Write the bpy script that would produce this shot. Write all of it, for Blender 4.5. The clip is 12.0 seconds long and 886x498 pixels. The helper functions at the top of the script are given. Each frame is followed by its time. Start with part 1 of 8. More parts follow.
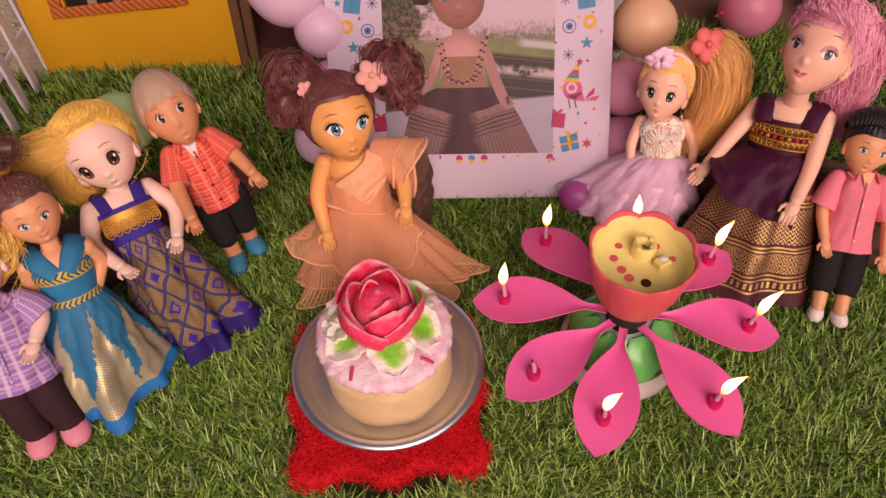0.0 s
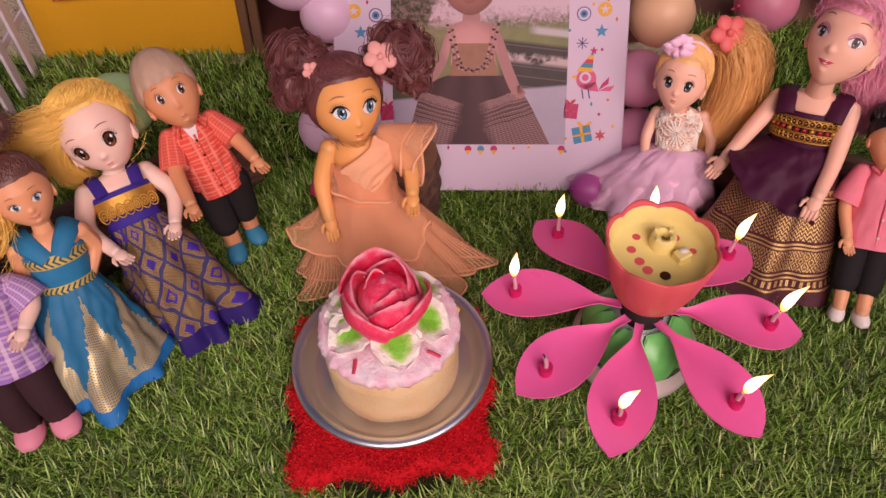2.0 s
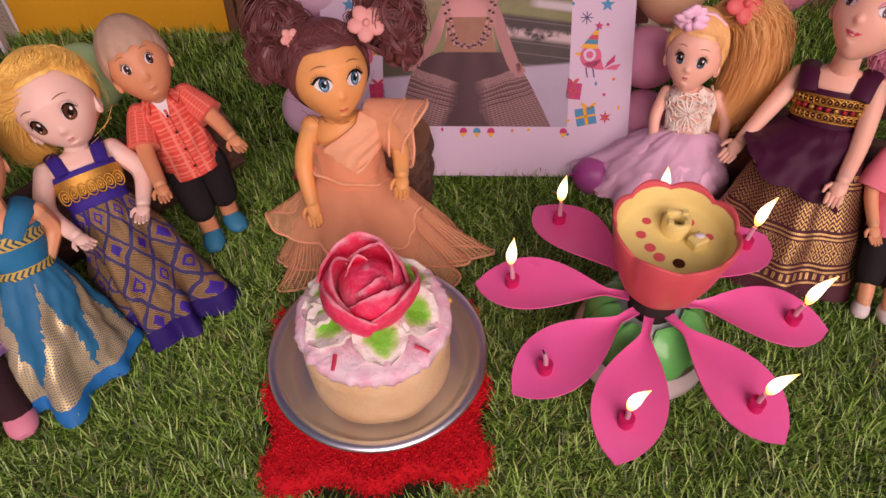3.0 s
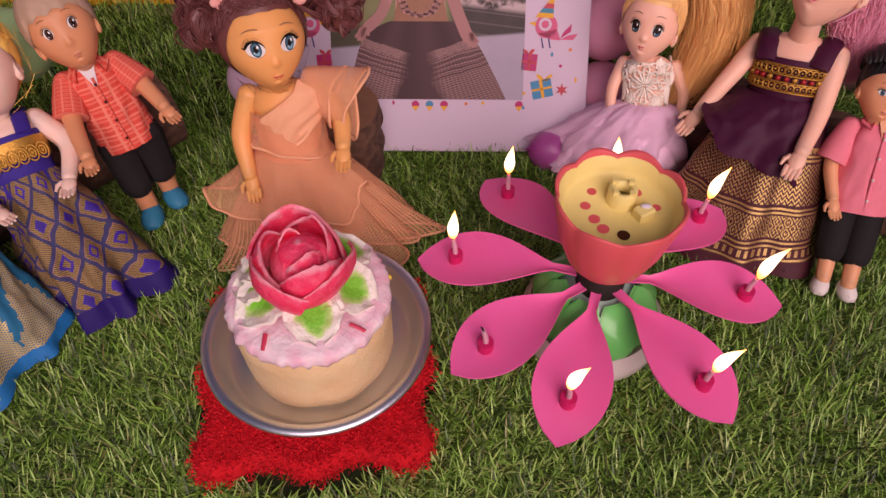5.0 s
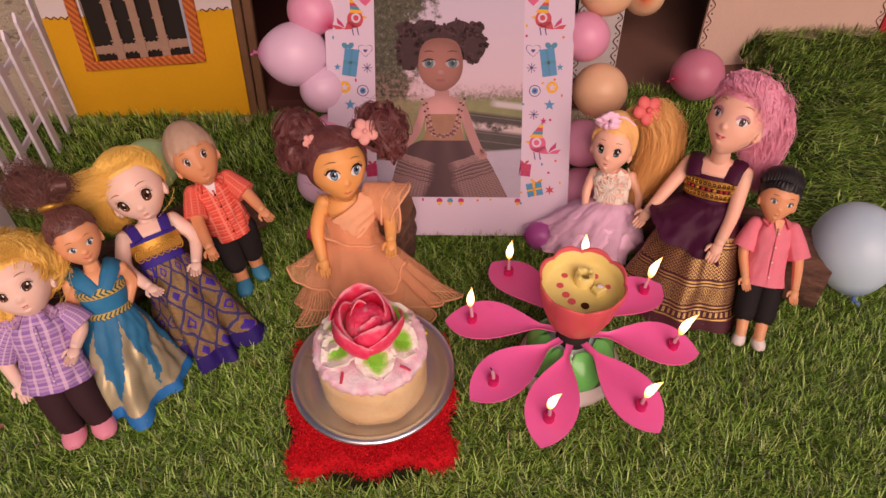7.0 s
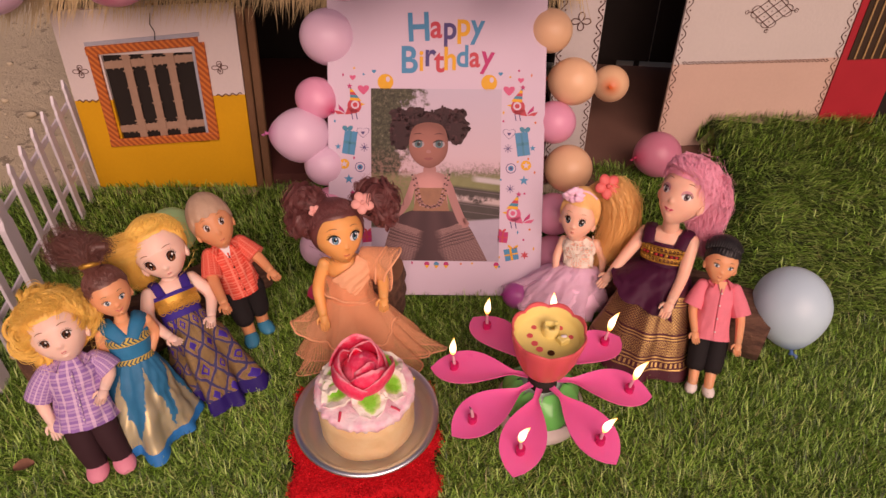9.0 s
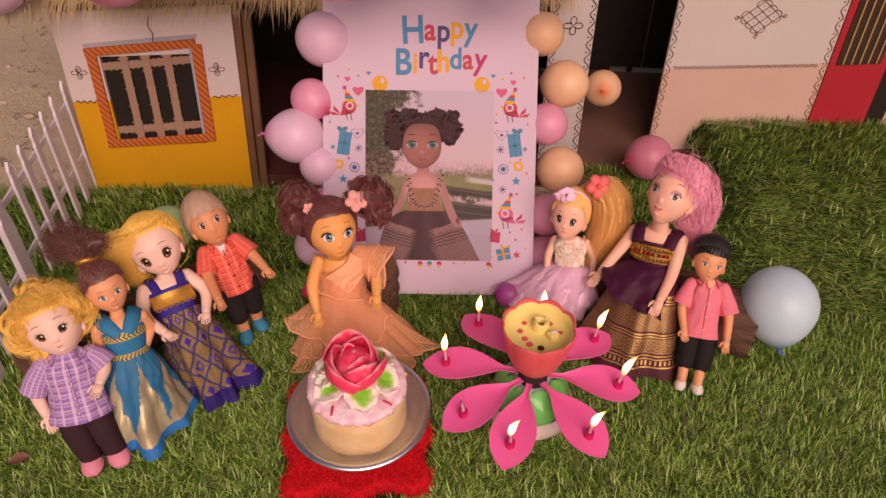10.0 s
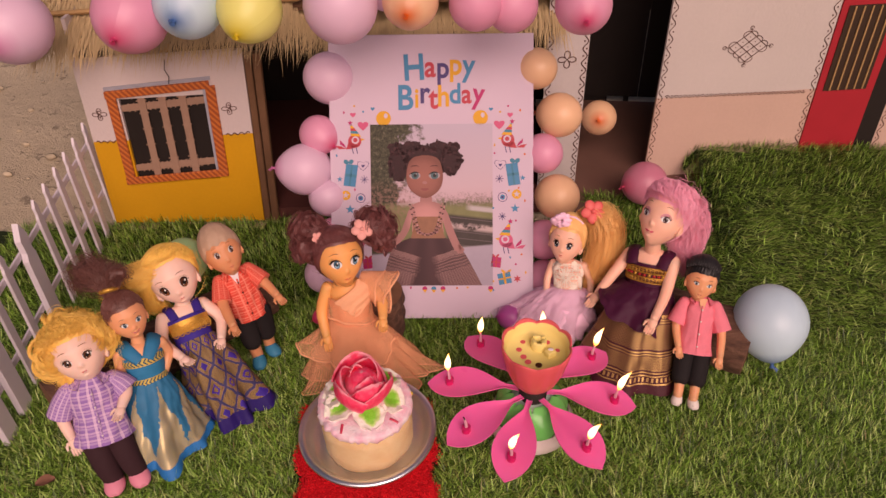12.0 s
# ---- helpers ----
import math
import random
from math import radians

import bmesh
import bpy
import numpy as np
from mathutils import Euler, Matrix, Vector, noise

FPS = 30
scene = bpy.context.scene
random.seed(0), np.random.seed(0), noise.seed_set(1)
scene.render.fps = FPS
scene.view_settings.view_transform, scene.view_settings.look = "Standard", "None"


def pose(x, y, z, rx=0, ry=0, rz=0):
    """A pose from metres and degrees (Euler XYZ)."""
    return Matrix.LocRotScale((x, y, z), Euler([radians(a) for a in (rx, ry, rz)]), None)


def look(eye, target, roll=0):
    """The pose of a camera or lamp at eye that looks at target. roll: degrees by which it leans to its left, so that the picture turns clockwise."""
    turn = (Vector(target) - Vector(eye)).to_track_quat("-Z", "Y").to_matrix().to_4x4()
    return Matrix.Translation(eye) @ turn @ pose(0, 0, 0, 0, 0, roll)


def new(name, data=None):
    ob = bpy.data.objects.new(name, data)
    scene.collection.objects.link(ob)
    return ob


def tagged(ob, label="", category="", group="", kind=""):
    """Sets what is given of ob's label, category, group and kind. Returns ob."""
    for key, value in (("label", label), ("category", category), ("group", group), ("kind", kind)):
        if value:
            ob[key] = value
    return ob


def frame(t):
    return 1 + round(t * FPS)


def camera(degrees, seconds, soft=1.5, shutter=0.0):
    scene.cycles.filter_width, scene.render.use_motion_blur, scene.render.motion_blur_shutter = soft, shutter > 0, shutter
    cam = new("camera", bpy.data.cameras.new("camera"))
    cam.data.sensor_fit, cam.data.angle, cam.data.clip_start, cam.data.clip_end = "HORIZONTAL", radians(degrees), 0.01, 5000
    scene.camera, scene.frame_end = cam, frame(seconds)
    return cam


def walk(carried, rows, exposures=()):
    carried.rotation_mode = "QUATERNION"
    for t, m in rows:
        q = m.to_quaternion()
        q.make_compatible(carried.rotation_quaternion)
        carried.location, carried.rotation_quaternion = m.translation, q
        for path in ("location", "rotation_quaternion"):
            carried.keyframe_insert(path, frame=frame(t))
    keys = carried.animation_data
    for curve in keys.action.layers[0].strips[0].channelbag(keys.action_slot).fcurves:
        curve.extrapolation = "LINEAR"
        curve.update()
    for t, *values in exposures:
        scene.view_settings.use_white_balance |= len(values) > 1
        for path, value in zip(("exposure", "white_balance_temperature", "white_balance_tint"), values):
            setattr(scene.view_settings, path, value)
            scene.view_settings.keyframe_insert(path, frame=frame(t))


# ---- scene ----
cam = camera(61.0, 12.0)
PATH = [
    (0, (0.078, 0.199, 0.432), (-0.107, 1.474, -1.098), -3.2),
    (0.5, (0.075, 0.2, 0.426), (-0.108, 1.483, -1.097), -2.7),
    (1, (0.073, 0.2, 0.42), (-0.114, 1.484, -1.102), -2.5),
    (1.5, (0.072, 0.202, 0.417), (-0.118, 1.485, -1.105), -2.5),
    (2, (0.072, 0.204, 0.413), (-0.114, 1.486, -1.11), -2.3),
    (2.5, (0.074, 0.213, 0.4), (-0.113, 1.496, -1.123), -2.2),
    (3, (0.074, 0.223, 0.379), (-0.112, 1.506, -1.144), -1.9),
    (5, (0.095, 0.232, 0.36), (-0.048, 1.495, -1.183), -0.7),
    (5.5, (0.095, 0.234, 0.358), (-0.051, 1.494, -1.188), -1.0),
    (6, (0.091, 0.219, 0.388), (-0.07, 1.48, -1.155), -1.6),
    (6.5, (0.093, 0.184, 0.433), (-0.083, 1.483, -1.077), -1.9),
    (7, (0.096, 0.137, 0.493), (-0.073, 1.494, -0.966), -1.2),
    (7.5, (0.095, 0.104, 0.527), (-0.068, 1.516, -0.88), -0.8),
    (9.5, (0.109, 0.069, 0.545), (-0.039, 1.566, -0.772), 0.2),
    (10, (0.111, 0.061, 0.543), (-0.035, 1.567, -0.766), 0.4),
    (10.5, (0.113, 0.058, 0.54), (-0.029, 1.57, -0.762), 0.6),
    (11, (0.111, 0.064, 0.527), (-0.04, 1.584, -0.764), 0.2),
    (11.5, (0.119, 0.053, 0.537), (-0.048, 1.587, -0.734), -0.7),
    (12, (0.122, 0.033, 0.561), (-0.058, 1.587, -0.685), -1.4),
]

walk(cam, [(t, look(eye, target, roll)) for t, eye, target, roll in PATH], [(0, -0.61, 7450, 39), (1, -0.64, 7100, 39), (2, -0.68, 6850, 40), (3, -0.76, 6800, 42), (5, -0.79, 6700, 41), (7, -0.72, 7600, 40), (9.5, -0.64, 7850, 40), (12, -0.65, 7700, 40)])

# ---- light: open shade under a bright hazy sky ----
world = bpy.data.worlds.new("sky")
scene.world = world
world.use_nodes = True
wn = world.node_tree.nodes
sky = wn.new("ShaderNodeTexSky")
sky.sky_type, sky.sun_disc = "NISHITA", False
sky.sun_elevation, sky.sun_rotation = radians(38), radians(159)
sky.air_density, sky.dust_density, sky.ozone_density = 1.0, 4.0, 0.6
world.node_tree.links.new(sky.outputs[0], wn["Background"].inputs[0])
wn["Background"].inputs[1].default_value = 0.058
sun = new("sun", bpy.data.lights.new("sun", "SUN"))
sun.data.energy, sun.data.angle, sun.data.color = 3.70, radians(46), (1.0, 0.91, 0.81)
sun.matrix_world = look((0.68, -1.28, 1.48), (0.0, 0.5, 0.0))

# ---- mesh tools ----
rng = np.random.default_rng(7)


def unit(v):
    v = np.asarray(v, float)
    return v / max(np.linalg.norm(v), 1e-9)


class Build:
    """Collects grids and fans of faces with material numbers, then becomes one mesh."""

    def __init__(self):
        self.v, self.f, self.m, self.uv, self.n, self.flat, self.mats = [], [], [], [], 0, [], []

    def add(self, verts, faces, mat=0, uv=None, smooth=True):
        verts = np.asarray(verts, float).reshape(-1, 3)
        self.v.append(verts)
        self.uv.append(np.zeros((len(verts), 2)) if uv is None else np.asarray(uv, float).reshape(-1, 2))
        n = self.n
        self.f += [tuple(i + n for i in f) for f in faces]
        self.m += [mat] * len(faces)
        self.flat += [smooth] * len(faces)
        self.n += len(verts)

    def grid(self, p, mat=0, wrap=False, uv=None, smooth=True, flip=False):
        """p: rows x columns x 3; wrap joins the last column to the first."""
        p = np.asarray(p, float)
        r, c = p.shape[:2]
        if wrap:
            p = np.concatenate([p, p[:, :1]], 1)
            c += 1
        if uv is None:
            uv = np.stack(np.meshgrid(np.linspace(0, 1, c), np.linspace(0, 1, r)), -1)
        faces = []
        for i in range(r - 1):
            for j in range(c - 1):
                a = i * c + j
                q = (a, a + 1, a + c + 1, a + c)
                faces.append(q[::-1] if flip else q)
        self.add(p, faces, mat, uv, smooth)

    def fan(self, ring, mat=0, smooth=False, centre=None):
        ring = np.asarray(ring, float)
        c = ring.mean(0) if centre is None else np.asarray(centre, float)
        k = len(ring)
        self.add(np.vstack([ring, c]), [(i, (i + 1) % k, k) for i in range(k)], mat, None, smooth)

    def ball(self, c, r, mat=0, axes=None, nu=14, nv=9, bump=None):
        r = np.broadcast_to(np.asarray(r, float), 3)
        az, el = np.meshgrid(np.linspace(0, 2 * np.pi, nu, endpoint=False), np.linspace(-np.pi / 2, np.pi / 2, nv))
        d = np.stack([np.cos(el) * np.cos(az), np.cos(el) * np.sin(az), np.sin(el)], -1)
        s = 1.0 if bump is None else np.array([[[1 + bump * noise.noise(Vector(q) * 2.3 + Vector(c) * 90)] for q in row] for row in d])
        p = d * r * s
        if axes is not None:
            p = p @ np.asarray(axes, float)
        self.grid(p + np.asarray(c, float), mat, True)

    def tube(self, pts, rad, mat=0, seg=8, cap=True, squash=1.0, side=None):
        pts = np.asarray(pts, float)
        k = len(pts)
        rad = np.broadcast_to(np.asarray(rad, float), k)
        rows, ref = [], None
        for i in range(k):
            t = unit(pts[min(i + 1, k - 1)] - pts[max(i - 1, 0)])
            if ref is None:
                ref = unit(np.cross(t, (0.3, 0.2, 1.0) if abs(t[2]) < 0.9 else (0, 1, 0.1))) if side is None else unit(side)
            ref = unit(ref - t * (ref @ t))
            o = np.cross(t, ref)
            a = np.linspace(0, 2 * np.pi, seg, endpoint=False)[:, None]
            rows.append(pts[i] + rad[i] * (np.cos(a) * ref + squash * np.sin(a) * o))
        self.grid(np.array(rows), mat, True)
        if cap:
            self.fan(rows[0][::-1], mat, True)
            self.fan(rows[-1], mat, True)

    def box(self, lo, hi, mat=0, bevel=0.0, m=None):
        lo, hi = np.asarray(lo, float), np.asarray(hi, float)
        b = bmesh.new()
        bmesh.ops.create_cube(b, size=1.0)
        for v in b.verts:
            v.co = Vector(lo + (np.array(v.co) + 0.5) * (hi - lo))
        if bevel:
            bmesh.ops.bevel(b, geom=b.edges[:], offset=bevel, segments=1, affect="EDGES")
        b.verts.index_update()
        pts = np.array([v.co[:] for v in b.verts])
        if m is not None:
            pts = pts @ np.array(m.to_3x3()).T + np.array(m.translation)
        self.add(pts, [[v.index for v in f.verts] for f in b.faces], mat, None, False)
        b.free()

    def mesh(self, name, mats):
        me = bpy.data.meshes.new(name)
        v = np.concatenate(self.v)
        me.from_pydata(v.tolist(), [], self.f)
        for m in mats:
            me.materials.append(m)
        me.polygons.foreach_set("material_index", self.m)
        me.polygons.foreach_set("use_smooth", self.flat)
        uv = np.concatenate(self.uv)
        layer = me.uv_layers.new(name="UVMap")
        idx = np.zeros(len(me.loops), np.int32)
        me.loops.foreach_get("vertex_index", idx)
        layer.data.foreach_set("uv", uv[idx].ravel())
        me.update()
        return me


def part(name, b, mats, parent, label=""):
    mats = mats if isinstance(mats, (list, tuple)) else [mats]
    ob = new(name, b.mesh(name, mats))
    ob.parent = parent
    return tagged(ob, label)


def thing(name, label, category, at=(0, 0, 0), turn=0.0, group="", kind=""):
    ob = new(name)
    ob.empty_display_size = 0.02
    ob.matrix_world = pose(*at, 0, 0, turn)
    return tagged(ob, label, category, group, kind)


def solid(name, b, mats, label, category, at=(0, 0, 0), group="", kind="", turn=0.0):
    mats = mats if isinstance(mats, (list, tuple)) else [mats]
    ob = new(name, b.mesh(name, mats))
    ob.matrix_world = pose(*at, 0, 0, turn)
    return tagged(ob, label, category, group, kind)


# ---- materials ----
class Nodes:
    def __init__(self, name):
        self.mat = bpy.data.materials.new(name)
        self.mat.use_nodes = True
        self.tree = self.mat.node_tree
        self.bsdf = self.tree.nodes["Principled BSDF"]

    def node(self, kind, operation="", data_type="", bands_direction=""):
        n = self.tree.nodes.new("ShaderNode" + kind)
        if operation:
            n.operation = operation
        if data_type:
            n.data_type = data_type
        if bands_direction:
            n.bands_direction = bands_direction
        return n

    def link(self, a, b):
        self.tree.links.new(a, b)

    def math(self, op, a, b=0.0, c=0.0):
        n = self.node("Math", operation=op)
        for i, x in enumerate((a, b, c)):
            if isinstance(x, (int, float)):
                n.inputs[i].default_value = x
            else:
                self.link(x, n.inputs[i])
        return n.outputs[0]

    def noise(self, scale, detail=4.0, rough=0.55, coord=None):
        n = self.node("TexNoise")
        n.inputs["Scale"].default_value, n.inputs["Detail"].default_value, n.inputs["Roughness"].default_value = scale, detail, rough
        self.link(coord or self.coord(), n.inputs["Vector"])
        return n.outputs["Fac"]

    def coord(self, which="Object"):
        return self.node("TexCoord").outputs[which]

    def split(self, v):
        n = self.node("SeparateXYZ")
        self.link(v, n.inputs[0])
        return n.outputs

    def mix(self, fac, a, b):
        n = self.node("Mix", data_type="RGBA")
        for sock, x in ((n.inputs[0], fac), (n.inputs[6], a), (n.inputs[7], b)):
            if isinstance(x, (int, float)):
                sock.default_value = x
            elif isinstance(x, tuple):
                sock.default_value = (*x, 1)
            else:
                self.link(x, sock)
        return n.outputs[2]

    def ramp(self, fac, *stops):
        n = self.node("ValToRGB")
        e = n.color_ramp.elements
        while len(e) < len(stops):
            e.new(0.5)
        for el, (p, c) in zip(e, stops):
            el.position, el.color = p, (*c, 1)
        self.link(fac, n.inputs[0])
        return n.outputs[0]

    def bump(self, height, strength, distance=0.001):
        n = self.node("Bump")
        n.inputs["Strength"].default_value, n.inputs["Distance"].default_value = strength, distance
        self.link(height, n.inputs["Height"])
        self.link(n.outputs[0], self.bsdf.inputs["Normal"])

    def done(self, colour=None, rough=0.5, metal=0.0, **more):
        if isinstance(colour, tuple):
            self.bsdf.inputs["Base Color"].default_value = (*colour, 1)
        elif colour is not None:
            self.link(colour, self.bsdf.inputs["Base Color"])
        if isinstance(rough, (int, float)):
            self.bsdf.inputs["Roughness"].default_value = rough
        else:
            self.link(rough, self.bsdf.inputs["Roughness"])
        if isinstance(metal, (int, float)):
            self.bsdf.inputs["Metallic"].default_value = metal
        else:
            self.link(metal, self.bsdf.inputs["Metallic"])
        for k, v in more.items():
            self.bsdf.inputs[k.replace("_", " ")].default_value = v
        return self.mat


def shade(c, k):
    return tuple(min(1.0, x * k) for x in c)


def plain(name, c, rough=0.5, vary=0.12, scale=60.0, bump=0.0, fine=900.0, metal=0.0, **more):
    """A surface with blotches at one scale and grain at a finer one."""
    n = Nodes(name)
    big, small = n.noise(scale), n.noise(fine, 3.0)
    col = n.mix(big, shade(c, 1 - vary), shade(c, 1 + vary))
    col = n.mix(n.math("MULTIPLY", small, 0.35), col, shade(c, 1 - 1.5 * vary))
    r = n.math("MULTIPLY_ADD", big, 0.15, rough - 0.07)
    if bump:
        n.bump(small, bump, 0.0006)
    more.setdefault("Specular_IOR_Level", 0.28)
    return n.done(col, r, metal, **more)


def cloth(name, c, thread=2600.0, rough=0.8, vary=0.12, bump=0.35, sheen=0.0):
    n = Nodes(name)
    w = n.node("TexWave", bands_direction="DIAGONAL")
    w.inputs["Scale"].default_value = thread / 6.28
    w.inputs["Distortion"].default_value = 1.5
    n.link(n.coord(), w.inputs[0])
    big = n.noise(120.0)
    col = n.mix(big, shade(c, 1 - vary), shade(c, 1 + vary))
    n.bump(n.math("ADD", n.noise(1600.0, 2.0), w.outputs["Fac"]), bump, 0.0003)
    return n.done(col, rough, 0.0, Sheen_Weight=sheen, Specular_IOR_Level=0.22)


def hair(name, c, rough=0.42):
    n = Nodes(name)
    isl = n.node("NewGeometry").outputs["Random Per Island"]
    col = n.ramp(isl, (0.0, shade(c, 0.92)), (0.5, c), (1.0, shade(c, 1.12)))
    col = n.mix(n.math("MULTIPLY", n.noise(300.0), 0.15), col, shade(c, 0.80))
    n.bump(n.noise(2200.0, 2.0), 0.2, 0.0003)
    return n.done(col, rough, 0.0, Specular_IOR_Level=0.48)


def vinyl(name, c, rough=0.42):
    n = Nodes(name)
    col = n.mix(n.noise(70.0), shade(c, 0.94), shade(c, 1.05))
    return n.done(col, n.math("MULTIPLY_ADD", n.noise(200.0), 0.12, rough - 0.06), 0.0,
                  Subsurface_Weight=0.25, Subsurface_Radius=(0.006, 0.003, 0.002), Subsurface_Scale=1.0, Specular_IOR_Level=0.35)


def turf():
    n = Nodes("grass blade")
    isl = n.node("NewGeometry").outputs["Random Per Island"]
    col = n.ramp(isl, (0.0, (0.009, 0.025, 0.003)), (0.27, (0.046, 0.098, 0.008)), (0.50, (0.150, 0.345, 0.030)),
                 (0.75, (0.37, 0.66, 0.105)), (0.93, (0.62, 0.78, 0.26)), (1.0, (0.20, 0.125, 0.045)))
    col = n.mix(n.math("MULTIPLY", n.noise(9.0), 0.35), col, (0.05, 0.11, 0.010))
    return n.done(col, 0.42, 0.0, Specular_IOR_Level=0.5)


def sand():
    n = Nodes("sandy earth")
    a, b, c = n.noise(4.0, 6.0), n.noise(45.0, 6.0, 0.65), n.noise(420.0, 3.0)
    col = n.ramp(a, (0.3, (0.60, 0.49, 0.34)), (0.7, (0.76, 0.64, 0.46)))
    col = n.mix(n.math("GREATER_THAN", b, 0.62), col, (0.34, 0.27, 0.19))
    col = n.mix(n.math("MULTIPLY", c, 0.4), col, (0.36, 0.29, 0.21))
    n.bump(n.math("ADD", n.math("MULTIPLY", b, 2.0), c), 0.8, 0.006)
    return n.done(col, 0.95)


def bark():
    n = Nodes("brown bark")
    m = n.node("Mapping")
    m.inputs["Scale"].default_value = (14.0, 70.0, 70.0)
    n.link(n.coord(), m.inputs[0])
    a = n.noise(2.2, 6.0, 0.65, m.outputs[0])
    col = n.ramp(a, (0.25, (0.035, 0.016, 0.011)), (0.5, (0.125, 0.058, 0.036)), (0.75, (0.21, 0.11, 0.07)))
    n.bump(a, 0.9, 0.004)
    return n.done(col, 0.85)


def steel():
    n = Nodes("brushed steel")
    m = n.node("Mapping")
    m.inputs["Scale"].default_value = (1.0, 12.0, 1.0)
    n.link(n.coord(), m.inputs[0])
    s = n.noise(160.0, 5.0, 0.6, m.outputs[0])
    col = n.mix(n.noise(40.0), (0.78, 0.82, 0.90), (0.88, 0.92, 0.98))
    return n.done(col, n.math("MULTIPLY_ADD", s, 0.10, 0.30), 1.0)


def balloon_mat(name, c, knot):
    """Stretched latex, thicker and deeper in colour round the knot; v runs to the knot."""
    n = Nodes(name)
    x, y, z = n.split(n.coord("UV"))
    col = n.mix(n.noise(18.0), shade(c, 0.93), shade(c, 1.06))
    col = n.mix(n.ramp(n.math("MULTIPLY_ADD", n.noise(40.0), 0.05, y), (0.80, (0, 0, 0)), (0.90, (0.45, 0.45, 0.45)), (1.0, (1, 1, 1))), col, knot)
    n.done(col, 0.36, 0.0, Specular_IOR_Level=0.5)
    thin = n.node("BsdfTranslucent")
    n.link(n.mix(0.65, col, (1.0, 1.0, 1.0)), thin.inputs["Color"])
    both = n.node("MixShader")
    both.inputs[0].default_value = 0.26
    n.link(n.bsdf.outputs[0], both.inputs[1])
    n.link(thin.outputs[0], both.inputs[2])
    n.link(both.outputs[0], n.tree.nodes["Material Output"].inputs["Surface"])
    return n.mat


def net(name, c, cells=900.0, solid_part=0.3):
    """Fine net fabric: threads with real gaps between them."""
    n = Nodes(name)
    x, y, z = n.split(n.coord("UV"))
    tx = n.math("LESS_THAN", n.math("ABSOLUTE", n.math("SINE", n.math("MULTIPLY", x, cells))), 0.36)
    ty = n.math("LESS_THAN", n.math("ABSOLUTE", n.math("SINE", n.math("MULTIPLY", y, cells * solid_part))), 0.36)
    a = n.math("MULTIPLY_ADD", n.math("MAXIMUM", tx, ty), 0.58, 0.24)
    n.link(a, n.bsdf.inputs["Alpha"])
    col = n.mix(n.noise(90.0), shade(c, 0.85), shade(c, 1.12))
    return n.done(col, 0.7, 0.0, Specular_IOR_Level=0.2)


def bands(name, ground, gold, v0=0.30):
    """Silk with woven gold bands towards the hem; v runs from waist (0) to hem (1)."""
    n = Nodes(name)
    x, y, z = n.split(n.coord("UV"))
    def near(c, w):
        return n.math("LESS_THAN", n.math("ABSOLUTE", n.math("SUBTRACT", y, c)), w)

    def between(lo, hi):
        return n.math("MULTIPLY", n.math("GREATER_THAN", y, lo), n.math("LESS_THAN", y, hi))

    zig = n.math("ABSOLUTE", n.math("SUBTRACT", n.math("FRACT", n.math("MULTIPLY", x, 70.0)), 0.5))
    pat = n.math("MULTIPLY", between(v0, v0 + 0.035), n.math("LESS_THAN", n.math("MULTIPLY_ADD", zig, -0.07, y), v0 + 0.012))
    for c in (v0 + 0.05, v0 + 0.075, 0.60, 0.625, 0.80, 0.83, 0.905):
        pat = n.math("MAXIMUM", pat, near(c, 0.0062))
    weave = n.math("GREATER_THAN", n.math("SINE", n.math("MULTIPLY", n.math("MULTIPLY_ADD", zig, 0.055, y), 215.0)), 0.22)
    pat = n.math("MAXIMUM", pat, n.math("MULTIPLY", weave, between(v0 + 0.095, 0.575)))
    hx = n.math("SUBTRACT", n.math("FRACT", n.math("MULTIPLY", x, 44.0)), 0.5)
    for c in (0.675, 0.745):
        dist = n.math("ADD", n.math("ABSOLUTE", hx), n.math("MULTIPLY", n.math("ABSOLUTE", n.math("SUBTRACT", y, c)), 11.0))
        pat = n.math("MAXIMUM", pat, n.math("MULTIPLY", n.math("GREATER_THAN", n.math("SINE", n.math("MULTIPLY", dist, 22.0)), 0.0), near(c, 0.034)))
    pat = n.math("MAXIMUM", pat, n.math("MULTIPLY", near(0.866, 0.02), n.math("GREATER_THAN", n.math("SINE", n.math("MULTIPLY", x, 420.0)), 0.1)))
    pat = n.math("MULTIPLY", pat, n.math("GREATER_THAN", n.math("SINE", n.math("MULTIPLY", x, 1500.0)), -0.75))
    col = n.mix(pat, n.mix(n.noise(150.0), shade(ground, 0.8), shade(ground, 1.2)), gold)
    n.bump(n.noise(1500.0, 2.0), 0.3, 0.0004)
    return n.done(col, n.math("MULTIPLY_ADD", pat, -0.2, 0.6), n.math("MULTIPLY", pat, 0.6), Specular_IOR_Level=0.25)


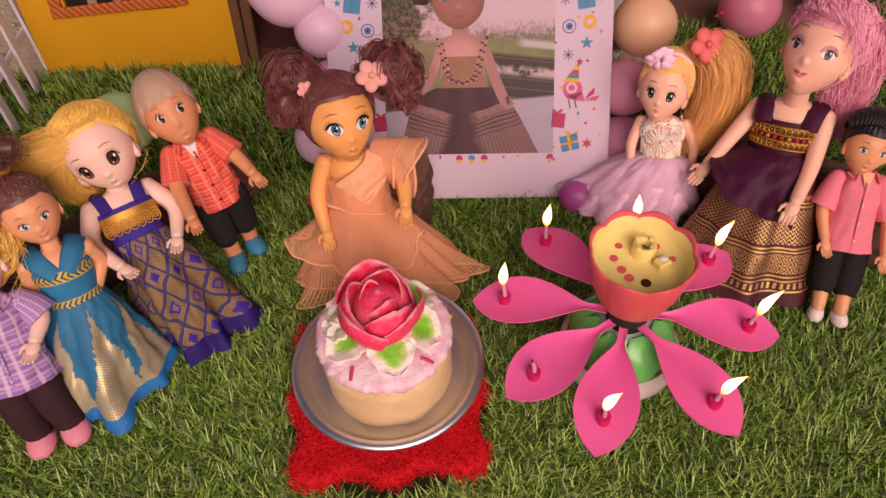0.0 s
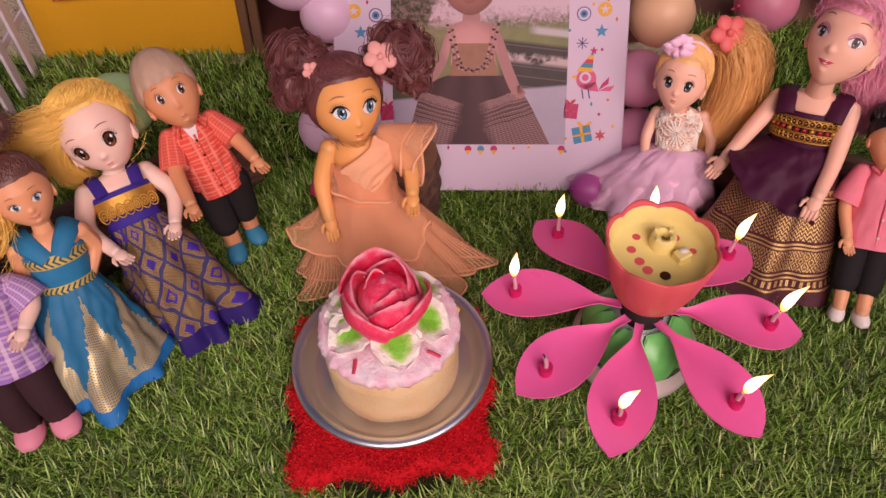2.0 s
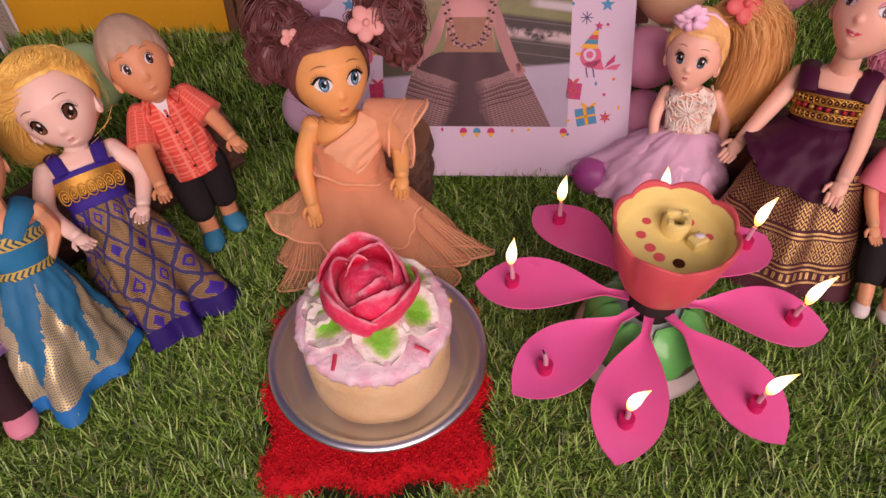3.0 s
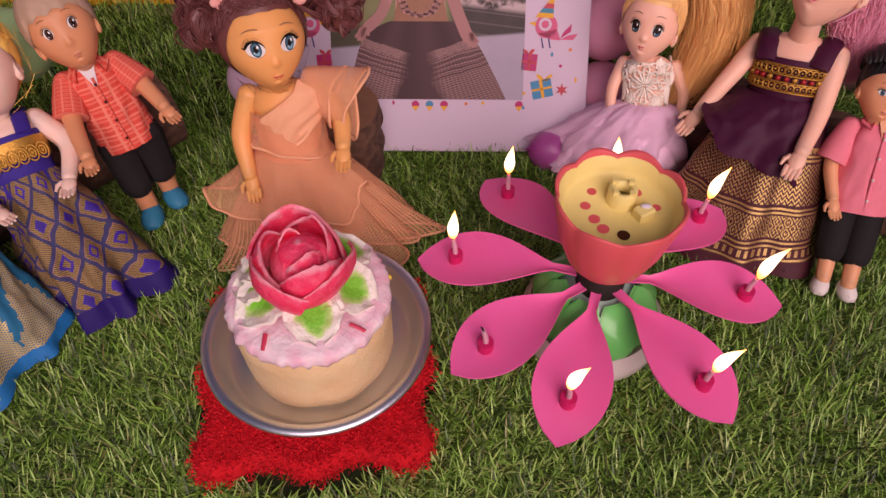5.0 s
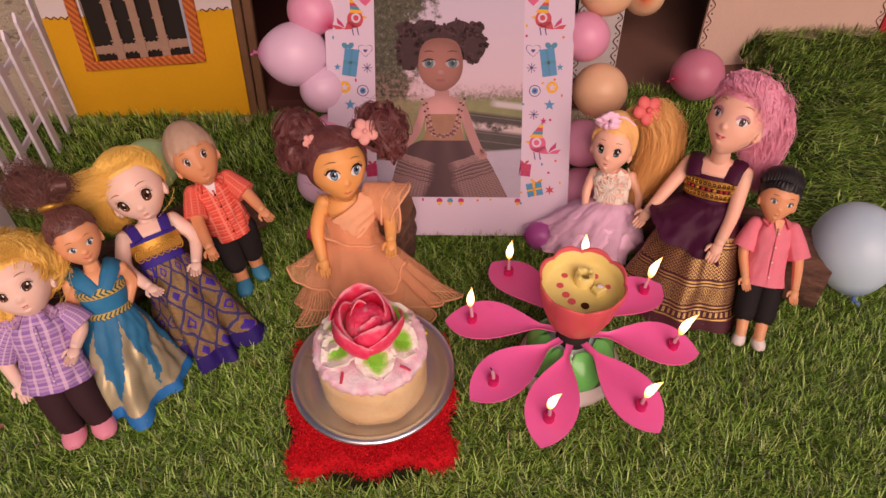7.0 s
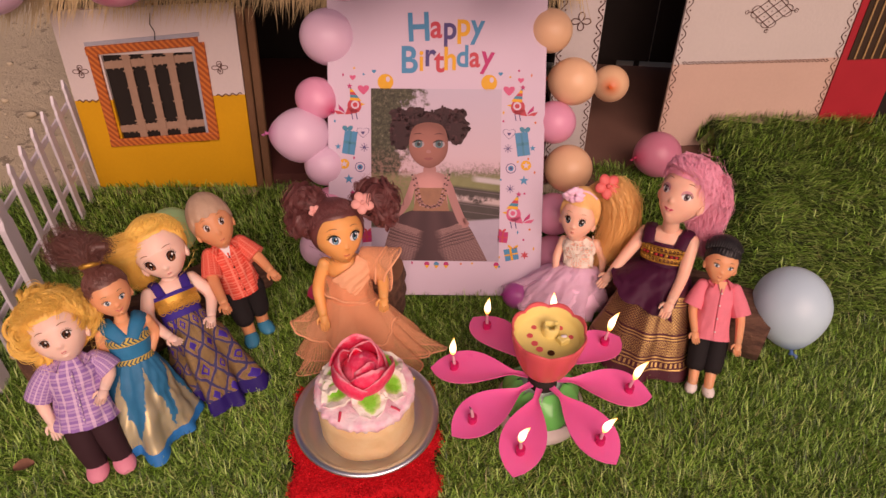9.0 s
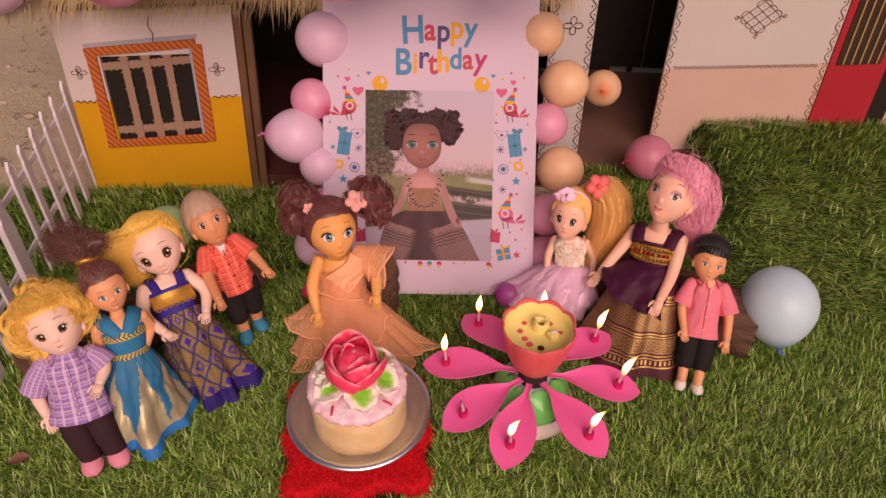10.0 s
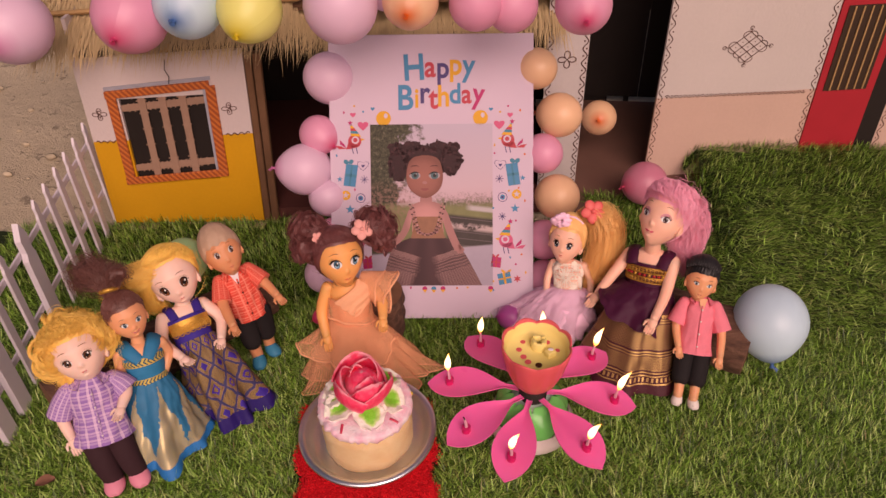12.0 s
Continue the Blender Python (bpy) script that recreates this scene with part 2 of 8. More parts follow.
def lozenges(name, ground, gold, second):
    """Brocade of olive-gold lozenges and triangles between thick blue lines, with a plain hem band."""
    n = Nodes(name)
    x, y, z = n.split(n.coord("UV"))
    wx = n.math("MULTIPLY_ADD", n.noise(45.0, 2.0), 0.05, x)
    wy = n.math("MULTIPLY_ADD", n.noise(38.0, 2.0), 0.10, y)
    fx = n.math("ABSOLUTE", n.math("SUBTRACT", n.math("FRACT", n.math("MULTIPLY", wx, 11.0)), 0.5))
    fy = n.math("ABSOLUTE", n.math("SUBTRACT", n.math("FRACT", n.math("MULTIPLY", wy, 4.0)), 0.5))
    d = n.math("ADD", fx, fy)
    line = n.math("LESS_THAN", n.math("ABSOLUTE", n.math("SUBTRACT", d, 0.5)), 0.085)
    inner = n.math("LESS_THAN", n.math("ABSOLUTE", n.math("SUBTRACT", d, 0.17)), 0.050)
    upper = n.math("MULTIPLY", n.math("LESS_THAN", d, 0.16), n.math("GREATER_THAN", n.math("FRACT", n.math("MULTIPLY", wy, 2.0)), 0.5))
    rose = n.math("LESS_THAN", n.math("ABSOLUTE", n.math("SUBTRACT", d, 0.415)), 0.016)
    thread = n.math("GREATER_THAN", n.math("SINE", n.math("MULTIPLY", n.math("ADD", x, y), 520.0)), -0.55)
    hem = n.math("GREATER_THAN", y, 0.86)
    blue = n.math("MAXIMUM", n.math("MAXIMUM", line, inner), upper)
    g = n.math("MULTIPLY", n.math("MULTIPLY", n.math("SUBTRACT", 1.0, blue), thread), n.math("SUBTRACT", 1.0, hem))
    col = n.mix(blue, ground, n.mix(line, second, (0.040, 0.038, 0.120)))
    col = n.mix(n.math("MULTIPLY", upper, n.math("SUBTRACT", 1.0, line)), col, shade(second, 0.8))
    col = n.mix(g, col, n.mix(n.noise(70.0), shade(gold, 0.7), shade(gold, 1.15)))
    col = n.mix(n.math("MULTIPLY", rose, 0.6), col, (0.42, 0.20, 0.17))
    col = n.mix(hem, col, shade(second, 0.42))
    n.bump(n.math("ADD", n.noise(1500.0, 2.0), n.math("MULTIPLY", blue, 1.5)), 0.35, 0.0005)
    return n.done(col, 0.6, n.math("MULTIPLY", g, 0.3), Specular_IOR_Level=0.25)


def chevron(name, ground, gold):
    n = Nodes(name)
    x, y, z = n.split(n.coord("UV"))
    zig = n.math("ABSOLUTE", n.math("SUBTRACT", y, 0.5))
    s = n.math("SINE", n.math("MULTIPLY", n.math("MULTIPLY_ADD", zig, 0.06, x), 190.0))
    edge = n.math("GREATER_THAN", zig, 0.42)
    col = n.mix(n.math("MAXIMUM", n.math("GREATER_THAN", s, -0.2), edge), ground, gold)
    n.bump(n.noise(1500.0, 2.0), 0.3, 0.0004)
    return n.done(col, 0.5, 0.25)


def temple(name, ground, gold, hem_c):
    """Teal silk with upright gold spires and a bright plain hem."""
    n = Nodes(name)
    x, y, z = n.split(n.coord("UV"))
    f = n.math("ABSOLUTE", n.math("SUBTRACT", n.math("FRACT", n.math("MULTIPLY", n.math("MULTIPLY_ADD", n.noise(60.0, 2.0), 0.06, x), 6.0)), 0.5))
    step = n.math("DIVIDE", n.math("FLOOR", n.math("MULTIPLY", n.math("MULTIPLY_ADD", n.noise(35.0, 1.0), 0.30, y), 14.0)), 14.0)
    spire = n.math("LESS_THAN", n.math("MULTIPLY", f, 2.0), n.math("MULTIPLY_ADD", step, 1.25, -0.22))
    thread = n.math("GREATER_THAN", n.math("MULTIPLY", n.math("SINE", n.math("MULTIPLY", x, 460.0)), n.math("SINE", n.math("MULTIPLY", y, 330.0))), -0.35)
    hem = n.math("GREATER_THAN", y, 0.89)
    g = n.math("MULTIPLY", n.math("MULTIPLY", spire, thread), n.math("SUBTRACT", 1.0, hem))
    col = n.mix(g, n.mix(n.noise(120.0), shade(ground, 0.75), shade(ground, 1.25)), gold)
    col = n.mix(hem, col, hem_c)
    return n.done(col, n.math("MULTIPLY_ADD", g, -0.2, 0.55), n.math("MULTIPLY", g, 0.35), Specular_IOR_Level=0.25)


def checks(name, base, line, line2, nx=16.0, ny=14.0, width=0.12, across=1.0, down=1.0):
    n = Nodes(name)
    x, y, z = n.split(n.coord("UV"))
    fx, fy = n.math("FRACT", n.math("MULTIPLY", x, nx)), n.math("FRACT", n.math("MULTIPLY", y, ny))
    col = n.mix(n.noise(140.0), shade(base, 0.88), shade(base, 1.1))
    col = n.mix(n.math("MULTIPLY", n.math("LESS_THAN", fy, width), 0.85 * down), col, line)
    col = n.mix(n.math("MULTIPLY", n.math("LESS_THAN", fx, width), 0.85 * across), col, line2)
    col = n.mix(n.math("MULTIPLY", n.math("LESS_THAN", n.math("ABSOLUTE", n.math("SUBTRACT", fy, 0.5)), width * 0.5), 0.5 * down), col, line2)
    n.bump(n.noise(1600.0, 2.0), 0.3, 0.0004)
    return n.done(col, 0.85, 0.0, Specular_IOR_Level=0.25)


def diagonal(name, c1, c2, scale=900.0):
    n = Nodes(name)
    x, y, z = n.split(n.coord())
    s = n.math("SINE", n.math("MULTIPLY", n.math("ADD", n.math("MULTIPLY", x, 1.0), n.math("MULTIPLY", z, 0.8)), scale))
    col = n.mix(n.math("GREATER_THAN", s, 0.0), c1, c2)
    col = n.mix(n.math("MULTIPLY", n.noise(300.0), 0.3), col, shade(c1, 0.7))
    return n.done(col, 0.6)


def paper_wall(name, upper, lower, edge, slope=0.0):
    """Hand-painted card: one colour above the line, one below it."""
    n = Nodes(name)
    x, y, z = n.split(n.coord())
    wob = n.math("MULTIPLY_ADD", n.noise(30.0), 0.003, edge - 0.0015)
    big, fine = n.noise(9.0, 5.0), n.noise(240.0, 3.0)
    up = n.mix(big, shade(upper, 0.9), shade(upper, 1.05))
    lo = n.mix(big, shade(lower, 0.88), shade(lower, 1.1))
    up = n.mix(n.math("MULTIPLY", fine, 0.18), up, shade(upper, 0.55))
    lo = n.mix(n.math("MULTIPLY", fine, 0.22), lo, shade(lower, 0.6))
    col = n.mix(n.math("LESS_THAN", n.math("MULTIPLY_ADD", x, -slope, z), wob), up, lo)
    n.bump(n.math("ADD", n.math("MULTIPLY", big, 3.0), fine), 0.25, 0.002)
    return n.done(col, 0.75)


def flame_mat():
    """Hot white-yellow core, orange towards the tip; v runs from wick to tip."""
    n = Nodes("candle flame")
    x, y, z = n.split(n.coord("UV"))
    col = n.ramp(y, (0.0, (1.0, 0.22, 0.02)), (0.16, (1.0, 0.50, 0.10)), (0.38, (1.0, 0.86, 0.55)), (0.75, (1.0, 0.80, 0.40)), (1.0, (1.0, 0.45, 0.06)))
    n.link(col, n.bsdf.inputs["Emission Color"])
    n.bsdf.inputs["Emission Strength"].default_value = 5.5
    return n.done((0.9, 0.5, 0.15), 0.6)


M_TURF, M_SAND, M_BARK, M_STEEL = turf(), sand(), bark(), steel()
M_MAT = plain("mat backing", (0.016, 0.028, 0.008), 0.9, 0.3, 90.0)
M_WHITEPLASTIC = plain("white plastic", (0.72, 0.66, 0.72), 0.4, 0.05)
M_THATCH = hair("dry straw", (0.56, 0.41, 0.22), 0.8)
M_BAMBOO = plain("bamboo", (0.45, 0.27, 0.12), 0.5, 0.25, 150.0)
M_WOODPOST = plain("brown wood strip", (0.17, 0.085, 0.045), 0.6, 0.3, 50.0, 0.3)
# near-black that holds the shade of openings and recess; also plain dark parts
M_DARK = plain("near-black fill", (0.020, 0.014, 0.012), 0.7, 0.3, 30.0, 0.3)
M_MAROON = plain("maroon floor card", (0.11, 0.035, 0.03), 0.7, 0.25, 20.0)
M_BROWNFLOOR = plain("brown floor card", (0.17, 0.085, 0.065), 0.7, 0.25, 20.0)
M_INK = plain("brown ink", (0.10, 0.035, 0.025), 0.8, 0.1)

# ---- ground ----
def rise(x, y):
    """Height of the turf: flat, with a soft swell at the back beside the pink house."""
    def s(a, lo, hi):
        q = np.clip((a - lo) / (hi - lo), 0, 1)
        return q * q * (3 - 2 * q)
    x, y = np.asarray(x, float), np.asarray(y, float)
    swell = (0.040 - 0.060 * np.clip(x - 0.36, 0, 0.3)) * s(x, 0.330 + 0.12 * np.clip(0.93 - y, 0, 1), 0.362 + 0.25 * np.clip(0.93 - y, 0, 1)) * s(y, 0.62, 0.93)
    return swell + 0.0022 * np.sin(x * 21 + 1.3) * np.sin(y * 17 + 0.4) + 0.0015 * np.sin(x * 47) * np.cos(y * 39)


def on_mat(x, y):
    """Where turf lies."""
    back = np.where(x < -0.17, 0.757 + 0.1086 * (x + 0.3804), np.where(x < 0.215, 0.80, 0.865))
    gap = (x > 0.215) & (x < 0.345 + 0.05 * np.clip(0.93 - y, 0, 1)) & (y > 0.87)
    right = (x >= 0.335) & (y < 0.925 + 0.19 * (x - 0.34))
    return ((y < back) | right) & ~gap


b = Build()
g = np.linspace(-1, 1, 61)
xx, yy = np.meshgrid(np.sign(g) * (abs(g) * 1.2 + abs(g) ** 9 * 60), np.sign(g) * (abs(g) * 1.2 + abs(g) ** 9 * 60) + 0.5)
zz = np.array([[-0.010 + (0.006 * noise.noise((x * 6, y * 6, 0.0)) if abs(x) < 2 else 0) for x, y in zip(r, q)] for r, q in zip(xx, yy)])
b.grid(np.stack([xx, yy, zz], -1), 0)
solid("ground", b, M_SAND, "pale sandy earth scattered with small stones", "ground", kind="structure")

b = Build()
xs, ys = np.linspace(-0.62, 1.0, 110), np.linspace(-0.1, 1.0, 75)
xx, yy = np.meshgrid(xs, ys)
zz = rise(xx, yy) - 0.004
keep = on_mat(xx, yy)
pts = np.stack([xx, yy, zz], -1).reshape(-1, 3)
w = len(xs)
faces = [(i * w + j, i * w + j + 1, i * w + w + j + 1, i * w + w + j) for i in range(len(ys) - 1) for j in range(w - 1)
         if keep[i, j] and keep[i + 1, j] and keep[i, j + 1] and keep[i + 1, j + 1]]
b.add(pts, faces)
solid("lawn_mat", b, M_MAT, "dark green backing of the artificial turf", "turf mat", kind="structure")


def blades(count, x0, x1, y0, y1, long, wide):
    x, y = rng.uniform(x0, x1, count), rng.uniform(y0, y1, count)
    ok = on_mat(x, y) & (np.hypot(x - 0.004, y - 0.429) > 0.066)
    x, y = x[ok], y[ok]
    k = len(x)
    z = rise(x, y) - 0.004
    # tufts lean together
    flow = np.array([noise.noise((px * 25, py * 25, 3.0)) for px, py in zip(x, y)]) * 4.0
    # the pile leans back over the front of the mat and forward towards its far edge
    edge = 0.47 + 0.25 * np.clip((x - 0.30) / 0.10, 0, 1)
    turned = rng.uniform(0, 1, k) < np.clip((y - edge) / 0.15, 0.08, 0.92)
    a = np.where(turned, -1.571, 1.571) + 0.6 * flow + rng.uniform(-2.3, 2.3, k)
    comb = np.clip((x - 0.30 - 0.25 * np.clip(0.62 - y, 0, 1)) / 0.05, 0, 1) * np.clip((y - 0.56) / 0.08, 0, 1)
    a = np.where(rng.uniform(0, 1, k) < comb * 0.85, -0.75 + 0.25 * flow + rng.uniform(-0.5, 0.5, k), a)
    ln, wd = long * rng.uniform(0.45, 1.3, k), wide * rng.uniform(0.55, 1.15, k)
    tilt = rng.uniform(0.50, 1.42, k) - 0.55 * np.clip((y - edge - 0.06) / 0.10, 0, 1) + 0.22 * np.clip((0.44 - y) / 0.08, 0, 1)
    curl = rng.uniform(-0.4, 1.1, k)
    out = np.stack([np.cos(a), np.sin(a), 0 * a], -1)
    side = np.stack([-np.sin(a), np.cos(a), 0 * a], -1)
    p = np.stack([x, y, z], -1)
    rows = []
    for i, (s, thin) in enumerate(((0, 1.0), (0.55, 0.95), (1.0, 0.15))):
        if i:
            t = tilt + curl * s
            p = p + (out * np.sin(t)[:, None] + np.array([0, 0, 1.0]) * np.cos(t)[:, None]) * (ln * (s - last))[:, None]
        last = s
        rows += [p - side * (wd * thin / 2)[:, None], p + side * (wd * thin / 2)[:, None]]
    v = np.stack(rows, 1)
    return v.reshape(-1, 3), k


sets = [blades(250000, -0.36, 0.52, 0.27, 0.62, 0.0128, 0.00088),
        blades(150000, -0.50, 0.80, 0.60, 0.98, 0.0120, 0.00092),
        blades(22000, -0.55, -0.34, 0.30, 0.64, 0.0125, 0.0011),
        blades(42000, 0.50, 0.85, 0.28, 0.62, 0.0125, 0.00095),
        blades(9000, -0.5, 0.6, 0.0, 0.28, 0.014, 0.0018)]
v = np.concatenate([s[0] for s in sets])
k = len(v) // 6
quad = np.array([[0, 1, 3, 2], [2, 3, 5, 4]])
f = (np.arange(k)[:, None, None] * 6 + quad).reshape(-1, 4)
me = bpy.data.meshes.new("turf")
me.vertices.add(len(v))
me.vertices.foreach_set("co", v.ravel())
me.loops.add(f.size)
me.loops.foreach_set("vertex_index", f.ravel())
me.polygons.add(len(f))
me.polygons.foreach_set("loop_start", np.arange(0, f.size, 4))
me.update(calc_edges=True)
me.materials.append(M_TURF)
tagged(new("turf", me), "dense curly green artificial grass blades", "grass", kind="stuff")

# pebbles on the sand
b = Build()
for i in range(900):
    x, y = rng.uniform(-1.7, -0.37), rng.uniform(0.60, 2.6)
    r = 0.0012 + 0.008 * rng.uniform(0, 1) ** 3.5
    b.ball((x, y, -0.007), (r, r * rng.uniform(0.6, 1), r * 0.5), 0, None, 7, 5, 0.3)
solid("pebbles", b, plain("pebble", (0.52, 0.43, 0.31), 0.9, 0.35, 40.0), "small grey-brown stones on the sand", "stones", kind="stuff")

# ---- thatched toy hut ----
M_HUTWALL = paper_wall("hut wall card", (0.66, 0.56, 0.55), (0.68, 0.33, 0.003), 0.1145, 0.041)
M_PALEWALL = paper_wall("pale wall card", (0.60, 0.54, 0.53), (0.60, 0.54, 0.53), 0.0)
M_PINKWALL = paper_wall("pink wall card", (0.62, 0.55, 0.52), (0.63, 0.43, 0.35), 0.113)
M_STRIPE = diagonal("striped window tape", (0.62, 0.17, 0.035), (0.33, 0.06, 0.015))
M_TAPEGREY = plain("grey card", (0.36, 0.36, 0.42), 0.7)
M_LATTICE = plain("tan card lattice", (0.36, 0.22, 0.155), 0.8, 0.2, 120.0)
M_RED = plain("red painted card", (0.44, 0.025, 0.035), 0.6, 0.14, 30.0)

hut = thing("toy_hut", "thatched toy hut of painted card, white above mustard yellow, lattice window", "toy house", (-0.3804, 0.7582, 0), 6.2)


def boxed(lo, hi):
    b = Build()
    b.box(lo, hi)
    return b


def slab_hole(b, x0, x1, z0, z1, hole, y0, y1, mat=0):
    """A wall with one opening through it."""
    hx0, hx1, hz0, hz1 = hole
    out, inn = [(x0, z0), (x1, z0), (x1, z1), (x0, z1)], [(hx0, hz0), (hx1, hz0), (hx1, hz1), (hx0, hz1)]
    v = [(x, y, z) for y in (y0, y1) for x, z in out + inn]
    f = []
    for i in range(4):
        j = (i + 1) % 4
        f += [(i, j, 4 + j, 4 + i), (8 + j, 8 + i, 12 + i, 12 + j), (j, i, 8 + i, 8 + j), (4 + i, 4 + j, 12 + j, 12 + i)]
    b.add(v, f, mat, None, False)


b = Build()
slab_hole(b, 0, 0.189, -0.004, 0.250, (0.042, 0.142, 0.066, 0.192), 0, 0.004)
part("front_wall", b, M_HUTWALL, hut)
b = Build()
b.box((0, 0.004, -0.004), (0.004, 0.30, 0.30))
part("side_wall", b, M_HUTWALL, hut)
b = Build()
b.box((0.540, 0.040, -0.004), (0.588, 0.044, 0.300))
part("corner_wall", b, M_PALEWALL, hut, "narrow white wall strip with inked vine border")
b = Build()
b.box((0.584, 0.045, -0.004), (0.588, 0.30, 0.30))
part("end_wall", b, M_PALEWALL, hut)
# interior shade behind the doorway is put into this wall's near-black colour
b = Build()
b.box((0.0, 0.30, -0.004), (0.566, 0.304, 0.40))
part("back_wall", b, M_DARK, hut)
b = Build()
b.box((0.005, 0.005, -0.003), (0.561, 0.298, 0.012))
part("floor", b, M_MAROON, hut)
for x0, x1 in ((0.190, 0.198), (0.1995, 0.2085)):
    b = Build()
    b.box((x0, -0.002, -0.004), (x1, 0.006, 0.245), 0, 0.001)
    part("post", b, M_WOODPOST, hut)
# lattice window; a near-black sheet behind the hole gives the shade inside
win = part("window", boxed((0.030, 0.0045, 0.078), (0.156, 0.006, 0.206)), M_DARK, hut, "near-black panel for the shaded window behind tan lattice")
for lo, hi in (((0.028, 0.196), (0.148, 0.2055)), ((0.028, 0.0765), (0.154, 0.086)), ((0.029, 0.086), (0.040, 0.196)), ((0.143, 0.086), (0.154, 0.199))):
    b = Build()
    b.box((lo[0], -0.0035, lo[1]), (hi[0], -0.0002, hi[1]), 0, 0.0006)
    part("frame_strip", b, M_STRIPE, win)
b = Build()
b.box((0.028, -0.0012, 0.2062), (0.150, -0.0002, 0.2105))
b.box((0.1395, -0.0012, 0.086), (0.1425, -0.0002, 0.195))
part("card_edge", b, M_TAPEGREY, win)
for i in range(3):
    x = 0.063 + 0.0235 * i
    b = Build()
    b.box((x, 0.0005, 0.084), (x + 0.0085, 0.0016, 0.196), 0, 0.0003)
    for z in (0.0915, 0.1030, 0.1065, 0.128, 0.150, 0.171, 0.1875):
        b.box((x - 0.0014 - 0.0006 * (int(z * 2000) % 2), 0.0004, z), (x + 0.0098, 0.0013, z + 0.0014))
    part("bar", b, M_LATTICE, win)
for z in (0.0925, 0.1755):
    b = Build()
    b.box((0.040, 0.0018, z), (0.145, 0.0028, z + 0.009), 0, 0.0003)
    for x in (0.050, 0.0565, 0.0745, 0.0800, 0.0980, 0.1035, 0.1215, 0.1290):
        b.box((x, 0.0017, z - 0.0012), (x + 0.0014, 0.0026, z + 0.0100))
    part("crossbar", b, M_LATTICE, win)


def vine(b, p, q, n, r=0.0007, amp=0.0028, dots=True, up=(0, 0, 1)):
    """An inked wavy border with dots from p to q."""
    p, q = np.array(p, float), np.array(q, float)
    side = unit(np.cross(unit(q - p), (0, 1, 0)))
    t = np.linspace(0, 1, n * 8 + 1)[:, None]
    path = p + (q - p) * t + side * amp * np.sin(t * n * np.pi)
    b.tube(path, r, 0, 4)
    for i in range(n):
        c = p + (q - p) * (i + 0.5) / n + side * amp * (-0.6 if i % 2 == 0 else 0.6)
        if dots:
            b.ball(c, (0.0011, 0.0006, 0.0011), 0, None, 6, 4)


def knot(b, c, s, y, r=0.00045):
    """A small inked cross of four open loops round a dot."""
    a = np.linspace(0, 2 * np.pi, 73)
    rr = s * (0.10 + 0.90 * np.abs(np.cos(2 * a)) ** 0.8)
    b.tube(np.stack([c[0] + rr * np.cos(a), 0 * a + y, c[1] + rr * np.sin(a)], -1), r, 0, 4, False)
    b.ball((c[0], y, c[1]), (0.0009, 0.0006, 0.0009), 0, None, 6, 4)


def floor_art(b, c, wide, high, y, r=0.00042):
    """A lozenge of crossing lines joined by loops along its sides, with curls at its points and dots between."""
    def at(p, q):
        return (c[0] + (p - q) * wide / 6, y, c[1] + (p + q) * high / 6)
    offs = (-1.5, -0.5, 0.5, 1.5)
    for o in offs:
        b.tube([at(-1.5, o), at(1.5, o)], r, 0, 4)
        b.tube([at(o, -1.5), at(o, 1.5)], r, 0, 4)
    for e in (-1.5, 1.5):
        for o in (-1.0, 0.0, 1.0):
            t = np.linspace(0, np.pi, 9)
            for flip in (0, 1):
                pts = []
                for w in t:
                    p, q = e + math.copysign(0.42 * math.sin(w), e), o + 0.5 * math.cos(w)
                    pts.append(at(p, q) if flip else at(q, p))
                if (o != 0.0) or flip:
                    b.tube(pts, r, 0, 4)
    for p, q in ((1.9, 1.9), (-1.9, -1.9), (1.9, -1.9), (-1.9, 1.9)):
        m = at(p, q)
        t = np.linspace(0, 5.6, 15)
        b.tube([(m[0] + 0.0022 * math.cos(w), y, m[2] + 0.0022 * math.sin(w)) for w in t], r, 0, 4)
        b.tube([at(p * 0.79, q * 0.79), m], r, 0, 4)
    for p in (-1, 0, 1):
        for q in (-1, 0, 1):
            b.ball(at(p, q), (0.0007, 0.0005, 0.0007), 0, None, 6, 4)


def curls(b, c, s, y, flip=1):
    for k in range(3):
        a = np.linspace(0, 4.4, 16)
        rr = s * (0.25 + 0.75 * a / 4.4)
        base = (c[0] + flip * 0.35 * s * (k == 0), c[1] + (k - 1) * s * 0.9)
        b.tube(np.stack([base[0] + flip * 0.5 * rr * np.cos(a), 0 * a + y, base[1] + 0.45 * rr * np.sin(a)], -1), 0.0006, 0, 4)


for x0, x1, z in ((0.004, 0.029, 0.1305), (0.158, 0.186, 0.1330)):
    b = Build()
    vine(b, (x0, -0.0004, 0.1315), (x1, -0.0004, z), 7, 0.0006, 0.0016, False)
    part("ink_line", b, M_INK, hut)
for x, z, m in ((0.016, 0.172, 1), (0.166, 0.170, -1)):
    b = Build()
    knot(b, (x, z), 0.0085, -0.0004)
    curls(b, (x, z), 0.0045, -0.0004, m)
    part("ink_curl", b, M_INK, hut, "brown inked curls")
b = Build()
vine(b, (0.584, 0.0394, 0.0), (0.584, 0.0394, 0.295), 33, 0.0006)
vine(b, (0.544, 0.0394, 0.0), (0.544, 0.0394, 0.295), 33, 0.0006)
knot(b, (0.564, 0.188), 0.0105, 0.0394, 0.0006)
part("ink_border", b, M_INK, hut, "brown inked vine border")

